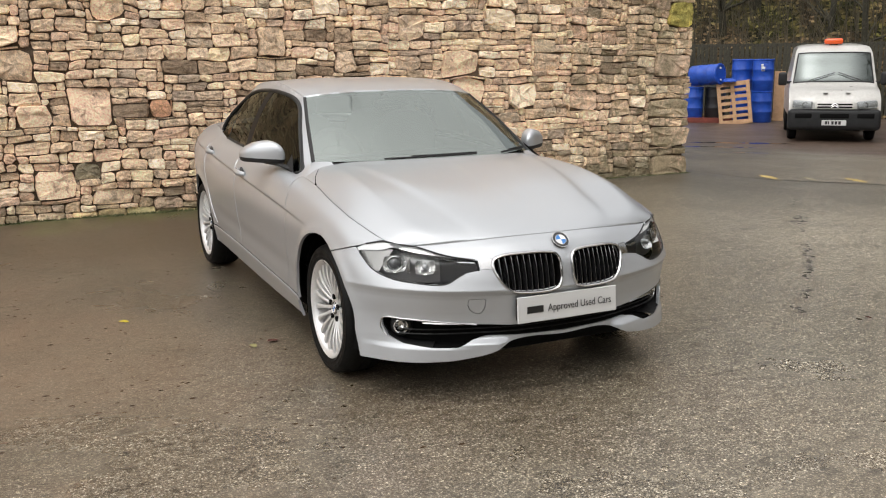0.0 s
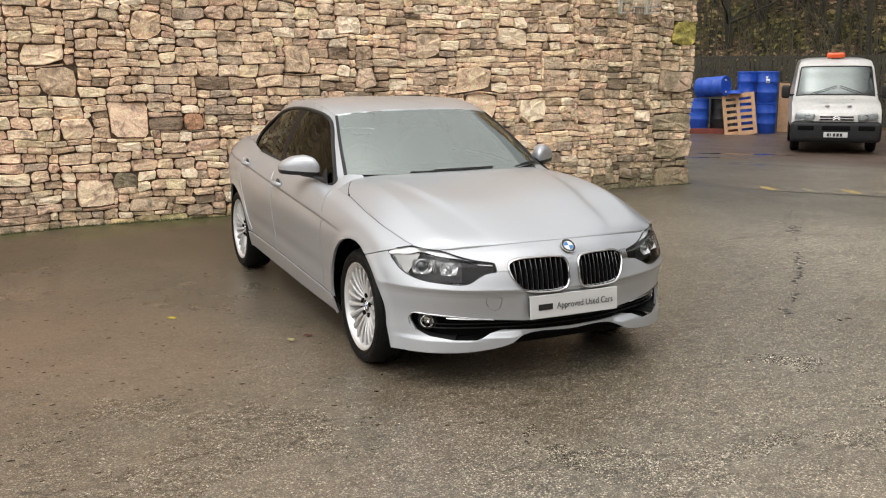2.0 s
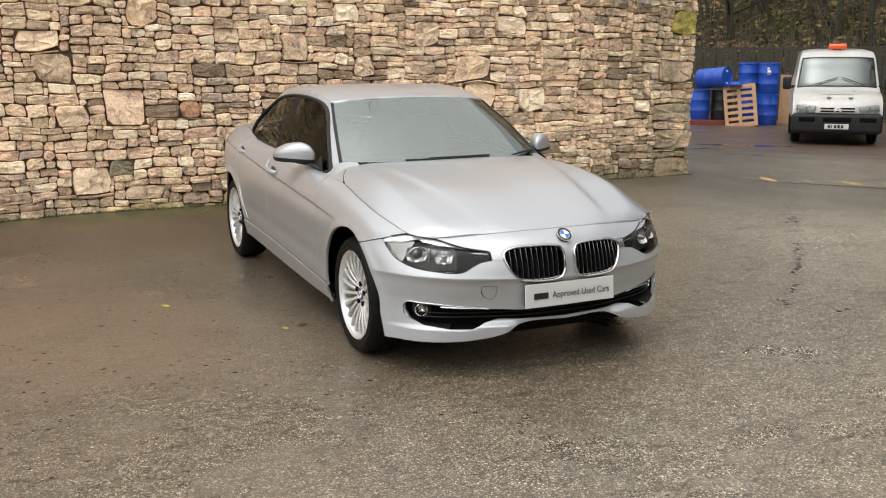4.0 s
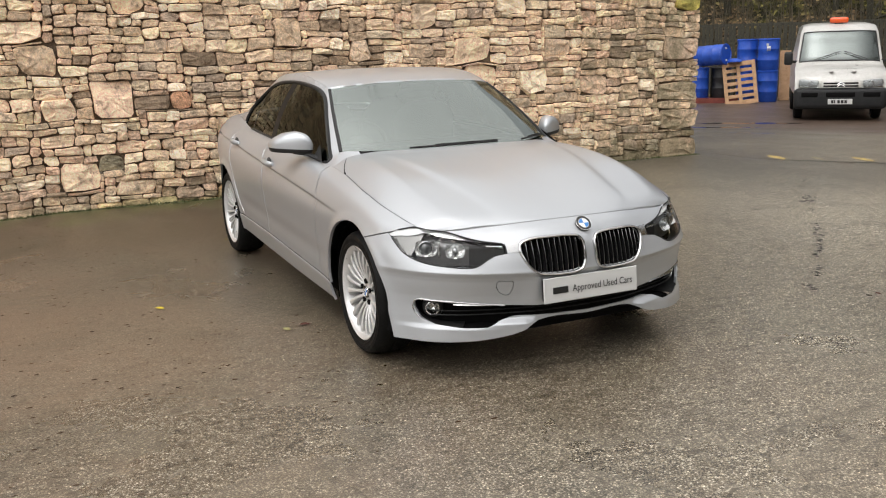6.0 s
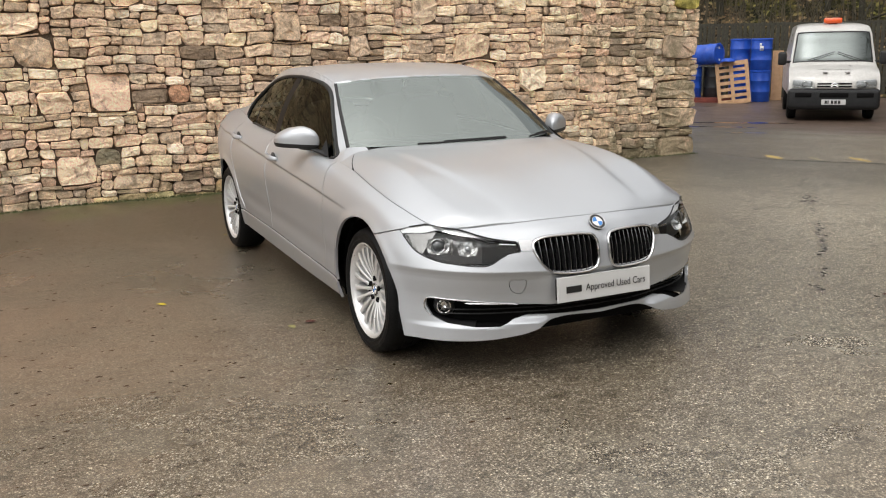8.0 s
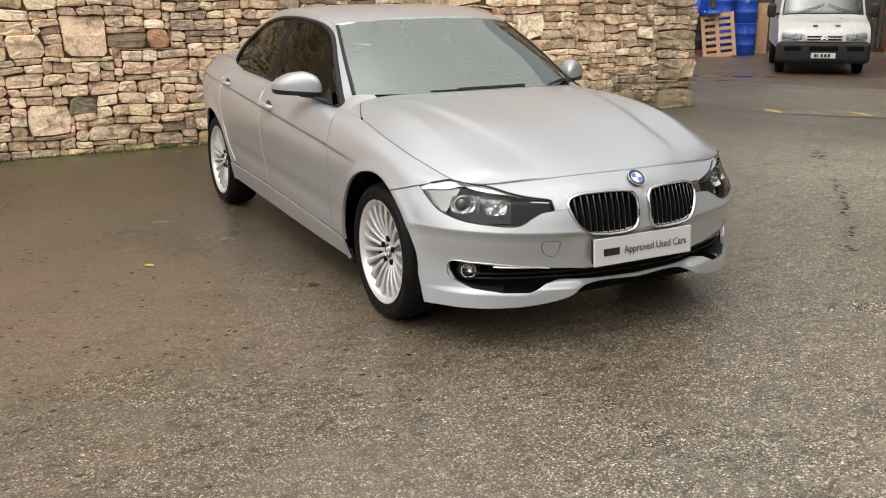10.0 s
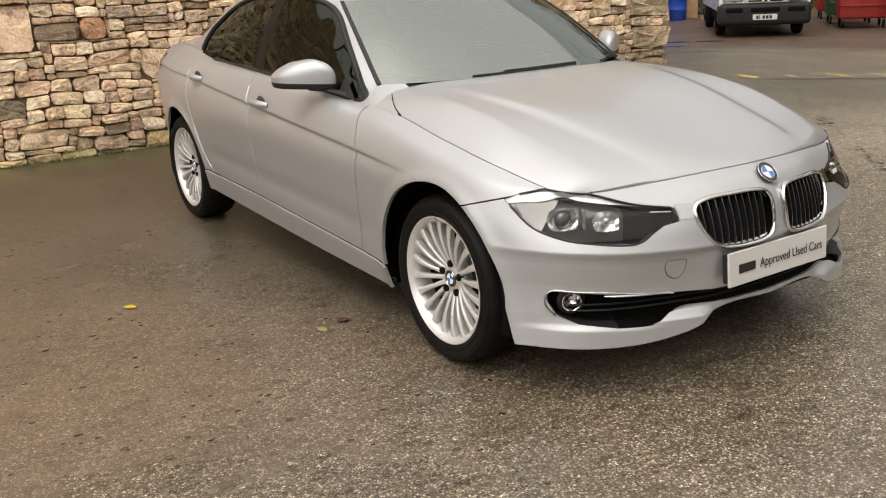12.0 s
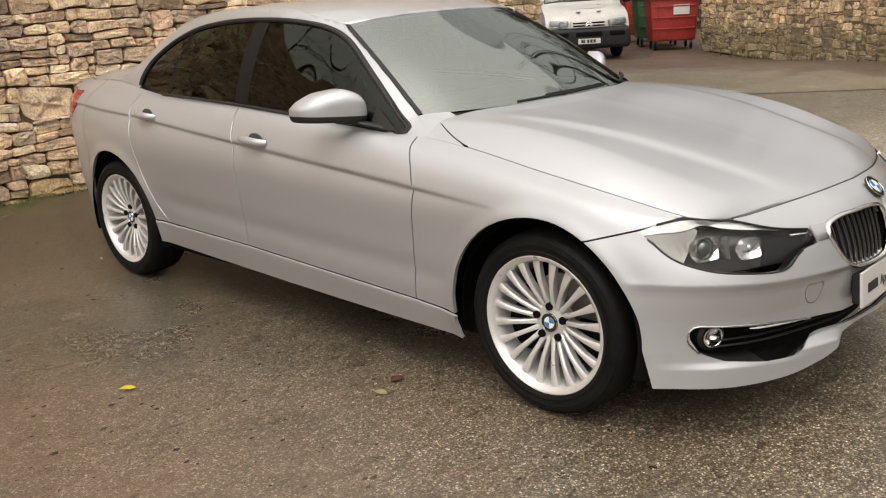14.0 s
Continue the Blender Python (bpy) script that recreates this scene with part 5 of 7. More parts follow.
for i, (x, y, dx, dy, w) in enumerate([(4.5, 2.08, 0.22, 0.20, 0.11), (4.15, 1.70, 0.10, 0.10, 0.05), (3.62, 1.18, 0.16, 0.17, 0.06), (3.30, 0.86, 0.24, 0.22, 0.085), (3.05, 0.62, 0.10, 0.14, 0.05), (2.82, 0.42, 0.16, 0.12, 0.075), (2.40, 0.03, 0.16, 0.14, 0.07), (2.05, -0.24, 0.05, 0.06, 0.05), (3.55, 1.95, 0.30, 0.02, 0.05), (5.3, 2.9, 0.25, 0.2, 0.05)]):
    crumbled = bmesh.new()
    for k in range(16):
        u, a, size = specks.uniform(-0.8, 0.8), specks.uniform(0, 6.28), w * specks.uniform(0.08, 0.28)
        px, py = x + dx * u + specks.gauss(0, w * 0.3), y + dy * u + specks.gauss(0, w * 0.3)
        ring = [crumbled.verts.new((px + size * specks.uniform(0.5, 1.4) * math.cos(a + b), py + size * specks.uniform(0.5, 1.4) * math.sin(a + b), ground_height(px, py) + 0.003 + k * 0.0001)) for b in (0, 1.1, 2.2, 3.3, 4.4, 5.3)]
        crumbled.faces.new(ring)
    tagged(link_mesh("asphalt_crack", crumbled, SEAM, smooth=False), "dark worn crack in the asphalt", "crack", "cracks in the yard", "structure")
WATER = material("puddle_water", (0.02, 0.02, 0.025), 0.03, 0, 0, 0.6)
for i, (x, y, w, l) in enumerate([(12.2, 10.9, 0.30, 2.2), (11.0, 10.3, 0.2, 1.5), (9.4, 7.9, 0.08, 0.9)]):
    d = Vector((0.74, -0.67)) * l / 2
    tagged(link_mesh("puddle", ragged_strip([(x - d.x, y - d.y), (x, y + 0.04), (x + d.x, y + d.y)], w, 40 + i), WATER, smooth=False), "shallow puddle on the asphalt", "puddle", "puddles", "structure")


# ---- the rubble stone wall ----
def stone_shader(name, island):
    m = material(name, (0.4, 0.32, 0.24), 0.9, 0, 0, 0.25)
    g = node(m, "ShaderNodeNewGeometry")
    pick = g.outputs["Random Per Island"] if island else node(m, "ShaderNodeObjectInfo").outputs["Random"]
    mp = node(m, "ShaderNodeMapping")
    link(m, g.outputs["Position"], mp.inputs["Vector"])
    shift = node(m, "ShaderNodeCombineXYZ")
    far = span(m, pick, 0, 40)
    link(m, far, shift.inputs[1])
    link(m, shift.outputs[0], mp.inputs["Location"])
    v = mp.outputs[0]
    base = ramp(m, pick, [(0.0, (0.26, 0.195, 0.14)), (0.07, (0.54, 0.405, 0.285)), (0.22, (0.78, 0.595, 0.42)), (0.36, (0.56, 0.43, 0.32)), (0.50, (0.84, 0.66, 0.475)), (0.64, (0.70, 0.49, 0.36)), (0.76, (0.42, 0.335, 0.26)), (0.84, (0.78, 0.64, 0.44)), (0.95, (0.88, 0.74, 0.57))])
    blot = noise_tex(m, 9, 6, 0.65, v, 0.5)
    grain = noise_tex(m, 48, 6, 0.75, v)
    base = mix(m, 1.0, base, ramp(m, blot, [(0.30, (0.42, 0.40, 0.38)), (0.46, (0.95, 0.95, 0.95)), (0.70, (1.28, 1.26, 1.21))]), "MULTIPLY")
    speck = noise_tex(m, 130, 3, 0.7, v)
    base = mix(m, 1.0, base, ramp(m, speck, [(0.34, (0.70, 0.69, 0.68)), (0.5, (1.0, 1.0, 1.0)), (0.66, (1.22, 1.21, 1.20))]), "MULTIPLY")
    base = mix(m, 1.0, base, ramp(m, grain, [(0.30, (0.92, 0.90, 0.88)), (0.5, (1.46, 1.45, 1.43)), (0.7, (1.86, 1.84, 1.80))]), "MULTIPLY")
    # lichen and green algae, thicker towards the damp corner and the foot
    xyz = node(m, "ShaderNodeSeparateXYZ")
    link(m, g.outputs["Position"], xyz.inputs[0])
    damp = span(m, xyz.outputs[0], 0.0, 0.23, 2.6, 5.0)
    foot = span(m, xyz.outputs[2], 0.24, 0.0, 0.10, 0.55)
    total = node(m, "ShaderNodeMath")
    link(m, damp, total.inputs[0])
    link(m, foot, total.inputs[1])
    total2 = node(m, "ShaderNodeMath")
    link(m, total.outputs[0], total2.inputs[0])
    link(m, noise_tex(m, 3.2, 5, 0.7, v), total2.inputs[1])
    algae = ramp(m, total2.outputs[0], [(0.60, (0, 0, 0)), (0.86, (0.75, 0.75, 0.75))])
    base = mix(m, algae, base, mix(m, blot, (0.10, 0.105, 0.045), (0.22, 0.20, 0.12)))
    link(m, base, bsdf(m).inputs["Base Color"])
    split = node(m, "ShaderNodeTexVoronoi", Scale=16.0)
    link(m, v, split.inputs["Vector"])
    rough = mix(m, 0.5, mix(m, 0.35, noise_tex(m, 20, 8, 0.72, v, 0.5), split.outputs["Distance"]), grain)
    bump(m, rough, 1.0, 0.048)
    return m


def tinted(source, name, color):
    m = source.copy()
    m.name = name
    out = bsdf(m).inputs["Base Color"]
    old = out.links[0].from_socket
    link(m, mix(m, 1.0, old, color, "MULTIPLY"), out)
    return m


STONE, STONES = stone_shader("buff_stone", False), stone_shader("buff_stone_mass", True)
GREY_STONES = tinted(STONES, "grey_brown_stone_mass", (0.80, 0.76, 0.70))
RED_STONE = tinted(STONE, "orange_stone", (1.12, 0.84, 0.70))
DARK_STONE = tinted(STONE, "slate_grey_stone", (0.48, 0.52, 0.52))
FOOT_STONE = tinted(STONE, "damp_green_stone", (0.88, 0.91, 0.72))
GREEN_STONE = tinted(STONE, "mossy_stone", (0.62, 0.70, 0.30))
MORTAR = worn("dark_mortar", (0.060, 0.042, 0.029), (0.20, 0.148, 0.10), 14, (0.9, 1.0), 0, 0.6)
WALL_Y, X0, X1, TOP = 4.83, -12.5, 5.48, 4.2


def warp(x, z, amount=0.042):
    """A slow bend of the courses, so that joints run crooked and stones still fit."""
    a = noise.noise_vector(Vector((x * 2.6, 3.1, z * 3.4)))
    b = noise.noise_vector(Vector((x * 8.5, 7.7, z * 9.5)))
    return x + amount * a.x + 0.020 * b.x, z + amount * 0.75 * a.z + 0.014 * b.z


def stone_form(s, r, plane=0.0, bend=True):
    """The places and faces of one stone: crooked outline, chipped edge, uneven split face towards -y."""
    a, b, lo, hi = s
    w, h = b - a, hi - lo
    size = min(w, h)
    g = 0.0006 + 0.0036 * r.random()
    a, b, lo, hi = a + g, b - g, lo + g, hi - g
    w, h = b - a, hi - lo
    # each corner is knocked back by its own amount, each side bows in or out
    cut = [(size * r.choice((0.06, 0.09, 0.13, 0.24)) * r.uniform(0.7, 1.3), size * r.choice((0.06, 0.09, 0.13, 0.24)) * r.uniform(0.7, 1.3)) for _ in range(4)]
    slip = [(size * 0.15 * r.random() ** 3, size * 0.15 * r.random() ** 3) for _ in range(4)]
    bow = lambda: size * r.uniform(-0.05, 0.035)
    rim = []
    for k, (cx, cz, sx, sz) in enumerate(((a, lo, 1, 1), (b, lo, -1, 1), (b, hi, -1, -1), (a, hi, 1, -1))):
        px, pz, (ux, uz) = cx + sx * slip[k][0], cz + sz * slip[k][1], cut[k]
        ends = [(px, pz + sz * min(uz, 0.035)), (px + sx * min(ux, 0.055), pz)]
        rim += ends if k % 2 == 0 else ends[::-1]
        rim.append(((a + w * r.uniform(0.35, 0.65), lo - bow()), (b + bow(), lo + h * r.uniform(0.4, 0.6)), (a + w * r.uniform(0.35, 0.65), hi + bow()), (a - bow(), lo + h * r.uniform(0.4, 0.6)))[k])
    if bend:
        rim = [warp(x, z) for x, z in rim]
    mx, mz = sum(q[0] for q in rim) / len(rim), sum(q[1] for q in rim) / len(rim)
    proud = r.uniform(-0.012, 0.024)
    tx, tz = r.uniform(-0.10, 0.10), r.uniform(-0.20, 0.14)
    chip = min(0.20, 0.011 / size * r.uniform(0.7, 1.5))
    n = len(rim)
    back = [(x, plane + 0.075, z) for x, z in rim]
    edge = [(x, plane + 0.012 - proud * 0.85 + r.uniform(-0.006, 0.006), z) for x, z in rim]
    face = []
    for x, z in rim:
        k = chip * r.uniform(0.7, 1.4)
        fx, fz = x + (mx - x) * k, z + (mz - z) * k
        face.append((fx, plane - proud + tx * (fx - mx) + tz * (fz - mz) + r.uniform(-0.006, 0.006), fz))
    # an inner ring of knocked-off facets
    deep = min(0.016, 0.075 * size)
    inner = []
    for fx, _, fz in face:
        k = r.uniform(0.30, 0.62)
        qx, qz = fx + (mx - fx) * k, fz + (mz - fz) * k
        inner.append((qx, plane - proud + tx * (qx - mx) + tz * (qz - mz) - r.uniform(-deep, deep * 1.2), qz))
    mid = (mx + r.uniform(-0.1, 0.1) * w, plane - proud - r.uniform(-0.004, 0.014), mz + r.uniform(-0.1, 0.1) * h)
    faces = []
    for i in range(n):
        j = (i + 1) % n
        faces += [(i, j, n + j, n + i), (n + i, n + j, 2 * n + j, 2 * n + i), (2 * n + i, 2 * n + j, 3 * n + j, 3 * n + i), (3 * n + i, 3 * n + j, 4 * n)]
    return back + edge + face + inner + [mid], faces


def lay_stones(x0, x1, top, placed, seed, cell=0.02):
    """Random rubble: the large stones first, then course by course from the foot."""
    r = random.Random(seed)
    nx, nz = int((x1 - x0) / cell), int(top / cell)
    used = np.zeros((nz, nx), bool)
    out = []
    for a, b, lo, hi in placed:
        i0, i1, k0, k1 = round((a - x0) / cell), min(round((b - x0) / cell), nx), round(lo / cell), round(hi / cell)
        used[k0:k1, i0:i1] = True
        out.append((x0 + i0 * cell, x0 + i1 * cell, k0 * cell, k1 * cell))
    for _ in range(int(nx * nz * cell * cell * 2.6)):
        w, h = r.randint(11, 19), r.randint(7, 11)
        i, k = r.randint(0, nx - w), r.randint(0, nz - h)
        if not used[max(k - 6, 0):k + h + 6, max(i - 7, 0):i + w + 7].any():
            used[k:k + h, i:i + w] = True
            out.append((x0 + i * cell, x0 + (i + w) * cell, k * cell, (k + h) * cell))
    for k in range(nz):
        i = 0
        while i < nx:
            if used[k, i]:
                i += 1
                continue
            run = 1
            while i + run < nx and not used[k, i + run] and run < 18:
                run += 1
            w = min(run, r.choice((4, 5, 6, 7, 8, 8, 9, 9, 10, 10, 11, 11, 12, 13, 14, 15)))
            if run - w < 3:
                w = run
            h = r.choice((4, 4, 5, 5, 6, 6, 7)) if w > 8 else r.choice((3, 3, 4, 4, 5, 5))
            # now and then a stone is cut level with its neighbour
            if i and used[k, i - 1] and w > 4 and r.random() < 0.8:
                level = 1
                while k + level < nz and level < 8 and used[k + level, i - 1]:
                    level += 1
                if 2 < level < 7 and level < 0.95 * w:
                    h = level
            free = 1
            while free < h and k + free < nz and not used[k + free, i:i + w].any():
                free += 1
            used[k:k + free, i:i + w] = True
            out.append((x0 + i * cell, x0 + (i + w) * cell, k * cell, (k + free) * cell))
            i += w
    return out


BIG_STONES = [(-2.24, -1.90, 1.36, 1.64), (-1.64, -1.26, 0.96, 1.30), (-0.94, -0.74, 1.02, 1.18), (-1.37, -1.10, 1.90, 2.16), (-2.36, -1.98, 1.66, 1.84), (-1.98, -1.64, 0.30, 0.56), (-1.64, -1.40, 0.48, 0.62),
              (1.60, 1.90, 1.74, 1.98), (0.10, 0.40, 1.56, 1.86), (2.10, 2.54, 1.34, 1.62), (2.92, 3.26, 0.98, 1.26), (2.20, 2.62, 1.02, 1.32), (4.86, 5.48, 0.80, 1.04), (5.12, 5.48, 1.90, 2.18), (4.90, 5.48, 0.10, 0.36), (4.90, 5.48, 0.46, 0.70), (4.94, 5.48, 1.30, 1.58)]
laid = lay_stones(X0, X1, TOP, BIG_STONES, 11)
pick = random.Random(5)
wall = tagged(link_mesh("wall_north", block((X1 - X0 - 0.06, 0.46, TOP), ((X0 + X1) / 2 - 0.02, WALL_Y + 0.27, TOP / 2)), MORTAR, smooth=False), "buff rubble stone wall with dark recessed joints", "wall", kind="structure")
near, rest = [], []
for s in laid:
    a, b, lo, hi = s
    if abs(b - X1) < 0.03 and abs(lo - 1.90) < 0.03:
        continue
    (near if -2.7 < (a + b) / 2 < 1.2 and 0.05 < lo and hi < 1.9 and len(near) < 300 else rest).append(s)


def joined_stones(name, stones, mat, parent, label, plane, seed, bend=True):
    """Many stones in one mesh."""
    r = random.Random(seed)
    verts, faces = [], []
    for s in stones:
        v, f = stone_form(s, r, plane, bend)
        k = len(verts)
        verts += v
        faces += [tuple(k + q for q in one) for one in f]
    me = bpy.data.meshes.new(name)
    me.from_pydata(verts, [], faces)
    me.polygons.foreach_set("use_smooth", [i % 4 == 0 for i in range(len(me.polygons))])
    me.materials.append(mat)
    ob = new(name, me)
    ob.parent = parent
    return tagged(ob, label, kind="stuff")


# ---- a wire basket on the wall ----
def wire_basket():
    t = thing("wire_basket", (4.48, WALL_Y - 0.16, 2.36), "pale galvanised wire basket fixed to the stone wall", "basket")
    wire = worn("galvanised_wire", (0.42, 0.41, 0.35), (0.6, 0.58, 0.5), 40, (0.4, 0.6), 0.2)
    for z in (-0.10, -0.04, 0.02, 0.08, 0.14, 0.20, 0.26, 0.30):
        part("hoop", tube([(-0.22, 0.12, z), (-0.22, -0.09, z), (0.22, -0.09, z), (0.22, 0.12, z)], 0.004, 6), wire, t)
    for x in np.linspace(-0.22, 0.22, 13):
        part("wire", tube([(x, -0.09, -0.12), (x, -0.09, 0.31)], 0.003, 5), wire, t)
    for y in (-0.02, 0.06):
        for x in (-0.22, 0.22):
            part("wire", tube([(x, y, -0.11), (x, y, 0.31)], 0.005, 5), wire, t)
    for x in (-0.2, 0.2):
        part("bracket", block((0.03, 0.05, 0.40), (x, 0.135, 0.09), 0.003, 1), wire, t)


wire_basket()

# ---- fallen leaves ----
LEAF_YELLOW, LEAF_RED, LEAF_PALE = material("yellow_leaf", (0.50, 0.40, 0.03), 0.6), material("red_leaf", (0.11, 0.040, 0.030), 0.7), material("pale_leaf", (0.30, 0.28, 0.12), 0.6)


def leaf(x, y, size, mat, turn, label):
    bm = bmesh.new()
    rows = []
    for u in np.linspace(0, 1, 7).tolist():
        w = size * 0.36 * math.sin(math.pi * min(0.97, u + 0.05)) ** 0.8
        rows.append([(w * s, size * (u - 0.5), 0.004 + 0.004 * abs(s) * math.sin(3 * u) + 0.003 * u) for s in (-1, 0, 1)])
    bm = grid(np.array(rows))
    bm.transform(pose(x, y, ground_height(x, y) + 0.002, 0, 0, turn))
    tagged(link_mesh("fallen_leaf", bm, mat), label, "leaf", "fallen leaves")


leaf(-1.66, 1.39, 0.06, LEAF_YELLOW, 60, "small yellow leaf lying on the asphalt")
leaf(-1.095, 0.572, 0.055, LEAF_PALE, 20, "small pale green leaf on the asphalt")
leaf(-0.975, 0.612, 0.065, LEAF_RED, 100, "small dark red leaf on the asphalt")
leaf(-0.84, 3.25, 0.04, LEAF_PALE, 10, "small pale leaf near the wall")
leaf(2.25, -0.56, 0.04, LEAF_RED, 40, "small brown leaf on the asphalt")


# crumbs of earth, bark and leaf scattered over the brown side of the yard
r = random.Random(51)
verts, faces = [], []
for i in range(2200):
    x, y = r.gauss(-2.3, 1.1), r.uniform(-1.2, 4.4)
    if -0.95 < x < 0.95 and y > -0.9:
        continue
    size, k, a0 = 0.0025 + 0.010 * r.random() ** 5, len(verts), r.uniform(0, 6.28)
    z = ground_height(x, y) + 0.002
    ring = [(x + size * r.uniform(0.5, 1.2) * math.cos(a0 + q) * 1.5, y + size * r.uniform(0.5, 1.2) * math.sin(a0 + q)) for q in (0, 1.05, 2.1, 3.14, 4.2, 5.25)]
    verts += [(*p, z) for p in ring] + [(x, y, z + size * r.uniform(0.15, 0.35))]
    faces += [(k + q, k + (q + 1) % 6, k + 6) for q in range(6)]
me = bpy.data.meshes.new("crumbs")
me.from_pydata(verts, [], faces)
me.materials.append(worn("dark_crumbs", (0.025, 0.017, 0.011), (0.15, 0.095, 0.058), 3, (0.7, 0.9)))
tagged(new("crumbs", me), "dark crumbs of earth and leaf on the asphalt", "crumbs", kind="stuff")

# moss and small weeds along the foot of the stone wall
verts, faces = [], []
for i in range(2600):
    x = r.choice((-2.7, -2.3, -2.0, -1.75, -1.5, -1.2, -0.95, -0.7, -0.4, 2.4, 3.1, 3.8, 4.4, 4.9, 5.3)) + r.gauss(0, 0.13)
    if not -3.5 < x < 5.5:
        continue
    y = 4.815 - abs(r.gauss(0, 0.025))
    z, h, w, a = ground_height(x, y), r.uniform(0.004, 0.022), r.uniform(0.003, 0.010), r.uniform(0, 6.28)
    k, c, s = len(verts), math.cos(a), math.sin(a)
    verts += [(x - w * s, y + w * c, z), (x + w * s, y - w * c, z), (x + 0.4 * h * c, y + 0.4 * h * s, z + h)]
    faces.append((k, k + 1, k + 2))
me = bpy.data.meshes.new("moss")
me.from_pydata(verts, [], faces)
me.materials.append(worn("green_moss", (0.05, 0.06, 0.022), (0.13, 0.14, 0.055), 5, (0.8, 0.95)))
tagged(new("moss", me), "green moss and small weeds at the wall's foot", "moss", kind="stuff")


# ---- far end of the yard ----
BLUE_PLASTIC = worn("blue_drum_plastic", (0.008, 0.045, 0.30), (0.016, 0.085, 0.46), 5, (0.28, 0.45), 0, 0.08)
BLACK_PLASTIC = worn("dark_drum_plastic", (0.015, 0.016, 0.018), (0.04, 0.041, 0.043), 5, (0.35, 0.5), 0, 0.1)
PALLET_WOOD = worn("pallet_wood", (0.30, 0.17, 0.085), (0.52, 0.33, 0.19), 7, (0.7, 0.9), 0, 0.4)
OLD_WOOD = worn("weathered_fence_wood", (0.022, 0.021, 0.014), (0.060, 0.056, 0.039), 4, (0.8, 0.95), 0, 0.4)
WHITE_PAINT = worn("white_van_paint", (0.40, 0.39, 0.365), (0.50, 0.49, 0.465), 2.5, (0.25, 0.4), 0, 0.03, 0.5)
GREY_BUMPER = worn("grey_bumper_plastic", (0.014, 0.0145, 0.015), (0.026, 0.0265, 0.027), 8, (0.5, 0.65), 0, 0.1)
ORANGE = material("orange_beacon", (0.75, 0.10, 0.02), 0.25, 0, 0.5)
RED_BIN = worn("faded_red_plastic", (0.24, 0.018, 0.014), (0.40, 0.04, 0.03), 3, (0.4, 0.6), 0, 0.1)
GREEN_BIN = worn("green_bin_plastic", (0.02, 0.075, 0.028), (0.04, 0.115, 0.045), 3, (0.4, 0.6), 0, 0.1)
RUST = worn("rusty_red_metal", (0.10, 0.02, 0.015), (0.24, 0.06, 0.04), 8, (0.6, 0.8), 0.2, 0.3)


def drum(place, mat, label, lying=None):
    t = thing("drum", (0, 0, 0), label, "drum", "plastic drums")
    r, h = 0.29, 0.90
    body = lathe([(0.0, 0.012), (r - 0.05, 0.012), (r - 0.045, 0.0), (r - 0.012, 0.0), (r, 0.018), (r, 0.27), (r + 0.008, 0.285), (r + 0.008, 0.305), (r, 0.32), (r, 0.58), (r + 0.008, 0.595), (r + 0.008, 0.615), (r, 0.63), (r, h - 0.05), (r + 0.012, h - 0.04), (r + 0.012, h - 0.012), (r - 0.01, h), (r - 0.03, h - 0.004), (r - 0.035, h - 0.02), (0.0, h - 0.02)], 36)
    part("body", body, mat, t)
    for x in (-0.17, 0.17):
        part("bung", lathe([(0.0, h + 0.004), (0.028, h + 0.004), (0.032, h - 0.004), (0.032, h - 0.02)], 14, "z", (x, 0, 0)), WHITEPLATE if lying else mat, t)
    t.matrix_world = lying if lying else pose(*place)
    return t


EYE_TURN = -44.5
FAR = -FALL
drum((16.19, 17.13, FAR + 0.12), BLUE_PLASTIC, "blue plastic drum standing on a red tray")
drum((16.79, 16.86, FAR + 0.12), BLACK_PLASTIC, "black plastic drum standing on a red tray")
drum(None, BLUE_PLASTIC, "blue plastic drum lying across two others", pose(16.13, 17.1, FAR + 1.33, 0, 86, -72))
drum((17.71, 15.95, FAR + 0.0), BLUE_PLASTIC, "blue plastic drum carrying a second one")
drum((17.71, 15.95, FAR + 0.90), BLUE_PLASTIC, "blue plastic drum stacked on another")
drum((17.6, 16.67, FAR + 0.0), BLUE_PLASTIC, "blue plastic drum behind a leaning pallet")
drum((17.6, 16.67, FAR + 0.90), BLUE_PLASTIC, "upper blue drum of the rear stack")
tray = thing("spill_tray", (16.48, 16.94, FAR), "low rusty red metal tray under the drums", "tray", turn=EYE_TURN + 3)
part("tray_floor", block((1.5, 0.9, 0.02), (0, 0, 0.11), 0.004, 1), RUST, tray)
for x, y, sx, sy in ((0, -0.46, 1.54, 0.03), (0, 0.46, 1.54, 0.03), (-0.76, 0, 0.03, 0.9), (0.76, 0, 0.03, 0.9)):
    part("tray_side", block((sx, sy, 0.15), (x, y, 0.075), 0.004, 1), RUST, tray)
label_patch = tagged(link_mesh("drum_label", merge(block((0.10, 0.004, 0.13), (0, 0, 0)), block((0.06, 0.004, 0.08), (-0.03, 0, 0.10))), WHITEPLATE), "torn white paper label on a drum", "label")
label_patch.matrix_world = pose(17.71 - 0.207, 15.95 - 0.207, FAR + 1.52, 0, 0, EYE_TURN)


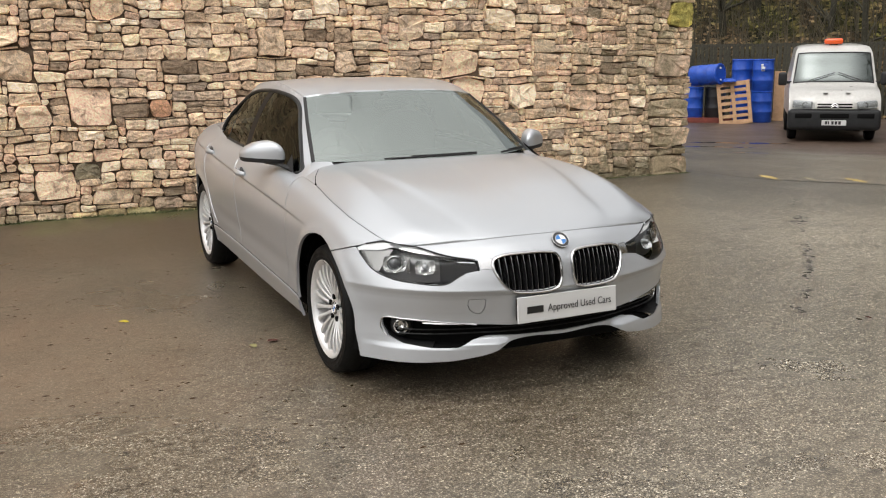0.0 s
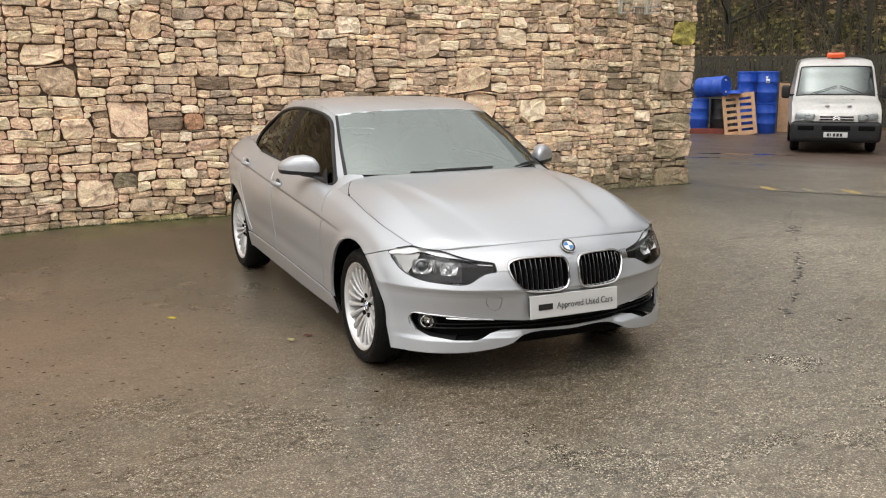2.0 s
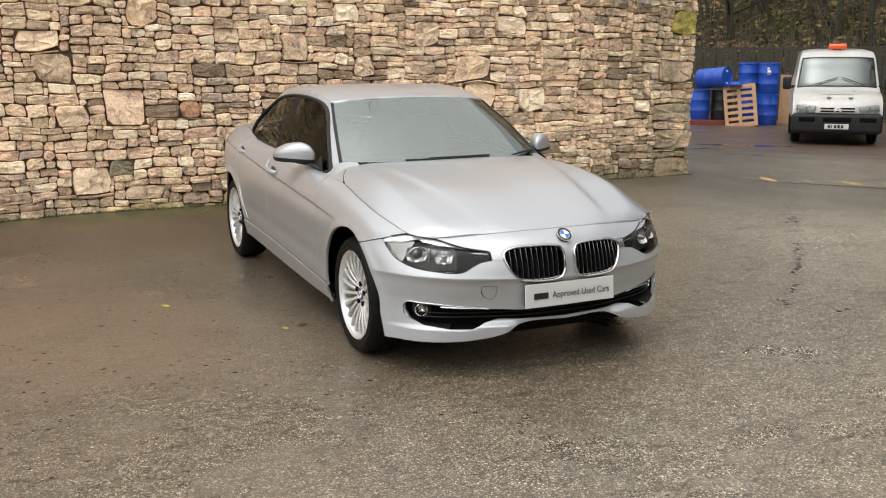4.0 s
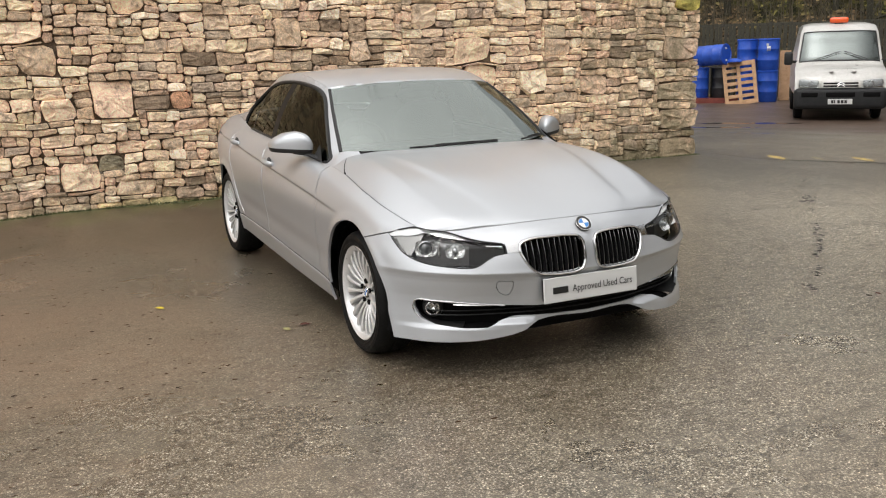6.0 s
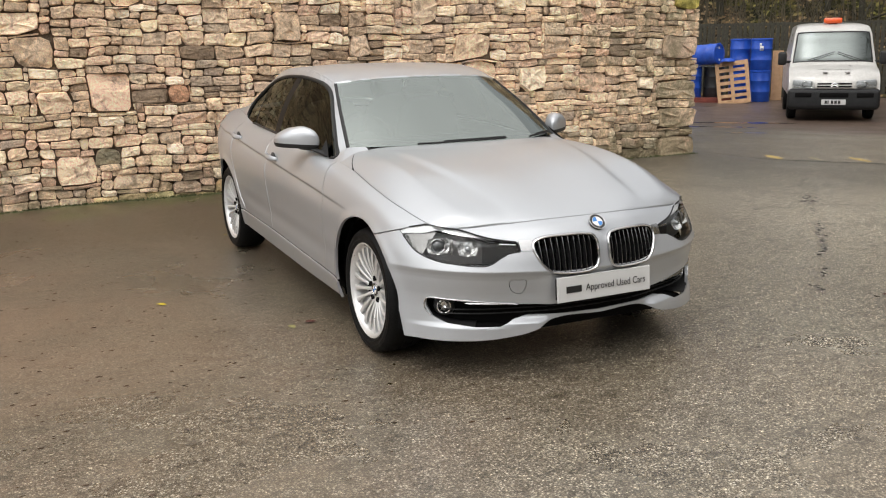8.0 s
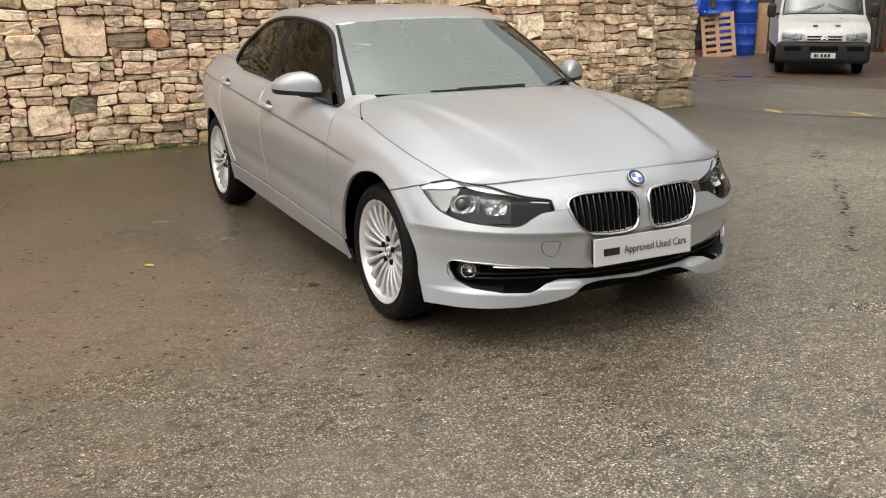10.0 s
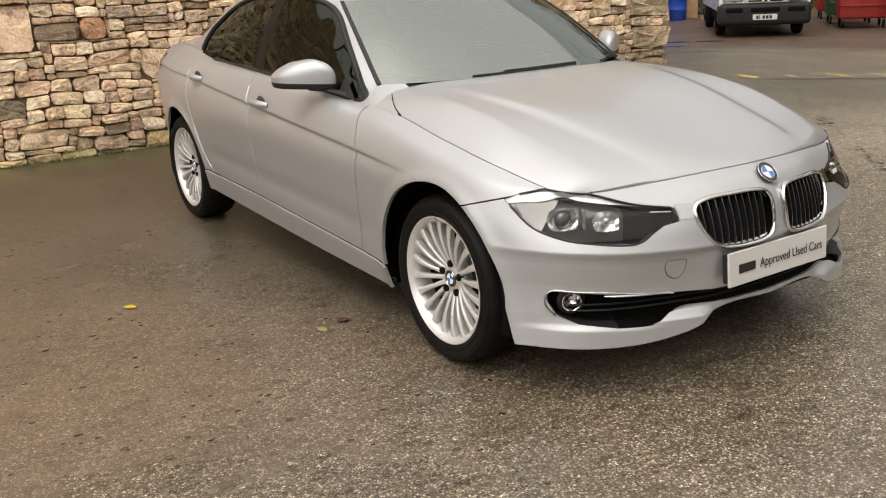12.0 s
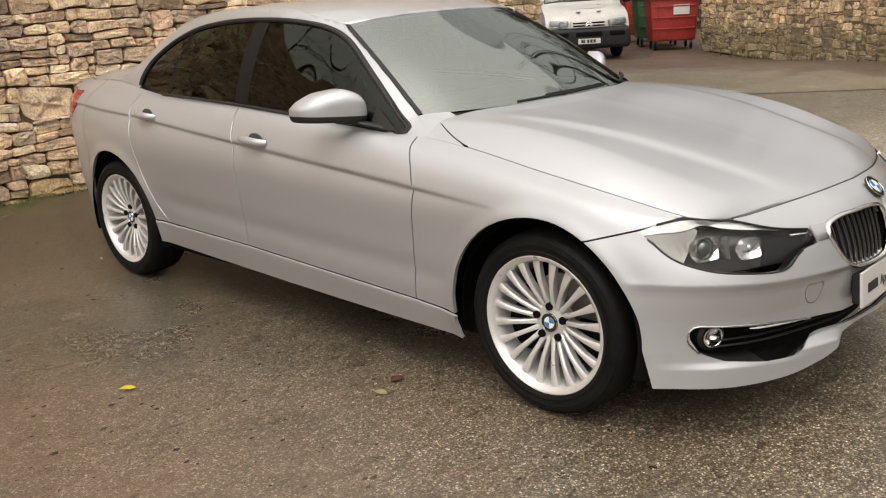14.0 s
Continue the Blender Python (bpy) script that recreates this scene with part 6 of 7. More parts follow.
def pallet():
    t = thing("pallet", (0, 0, 0), "bare wooden pallet leaning upright against drums", "pallet")
    plank = lambda sx, sz, x, z, y: part("plank", block((sx, 0.02, sz), (x, y, z), 0.003, 1), PALLET_WOOD, t)
    for z in np.linspace(0.05, 1.15, 7):
        plank(0.9, 0.095 if z not in (0.05, 1.15) else 0.13, 0, z, 0.022)
    for x in (-0.40, -0.02, 0.40):
        plank(0.10 if x else 0.13, 1.2, x, 0.60, 0.0)
        for z in (0.07, 0.6, 1.13):
            part("block", block((0.10, 0.08, 0.12), (x, 0.073, z), 0.004, 1), PALLET_WOOD, t)
        plank(0.10, 1.2, x, 0.60, 0.124)
    t.matrix_world = pose(16.6, 15.75, FAR, -12, -7, EYE_TURN + 3)


pallet()
lid = thing("plastic_cap", (16.53, 16.04, FAR + 1.17), "blue plastic cap lying on top of the pallet", "cap")
part("lid_body", lathe([(0.0, 0.10), (0.08, 0.10), (0.16, 0.06), (0.2, 0.02), (0.2, 0.0), (0.0, 0.0)], 24), BLUE_PLASTIC, lid)
for i, (x, y, w, h, tilt, mat) in enumerate([(18.46, 16.03, 0.30, 1.45, -8, PALLET_WOOD), (18.48, 15.31, 0.10, 0.9, -20, PALLET_WOOD), (18.27, 15.20, 0.5, 0.10, 0, PALLET_WOOD)]):
    board = thing("timber_board", (x, y, FAR), "sawn timber board leaning in the yard", "board", "loose timber", EYE_TURN)
    part("board_body", block((w, 0.03, h), (0, 0, h / 2), 0.004, 1, (tilt, 0, 6 if i == 1 else 0)), mat, board)
for i, (x, y, z) in enumerate([(18.37, 15.10, 0.0), (18.43, 15.10, 0.2), (18.37, 15.05, 0.4)]):
    tyre = tagged(link_mesh("loose_tyre", lathe([(0.19, 0.03), (0.2, 0.0), (0.29, 0.0), (0.315, 0.03), (0.32, 0.10), (0.315, 0.17), (0.29, 0.2), (0.2, 0.2), (0.19, 0.17), (0.19, 0.03)], 36), RUBBER), "old black tyre lying in a stack", "tyre", "stacked tyres")
    tyre.matrix_world = pose(x, y, FAR + z)


# fence
def fence():
    t = tagged(new("fence"), "dark weathered vertical board fence with a top rail", "fence")
    a, b = Vector((15.2, 21.6)), Vector((22.6, 14.2))
    n = int((b - a).length / 0.135)
    d = (b - a).normalized()
    turn = math.degrees(math.atan2(d.y, d.x))
    t.matrix_world = pose(a.x, a.y, FAR, 0, 0, turn)
    r = random.Random(3)
    shared = [None] * 4
    for i in range(n):
        k = i % 4
        if shared[k] is None:
            bm = block((0.10, 0.022, 2.20 + 0.015 * k), (0, 0, 1.14 + 0.0075 * k), 0.004, 1)
            ob = part("board", bm, OLD_WOOD, t)
            shared[k] = ob.data
        else:
            ob = new("board", shared[k])
            ob.parent = t
        ob.matrix_local = pose(i * 0.135, r.uniform(-0.008, 0.008), 0, 0, r.uniform(-0.6, 0.6), 0)
    length = (b - a).length
    for z in (0.35, 1.25, 2.23):
        part("rail", block((length, 0.06, 0.08), (length / 2, 0.045, z), 0.006, 1), OLD_WOOD, t)


fence()


# bins
def bin_container(place, mat, label, turn, sign=True):
    t = thing("waste_bin", place, label, "bin", "wheeled waste bins", turn)
    bm = block((1.30, 1.0, 0.98), (0, 0.5, 0.70), 0.0)
    for v in bm.verts:
        if v.co.z < 0.5:
            v.co.x *= 0.90
            v.co.y = 0.5 + (v.co.y - 0.5) * 0.86
    bmesh.ops.bevel(bm, geom=list(bm.edges), offset=0.05, segments=3, profile=0.5, affect="EDGES")
    part("body", bm, mat, t)
    lidm = block((1.36, 1.06, 0.10), (0, 0.5, 1.24), 0.0)
    for v in lidm.verts:
        if v.co.z > 1.25 and v.co.y < 0.5:
            v.co.y += 0.18
    bmesh.ops.bevel(lidm, geom=list(lidm.edges), offset=0.03, segments=2, profile=0.5, affect="EDGES")
    part("lid", lidm, mat, t)
    part("rim", block((1.38, 1.08, 0.06), (0, 0.5, 1.17), 0.02, 2), mat, t)
    for x in (-0.48, 0.48):
        for y in (0.16, 0.84):
            part("castor", lathe([(0.02, -0.025), (0.085, -0.022), (0.095, 0.0), (0.085, 0.022), (0.02, 0.025)], 20, "x", (x, y, 0.097)), RUBBER, t)
            part("castor_fork", block((0.07, 0.06, 0.12), (x, y, 0.18), 0.01, 1), STEEL, t)
    for z in (0.5, 0.75, 1.0):
        part("rib", block((1.1, 0.02, 0.03), (0, 0.02 - (z - 0.5) * 0.05, z), 0.006, 1), mat, t)
    if sign:
        part("paper_notice", block((0.42, 0.006, 0.22), (0.18, -0.004, 0.92), 0, 1), WHITEPLATE, t, "white notice with no readable writing")
    t.matrix_world = t.matrix_world @ Matrix.Diagonal((0.88, 1.0, 1.02, 1))
    return t


bin_container((16.72, 9.53, FAR), RED_BIN, "faded red wheeled waste bin with a white notice", EYE_TURN - 6)
bin_container((17.78, 10.55, FAR), GREEN_BIN, "green wheeled waste bin beside a red one", EYE_TURN - 6, False)
bin_container((19.2, 11.8, FAR), RED_BIN, "red wheeled waste bin behind the green one", EYE_TURN - 6, False)


# van
def make_van():
    t = thing("van", (13.98, 10.07, FAR), "white panel van with grey bumper and orange roof beacon", "van", turn=EYE_TURN)
    # side profile from the bumper up over bonnet, screen and roof
    prof = along([(0.02, 0, 0.62), (0.05, 0, 0.80), (0.16, 0, 1.00), (0.42, 0, 1.13), (0.86, 0, 1.26), (1.12, 0, 1.62), (1.36, 0, 1.98), (1.62, 0, 2.10), (2.1, 0, 2.14), (4.6, 0, 2.14)], 46)
    rows = []
    for y, _, z in prof:
        half = float(np.interp(z, [0.6, 1.0, 1.26, 1.98, 2.14], [0.94, 0.965, 0.96, 0.86, 0.80]))
        row = []
        for a in np.linspace(-1, 1, 21):
            row.append((half * math.copysign(abs(a) ** 0.85, a), y + 0.10 * abs(a) ** 4 * (y < 1.5), z - 0.05 * abs(a) ** 5))
        rows.append(row)
    skin_bm = grid(np.array(rows))
    for s in (-1, 1):
        pts = [rows[i][-1 if s > 0 else 0] for i in range(len(rows))]
        low = [(s * 0.97, y, 0.55) for _, y, _ in pts]
        side = grid(np.array([low, [(s * 0.98, p[1], min(p[2], 1.15)) for p in pts], pts]), flip=s < 0)
        skin_bm = merge(skin_bm, side)
    back = grid(np.array([[(-0.97, 4.6, 0.55), (0.97, 4.6, 0.55)], [(-0.74, 4.6, 2.1), (0.74, 4.6, 2.1)]]))
    skin_bm = merge(skin_bm, back)
    bmesh.ops.remove_doubles(skin_bm, verts=skin_bm.verts, dist=1e-3)
    bmesh.ops.recalc_face_normals(skin_bm, faces=skin_bm.faces)
    part("body", skin_bm, WHITE_PAINT, t)
    scr = []
    for y, z in zip(np.linspace(0.905, 1.335, 12), np.linspace(1.30, 1.945, 12)):
        half = float(np.interp(z, [1.28, 1.98], [0.885, 0.79]))
        y2 = float(np.interp(z, prof[:, 2], prof[:, 0]))
        scr.append([(half * a, y2 - 0.012 + 0.10 * abs(half * a / 0.95) ** 4, z - 0.05 * abs(half * a / 0.95) ** 5) for a in np.linspace(-1, 1, 21)])
    scr = np.array(scr)
    pane = part("windscreen", grid(scr), VANGLASS, t, "van windscreen reflecting bare branches")
    edge = [tuple(p) for p in scr[0]] + [tuple(r[-1]) for r in scr[1:]] + [tuple(p) for p in scr[-1][::-1]] + [tuple(r[0]) for r in scr[::-1][1:-1]]
    part("screen_seal", tube(edge, 0.016, 6, True), BLACK, pane)
    for x0, x1 in ((-0.55, 0.02), (0.1, 0.62)):
        part("wiper", tube([(x, float(np.interp(1.33 + 0.05 * i, prof[:, 2], prof[:, 0])) - 0.05, 1.32 + 0.06 * i) for i, x in enumerate(np.linspace(x0, x1, 4)[::-1] if x0 > 0 else np.linspace(x0, x1, 4))], 0.010, 6), BLACK, t)
    part("bumper", block((1.98, 0.62, 0.46), (0, 0.24, 0.49), 0.10, 4), GREY_BUMPER, t, "dark grey plastic bumper")
    for x, w in ((-0.66, 0.36), (0, 0.62), (0.66, 0.36)):
        part("bumper_vent", block((w, 0.03, 0.10), (x, -0.068, 0.58), 0.02, 2), DARK, t)
    grille = part("grille", block((0.86, 0.05, 0.17), (0, 0.0, 0.80), 0.03, 2, (-14, 0, 0)), WHITE_PAINT, t)
    for z in (0.765, 0.825):
        part("grille_opening", block((0.74, 0.02, 0.034), (0, -0.028 + (z - 0.8) * 0.25, z), 0.008, 1, (-14, 0, 0)), DARK, grille)
    for k in (0, 1):
        for s in (-1, 1):
            part("chevron", block((0.10, 0.014, 0.022), (s * 0.038, -0.045, 0.78 + 0.045 * k), 0.004, 1, (-14, s * 32, 0)), CHROME, grille)
    for s in (-1, 1):
        lampm = block((0.44, 0.12, 0.165), (s * 0.685, 0.080, 0.820), 0.04, 3, (-12, s * -4, s * 12))
        unit = part("headlight", lampm, VANLAMP, t, "clear rectangular headlight")
        part("lamp_lens", block((0.42, 0.02, 0.145), (s * 0.683, 0.010, 0.823), 0.008, 1, (-12, s * -4, s * 12)), LENS, unit)
        part("lamp_bowl", lathe([(0.0, 0.02), (0.04, 0.012), (0.055, -0.004), (0.06, 0.0)], 20, "y", (s * 0.64, 0.002, 0.82)), DARKCHROME, unit)
        arm = part("mirror", block((0.20, 0.12, 0.30), (s * 1.13, 1.02, 1.36), 0.05, 3), BLACK, t, "black van door mirror")
        part("mirror_arm", block((0.16, 0.05, 0.06), (s * 1.0, 1.05, 1.28), 0.01, 1), BLACK, arm)
        for y in (0.93, 3.75):
            tyre = lathe([(0.2, -0.09), (0.30, -0.1), (0.325, -0.07), (0.33, 0.0), (0.325, 0.07), (0.30, 0.1), (0.2, 0.09)], 32, "x", (s * 0.86, y, 0.33))
            w = part("wheel", tyre, RUBBER, t, "black van tyre on a steel wheel")
            part("wheel_disc", lathe([(0.0, 0.03), (0.12, 0.03), (0.19, 0.05), (0.2, 0.08)], 24, "x", (s * 0.86, y, 0.33)), STEEL, w)
        win = np.array([[(s * (0.965 - 0.0), y, 1.22), (s * 0.83, y + 0.0, 1.85)] for y in np.linspace(1.30, 2.05, 5)])
        part("side_window", grid(win, flip=s > 0), TINTED, t)
    beacon = part("beacon_bar", block((0.42, 0.20, 0.13), (0, 1.75, 2.20), 0.04, 3), ORANGE, t, "orange roof beacon")
    part("beacon_foot", block((0.2, 0.12, 0.06), (0, 1.75, 2.14), 0.01, 1), BLACK, beacon)
    np_ = part("number_plate", block((0.52, 0.015, 0.115), (0, -0.082, 0.43), 0.004, 1), WHITEPLATE, t, "white number plate with plain dark bars")
    for x, w in ((-0.165, 0.05), (-0.115, 0.025), (-0.03, 0.05), (0.045, 0.055), (0.12, 0.055)):
        part("plate_bar", block((w, 0.004, 0.07), (x, -0.091, 0.43)), INK, np_, "plain dark bar")
    for i, x in enumerate(np.linspace(-0.34, 0.40, 15)):
        part("writing_bar", block((0.036, 0.004, 0.034), (x, 0.395 - 0.0, 1.135), 0, 1, (-66, 0, 0)), FADED, t, "faded plain bar of writing")
    for x in (-0.2, 0.28):
        part("bonnet_badge", lathe([(0.0, 0.01), (0.05, 0.01), (0.055, 0.0)], 20, "z", (x, 0.22, 1.06)), STEEL, t)
    part("underbody", block((1.7, 4.2, 0.2), (0, 2.4, 0.42), 0.02, 1), DARK, t)
    t.matrix_world = t.matrix_world @ Matrix.Diagonal((0.94, 0.97, 0.985, 1))


VANLAMP = material("dull_lamp_reflector", (0.30, 0.31, 0.31), 0.3, 0.5)
bsdf(GREY_BUMPER).inputs["Specular IOR Level"].default_value = 0.2
VANGLASS = glass("van_screen_glass", (0.16, 0.18, 0.17), 1.9, (0.80, 0.88, 0.86))
FADED = material("faded_grey_lettering", (0.42, 0.42, 0.40), 0.6)
make_van()

# ---- wooded bank behind the fence ----
def leaf_litter():
    m = material("leaf_litter_bank", (0.05, 0.04, 0.02), 0.95, 0, 0, 0.2)
    v = coords(m)
    cell = node(m, "ShaderNodeTexVoronoi", Scale=7.0)
    link(m, v, cell.inputs["Vector"])
    sep = node(m, "ShaderNodeSeparateColor")
    link(m, cell.outputs["Color"], sep.inputs[0])
    leaves = ramp(m, sep.outputs[0], [(0.0, (0.008, 0.007, 0.004)), (0.45, (0.048, 0.036, 0.018)), (0.8, (0.130, 0.084, 0.043)), (0.96, (0.26, 0.18, 0.10))])
    green = mix(m, 1.0, leaves, (0.75, 1.0, 0.5), "MULTIPLY")
    tone = mix(m, ramp(m, noise_tex(m, 0.35, 5, 0.65, v, 0.5), [(0.45, (0, 0, 0)), (0.6, (1, 1, 1))]), leaves, green)
    tone = mix(m, 1.0, tone, ramp(m, noise_tex(m, 1.1, 6, 0.7, v, 0.6), [(0.35, (0.35, 0.35, 0.35)), (0.65, (1.25, 1.25, 1.25))]), "MULTIPLY")
    link(m, tone, bsdf(m).inputs["Base Color"])
    bump(m, sep.outputs[1], 0.8, 0.08)
    return m


LITTER = leaf_litter()
BARK = worn("dark_bark", (0.012, 0.011, 0.006), (0.046, 0.041, 0.024), 5, (0.85, 0.95), 0, 0.6)


def bank():
    """A rising bank of earth and dead leaves, bent round the far end of the yard."""
    rows = []
    r = np.linspace(0, 1, 30)
    for u in np.linspace(0, 1, 70).tolist():
        a = radians(-6 + 105 * u)
        row = []
        for q in r:
            d = 27 + 24 * q
            x, y = 1.2 + d * math.cos(a) * 0.98, -2.0 + d * math.sin(a) * 0.98
            z = 13.5 * q**0.9 + 0.5 * noise.noise(Vector((x * 0.35, y * 0.35, 0))) * q * 3 - 0.35
            row.append((x, y, z))
        rows.append(row)
    bm = grid(np.array(rows), flip=True)
    bm.normal_update()
    if sum(f.normal.z for f in bm.faces) < 0:
        bmesh.ops.reverse_faces(bm, faces=bm.faces)
    return bm


tagged(link_mesh("bank", bank(), LITTER), "steep bank covered in brown dead leaves", "bank", kind="structure")


def bare_tree(x, y, z, height, seed, lean=0.0, twigs=True):
    """A leafless tree: tapered trunk, forking limbs and thin twigs."""
    r = random.Random(seed)
    t = thing("bare_tree", (x, y, z), "tall leafless tree with dark greenish bark", "tree", "bare trees")
    trunk = [Vector((lean * u * height * 0.3 + 0.15 * math.sin(3 * u + seed), 0.1 * math.sin(4 * u), u * height - 0.5)) for u in np.linspace(0, 1, 10).tolist()]
    rad = [0.115 * (1 - 0.82 * u) * height / 9 for u in np.linspace(0, 1, 10).tolist()]
    part("trunk", tube(trunk, rad, 8), BARK, t)
    crown = None
    for i in range(20):
        k = r.randint(1, 8)
        p = trunk[k].copy()
        ang, up = r.uniform(0, 6.28), r.uniform(0.25, 0.9)
        d = Vector((math.cos(ang), math.sin(ang), up)).normalized()
        length = height * r.uniform(0.18, 0.42) * (1.1 - k / 12)
        pts = []
        for u in np.linspace(0, 1, 7).tolist():
            pts.append(p + d * length * u + Vector((r.uniform(-1, 1), r.uniform(-1, 1), r.uniform(-0.6, 1.0))) * 0.06 * length * u)
        limb = tube(pts, [rad[k] * 0.42 * (1 - 0.85 * u) + 0.005 for u in np.linspace(0, 1, 7).tolist()], 5)
        crown = limb if crown is None else merge(crown, limb)
        if twigs:
            for _ in range(6):
                q = r.randint(2, 6)
                e = (d + Vector((r.uniform(-1, 1), r.uniform(-1, 1), r.uniform(-0.4, 0.8)))).normalized()
                tl = length * r.uniform(0.25, 0.5)
                tp = [pts[q] + e * tl * u + Vector((0, 0, -0.08 * tl * u * u)) for u in np.linspace(0, 1, 4).tolist()]
                crown = merge(crown, tube(tp, [0.016, 0.011, 0.007, 0.004], 4))
    part("crown", crown, BARK, t)


def bank_height(x, y):
    d = math.hypot((x - 1.2) / 0.98, (y + 2.0) / 0.98)
    q = max(0.0, (d - 27) / 24)
    return 13.5 * q**0.9 - 0.45


spots = random.Random(8)
for i in range(76):
    deg, d = (spots.uniform(24, 52) if i < 60 else spots.uniform(8, 88)), spots.uniform(29.5, 46)
    x, y = 1.2 + d * 0.98 * math.cos(radians(deg)), -2.0 + d * 0.98 * math.sin(radians(deg))
    bare_tree(x, y, bank_height(x, y), spots.uniform(6, 13), 60 + i, spots.uniform(-0.8, 0.8))
for i, (x, y, h) in enumerate([(17.5, 3.5, 17), (15.5, -1.0, 15), (19.5, 7.0, 18), (16.0, -6.0, 16), (15.2, 4.6, 15), (17.4, 6.6, 14)]):
    bare_tree(x, y, 0.0, h, 90 + i, 0.2)

# thin saplings, brambles and dead stems over the bank
r = random.Random(77)
verts, faces = [], []
for i in range(5200):
    deg, dist = r.uniform(8, 62), 27.3 + 20 * r.random() ** 1.3
    x, y = 1.2 + dist * 0.98 * math.cos(radians(deg)), -2.0 + dist * 0.98 * math.sin(radians(deg))
    z = bank_height(x, y)
    h, w = r.uniform(0.5, 4.2) * (0.4 + 0.6 * r.random()), r.uniform(0.008, 0.026)
    ang, lean = r.uniform(0, 6.28), r.gauss(0, 0.55)
    dx, dy = math.cos(ang) * lean * h, math.sin(ang) * lean * h
    k = len(verts)
    for u in (0.0, 0.35, 0.7, 1.0):
        bx, by, bz, q = x + dx * u * u + r.uniform(-0.05, 0.05) * h * u, y + dy * u * u, z + h * u * (1 - 0.25 * abs(lean) * u), w * (1 - 0.75 * u)
        verts += [(bx + q, by - q * 0.5, bz), (bx - q, by - q * 0.5, bz), (bx, by + q, bz)]
    for a in (0, 3, 6):
        faces += [(k + a + c, k + a + (c + 1) % 3, k + a + 3 + (c + 1) % 3, k + a + 3 + c) for c in range(3)]
me = bpy.data.meshes.new("undergrowth")
me.from_pydata(verts, [], faces)
me.materials.append(worn("dead_stems", (0.018, 0.016, 0.009), (0.110, 0.088, 0.052), 0.9, (0.85, 0.95), 0, 0.2, 0, 3))
tagged(new("undergrowth", me), "leafless saplings and brambles on the bank", "undergrowth", kind="stuff")

# ---- low stone wall along the right of the yard ----
side_a, side_b = Vector((16.55, 8.80)), Vector((10.0, 0.75))
d = (side_b - side_a).normalized()
side_len = (side_b - side_a).length
low_wall = tagged(link_mesh("wall_east", block((side_len, 0.5, 1.7), (side_len / 2, 0.30, 0.85)), MORTAR, smooth=False), "low grey-brown stone retaining wall with weeds", "wall", kind="structure")
low_wall.matrix_world = pose(side_a.x, side_a.y, -0.24, 0, 0, math.degrees(math.atan2(d.y, d.x)))
low_laid = lay_stones(0, side_len, 1.7, [], 23, 0.028)


joined_stones("stones", low_laid, GREY_STONES, low_wall, "rubble stones of the low wall", 0.04, 31)

# weeds at the foot of the low wall
WEED = worn("dry_weeds", (0.045, 0.040, 0.018), (0.13, 0.10, 0.05), 8, (0.7, 0.9))
r = random.Random(4)
verts, faces = [], []
for i in range(70):
    u = min(max(r.choice((0.6, 1.3, 2.4, 3.1, 4.6, 5.2, 6.6, 7.9, 8.8)) + r.gauss(0, 0.35), 0), side_len)
    q = side_a + d * u + Vector((d.y, -d.x)) * (r.random() ** 2 * 0.35 - 0.05) * (-1 if (Vector((d.y, -d.x)).dot(Vector((-1, -1)))) < 0 else 1)
    h, w, a, g = r.uniform(0.03, 0.20), r.uniform(0.006, 0.016), r.uniform(0, 6.28), ground_height(q.x, q.y)
    c, s = math.cos(a), math.sin(a)
    lean = r.uniform(0.1, 0.5) * h
    k = len(verts)
    verts += [(q.x - w * s, q.y + w * c, g), (q.x + w * s, q.y - w * c, g), (q.x + lean * c * 0.5 + w * s, q.y + lean * s * 0.5 - w * c, g + h * 0.65), (q.x + lean * c * 0.5 - w * s, q.y + lean * s * 0.5 + w * c, g + h * 0.65), (q.x + lean * c, q.y + lean * s, g + h * 0.9)]
    faces += [(k, k + 1, k + 2, k + 3), (k + 3, k + 2, k + 4)]
me = bpy.data.meshes.new("weeds")
me.from_pydata(verts, [], faces)
me.materials.append(WEED)
tagged(new("weeds", me), "dry grass and weeds at the wall's foot", "weeds", kind="stuff")


def north_bank():
    """Earth rising behind the stone wall."""
    rows = []
    for x in np.linspace(-24, 3.5, 40).tolist():
        rows.append([(x, y, 0.6 + 7.5 * u**0.8 + 0.5 * noise.noise(Vector((x * 0.4, y * 0.4, 3))) * u) for u in np.linspace(0, 1, 16).tolist() for y in [5.8 + 11 * u]])
    bm = grid(np.array(rows))
    bm.normal_update()
    if sum(f.normal.z for f in bm.faces) < 0:
        bmesh.ops.reverse_faces(bm, faces=bm.faces)
    return bm


tagged(link_mesh("bank", north_bank(), LITTER), "earth bank with dead leaves behind the stone wall", "bank", kind="structure")

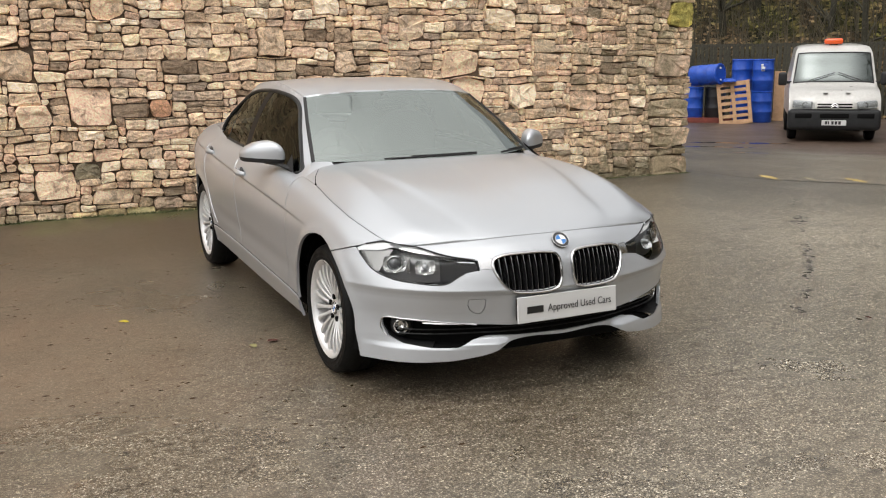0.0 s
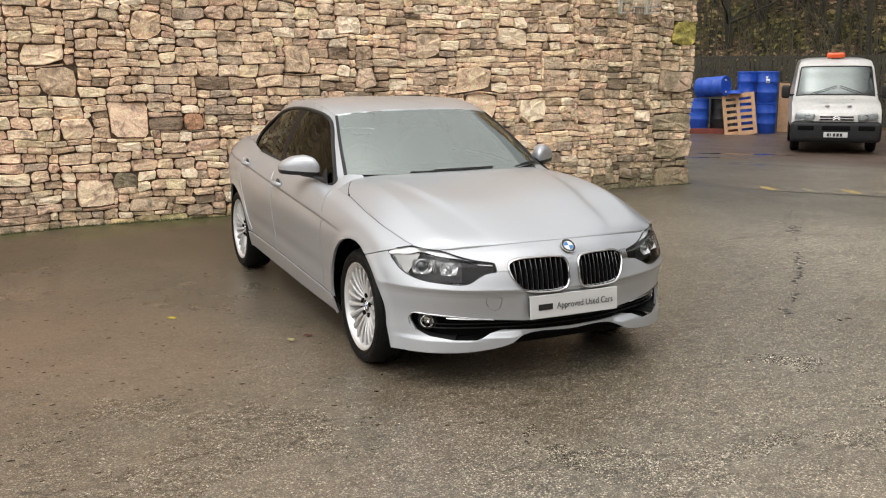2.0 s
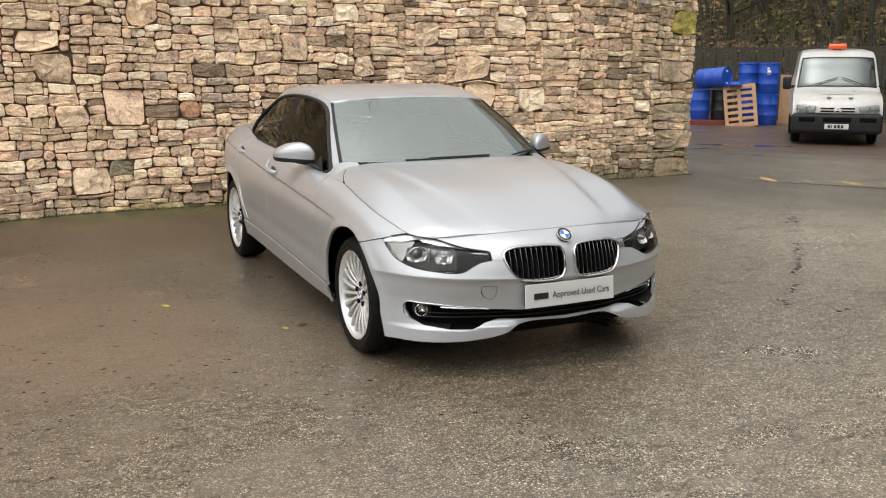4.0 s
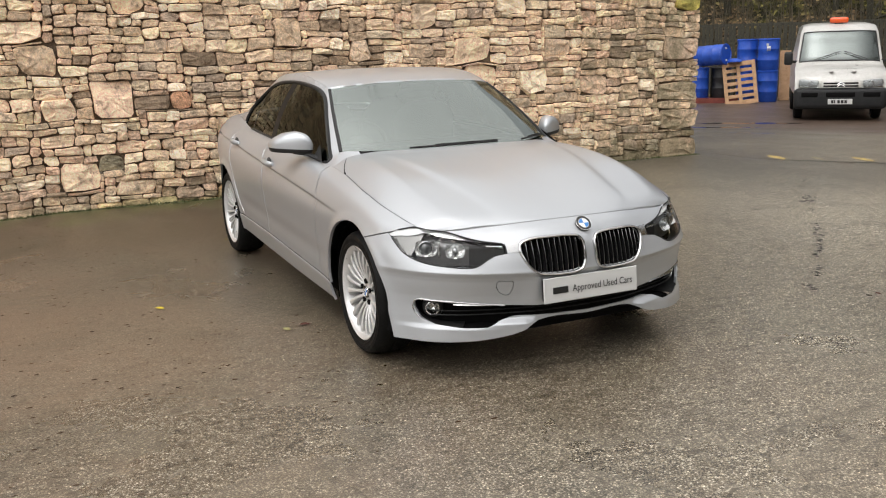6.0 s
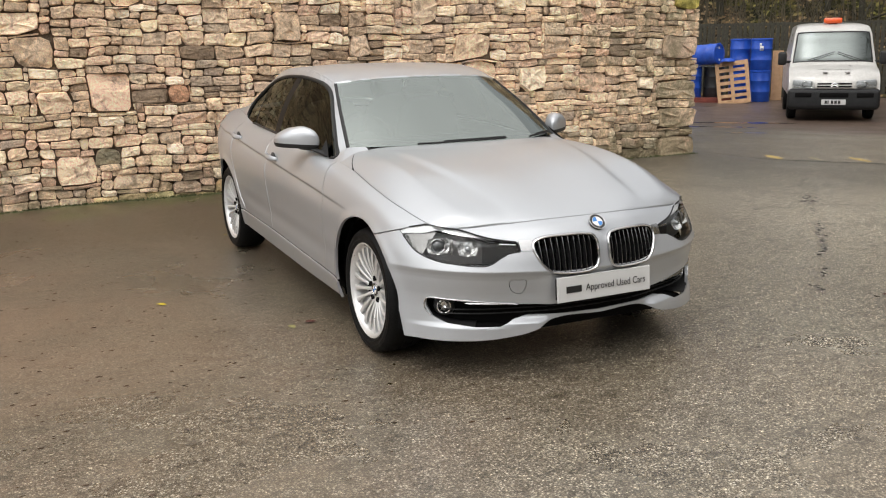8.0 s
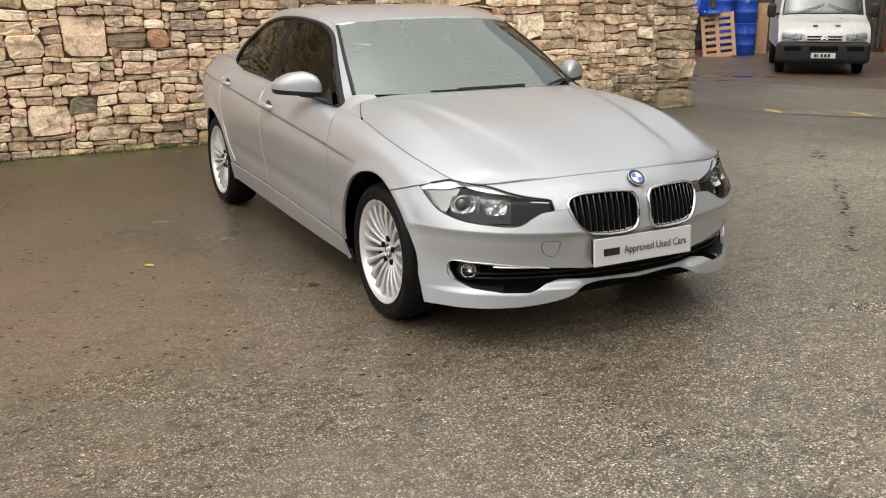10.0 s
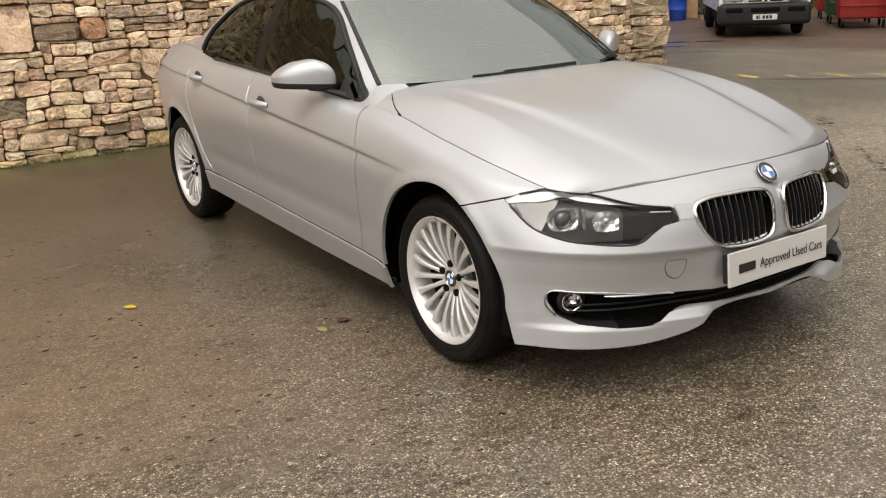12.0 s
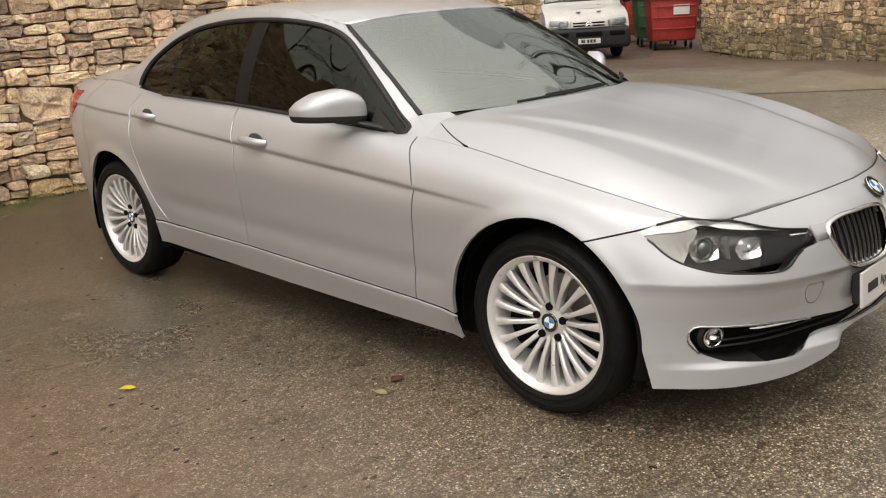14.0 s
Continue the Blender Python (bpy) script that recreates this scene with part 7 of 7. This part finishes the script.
def unseen_bank():
    """Unseen earth added above the low wall to darken reflections, rising away from the yard."""
    foot = along([(17.3, 8.6, 0), (13.4, 4.2, 0), (10.3, 0.4, 0), (10.4, -5.0, 0), (10.6, -13.0, 0)], 40)
    out = along([(0.80, -0.60, 0), (0.75, -0.66, 0), (0.85, -0.52, 0), (1.0, -0.1, 0), (1.0, 0, 0)], 40)
    rows = []
    for p, q in zip(foot, out):
        rows.append([(*(p + q * 13.0 * u)[:2], 1.35 + 9.5 * u**0.85 + 0.5 * noise.noise(Vector((p[0] + 4 * u, p[1] * 0.5, 5))) * u) for u in np.linspace(0, 1, 16).tolist()])
    bm = grid(np.array(rows))
    bm.normal_update()
    if sum(f.normal.z for f in bm.faces) < 0:
        bmesh.ops.reverse_faces(bm, faces=bm.faces)
    return bm


tagged(link_mesh("unseen_bank_east", unseen_bank(), LITTER), "unseen earth bank with dead leaves above the low wall, added to darken reflections", "bank", kind="structure")

# ---- unseen plain walls, added to block low sky light, and bare trees close the yard behind the walk ----
RENDERED = worn("grey_rendered_wall", (0.10, 0.095, 0.085), (0.19, 0.18, 0.16), 0.8, (0.85, 0.95), 0, 0.3)
for name, size, at in (("unseen_wall_south", (34, 0.4, 8.0), (-2, -15.2, 4.0)), ("unseen_wall_west", (0.4, 21, 1.8), (-15.2, -4.8, 0.9))):
    tagged(link_mesh(name, block(size, at), RENDERED, smooth=False), "unseen plain grey rendered wall, added to block low sky light", "wall", kind="structure")
for i, (x, y, h) in enumerate([(-6.0, -12.5, 15), (-1.5, -13.5, 13), (3.5, -12.0, 14), (-10.5, 8.0, 12), (-7.6, 9.5, 13), (-5.2, 8.2, 11), (-3.0, 10.0, 13), (-0.4, 8.6, 12), (2.6, 9.6, 13)]):
    bare_tree(x, y, 0.0, h, 120 + i, 0.15)


# ---- the wall's stones ----
joined_stones("stones", rest, STONES, wall, "rubble stones of the wall", WALL_Y, 41)
form = random.Random(17)
for s in near:
    a, b, lo, hi = s
    v, f = stone_form(s, form, WALL_Y)
    me = bpy.data.meshes.new("stone")
    me.from_pydata(v, [], f)
    me.polygons.foreach_set("use_smooth", [i % 4 == 0 for i in range(len(me.polygons))])
    me.materials.append(RED_STONE if abs(a + 0.94) < 0.03 and abs(lo - 1.02) < 0.03 else DARK_STONE if abs(a + 1.64) < 0.03 and abs(lo - 0.48) < 0.03 else FOOT_STONE if lo < 0.10 else STONE)
    new("stone", me).parent = wall

v, f = stone_form((5.12, X1, 1.90, 2.18), form, WALL_Y)
me = bpy.data.meshes.new("stone")
me.from_pydata(v, [], f)
me.materials.append(GREEN_STONE)
mossy = new("stone", me)
mossy.parent = wall
tagged(mossy, "stone grown over with green moss")
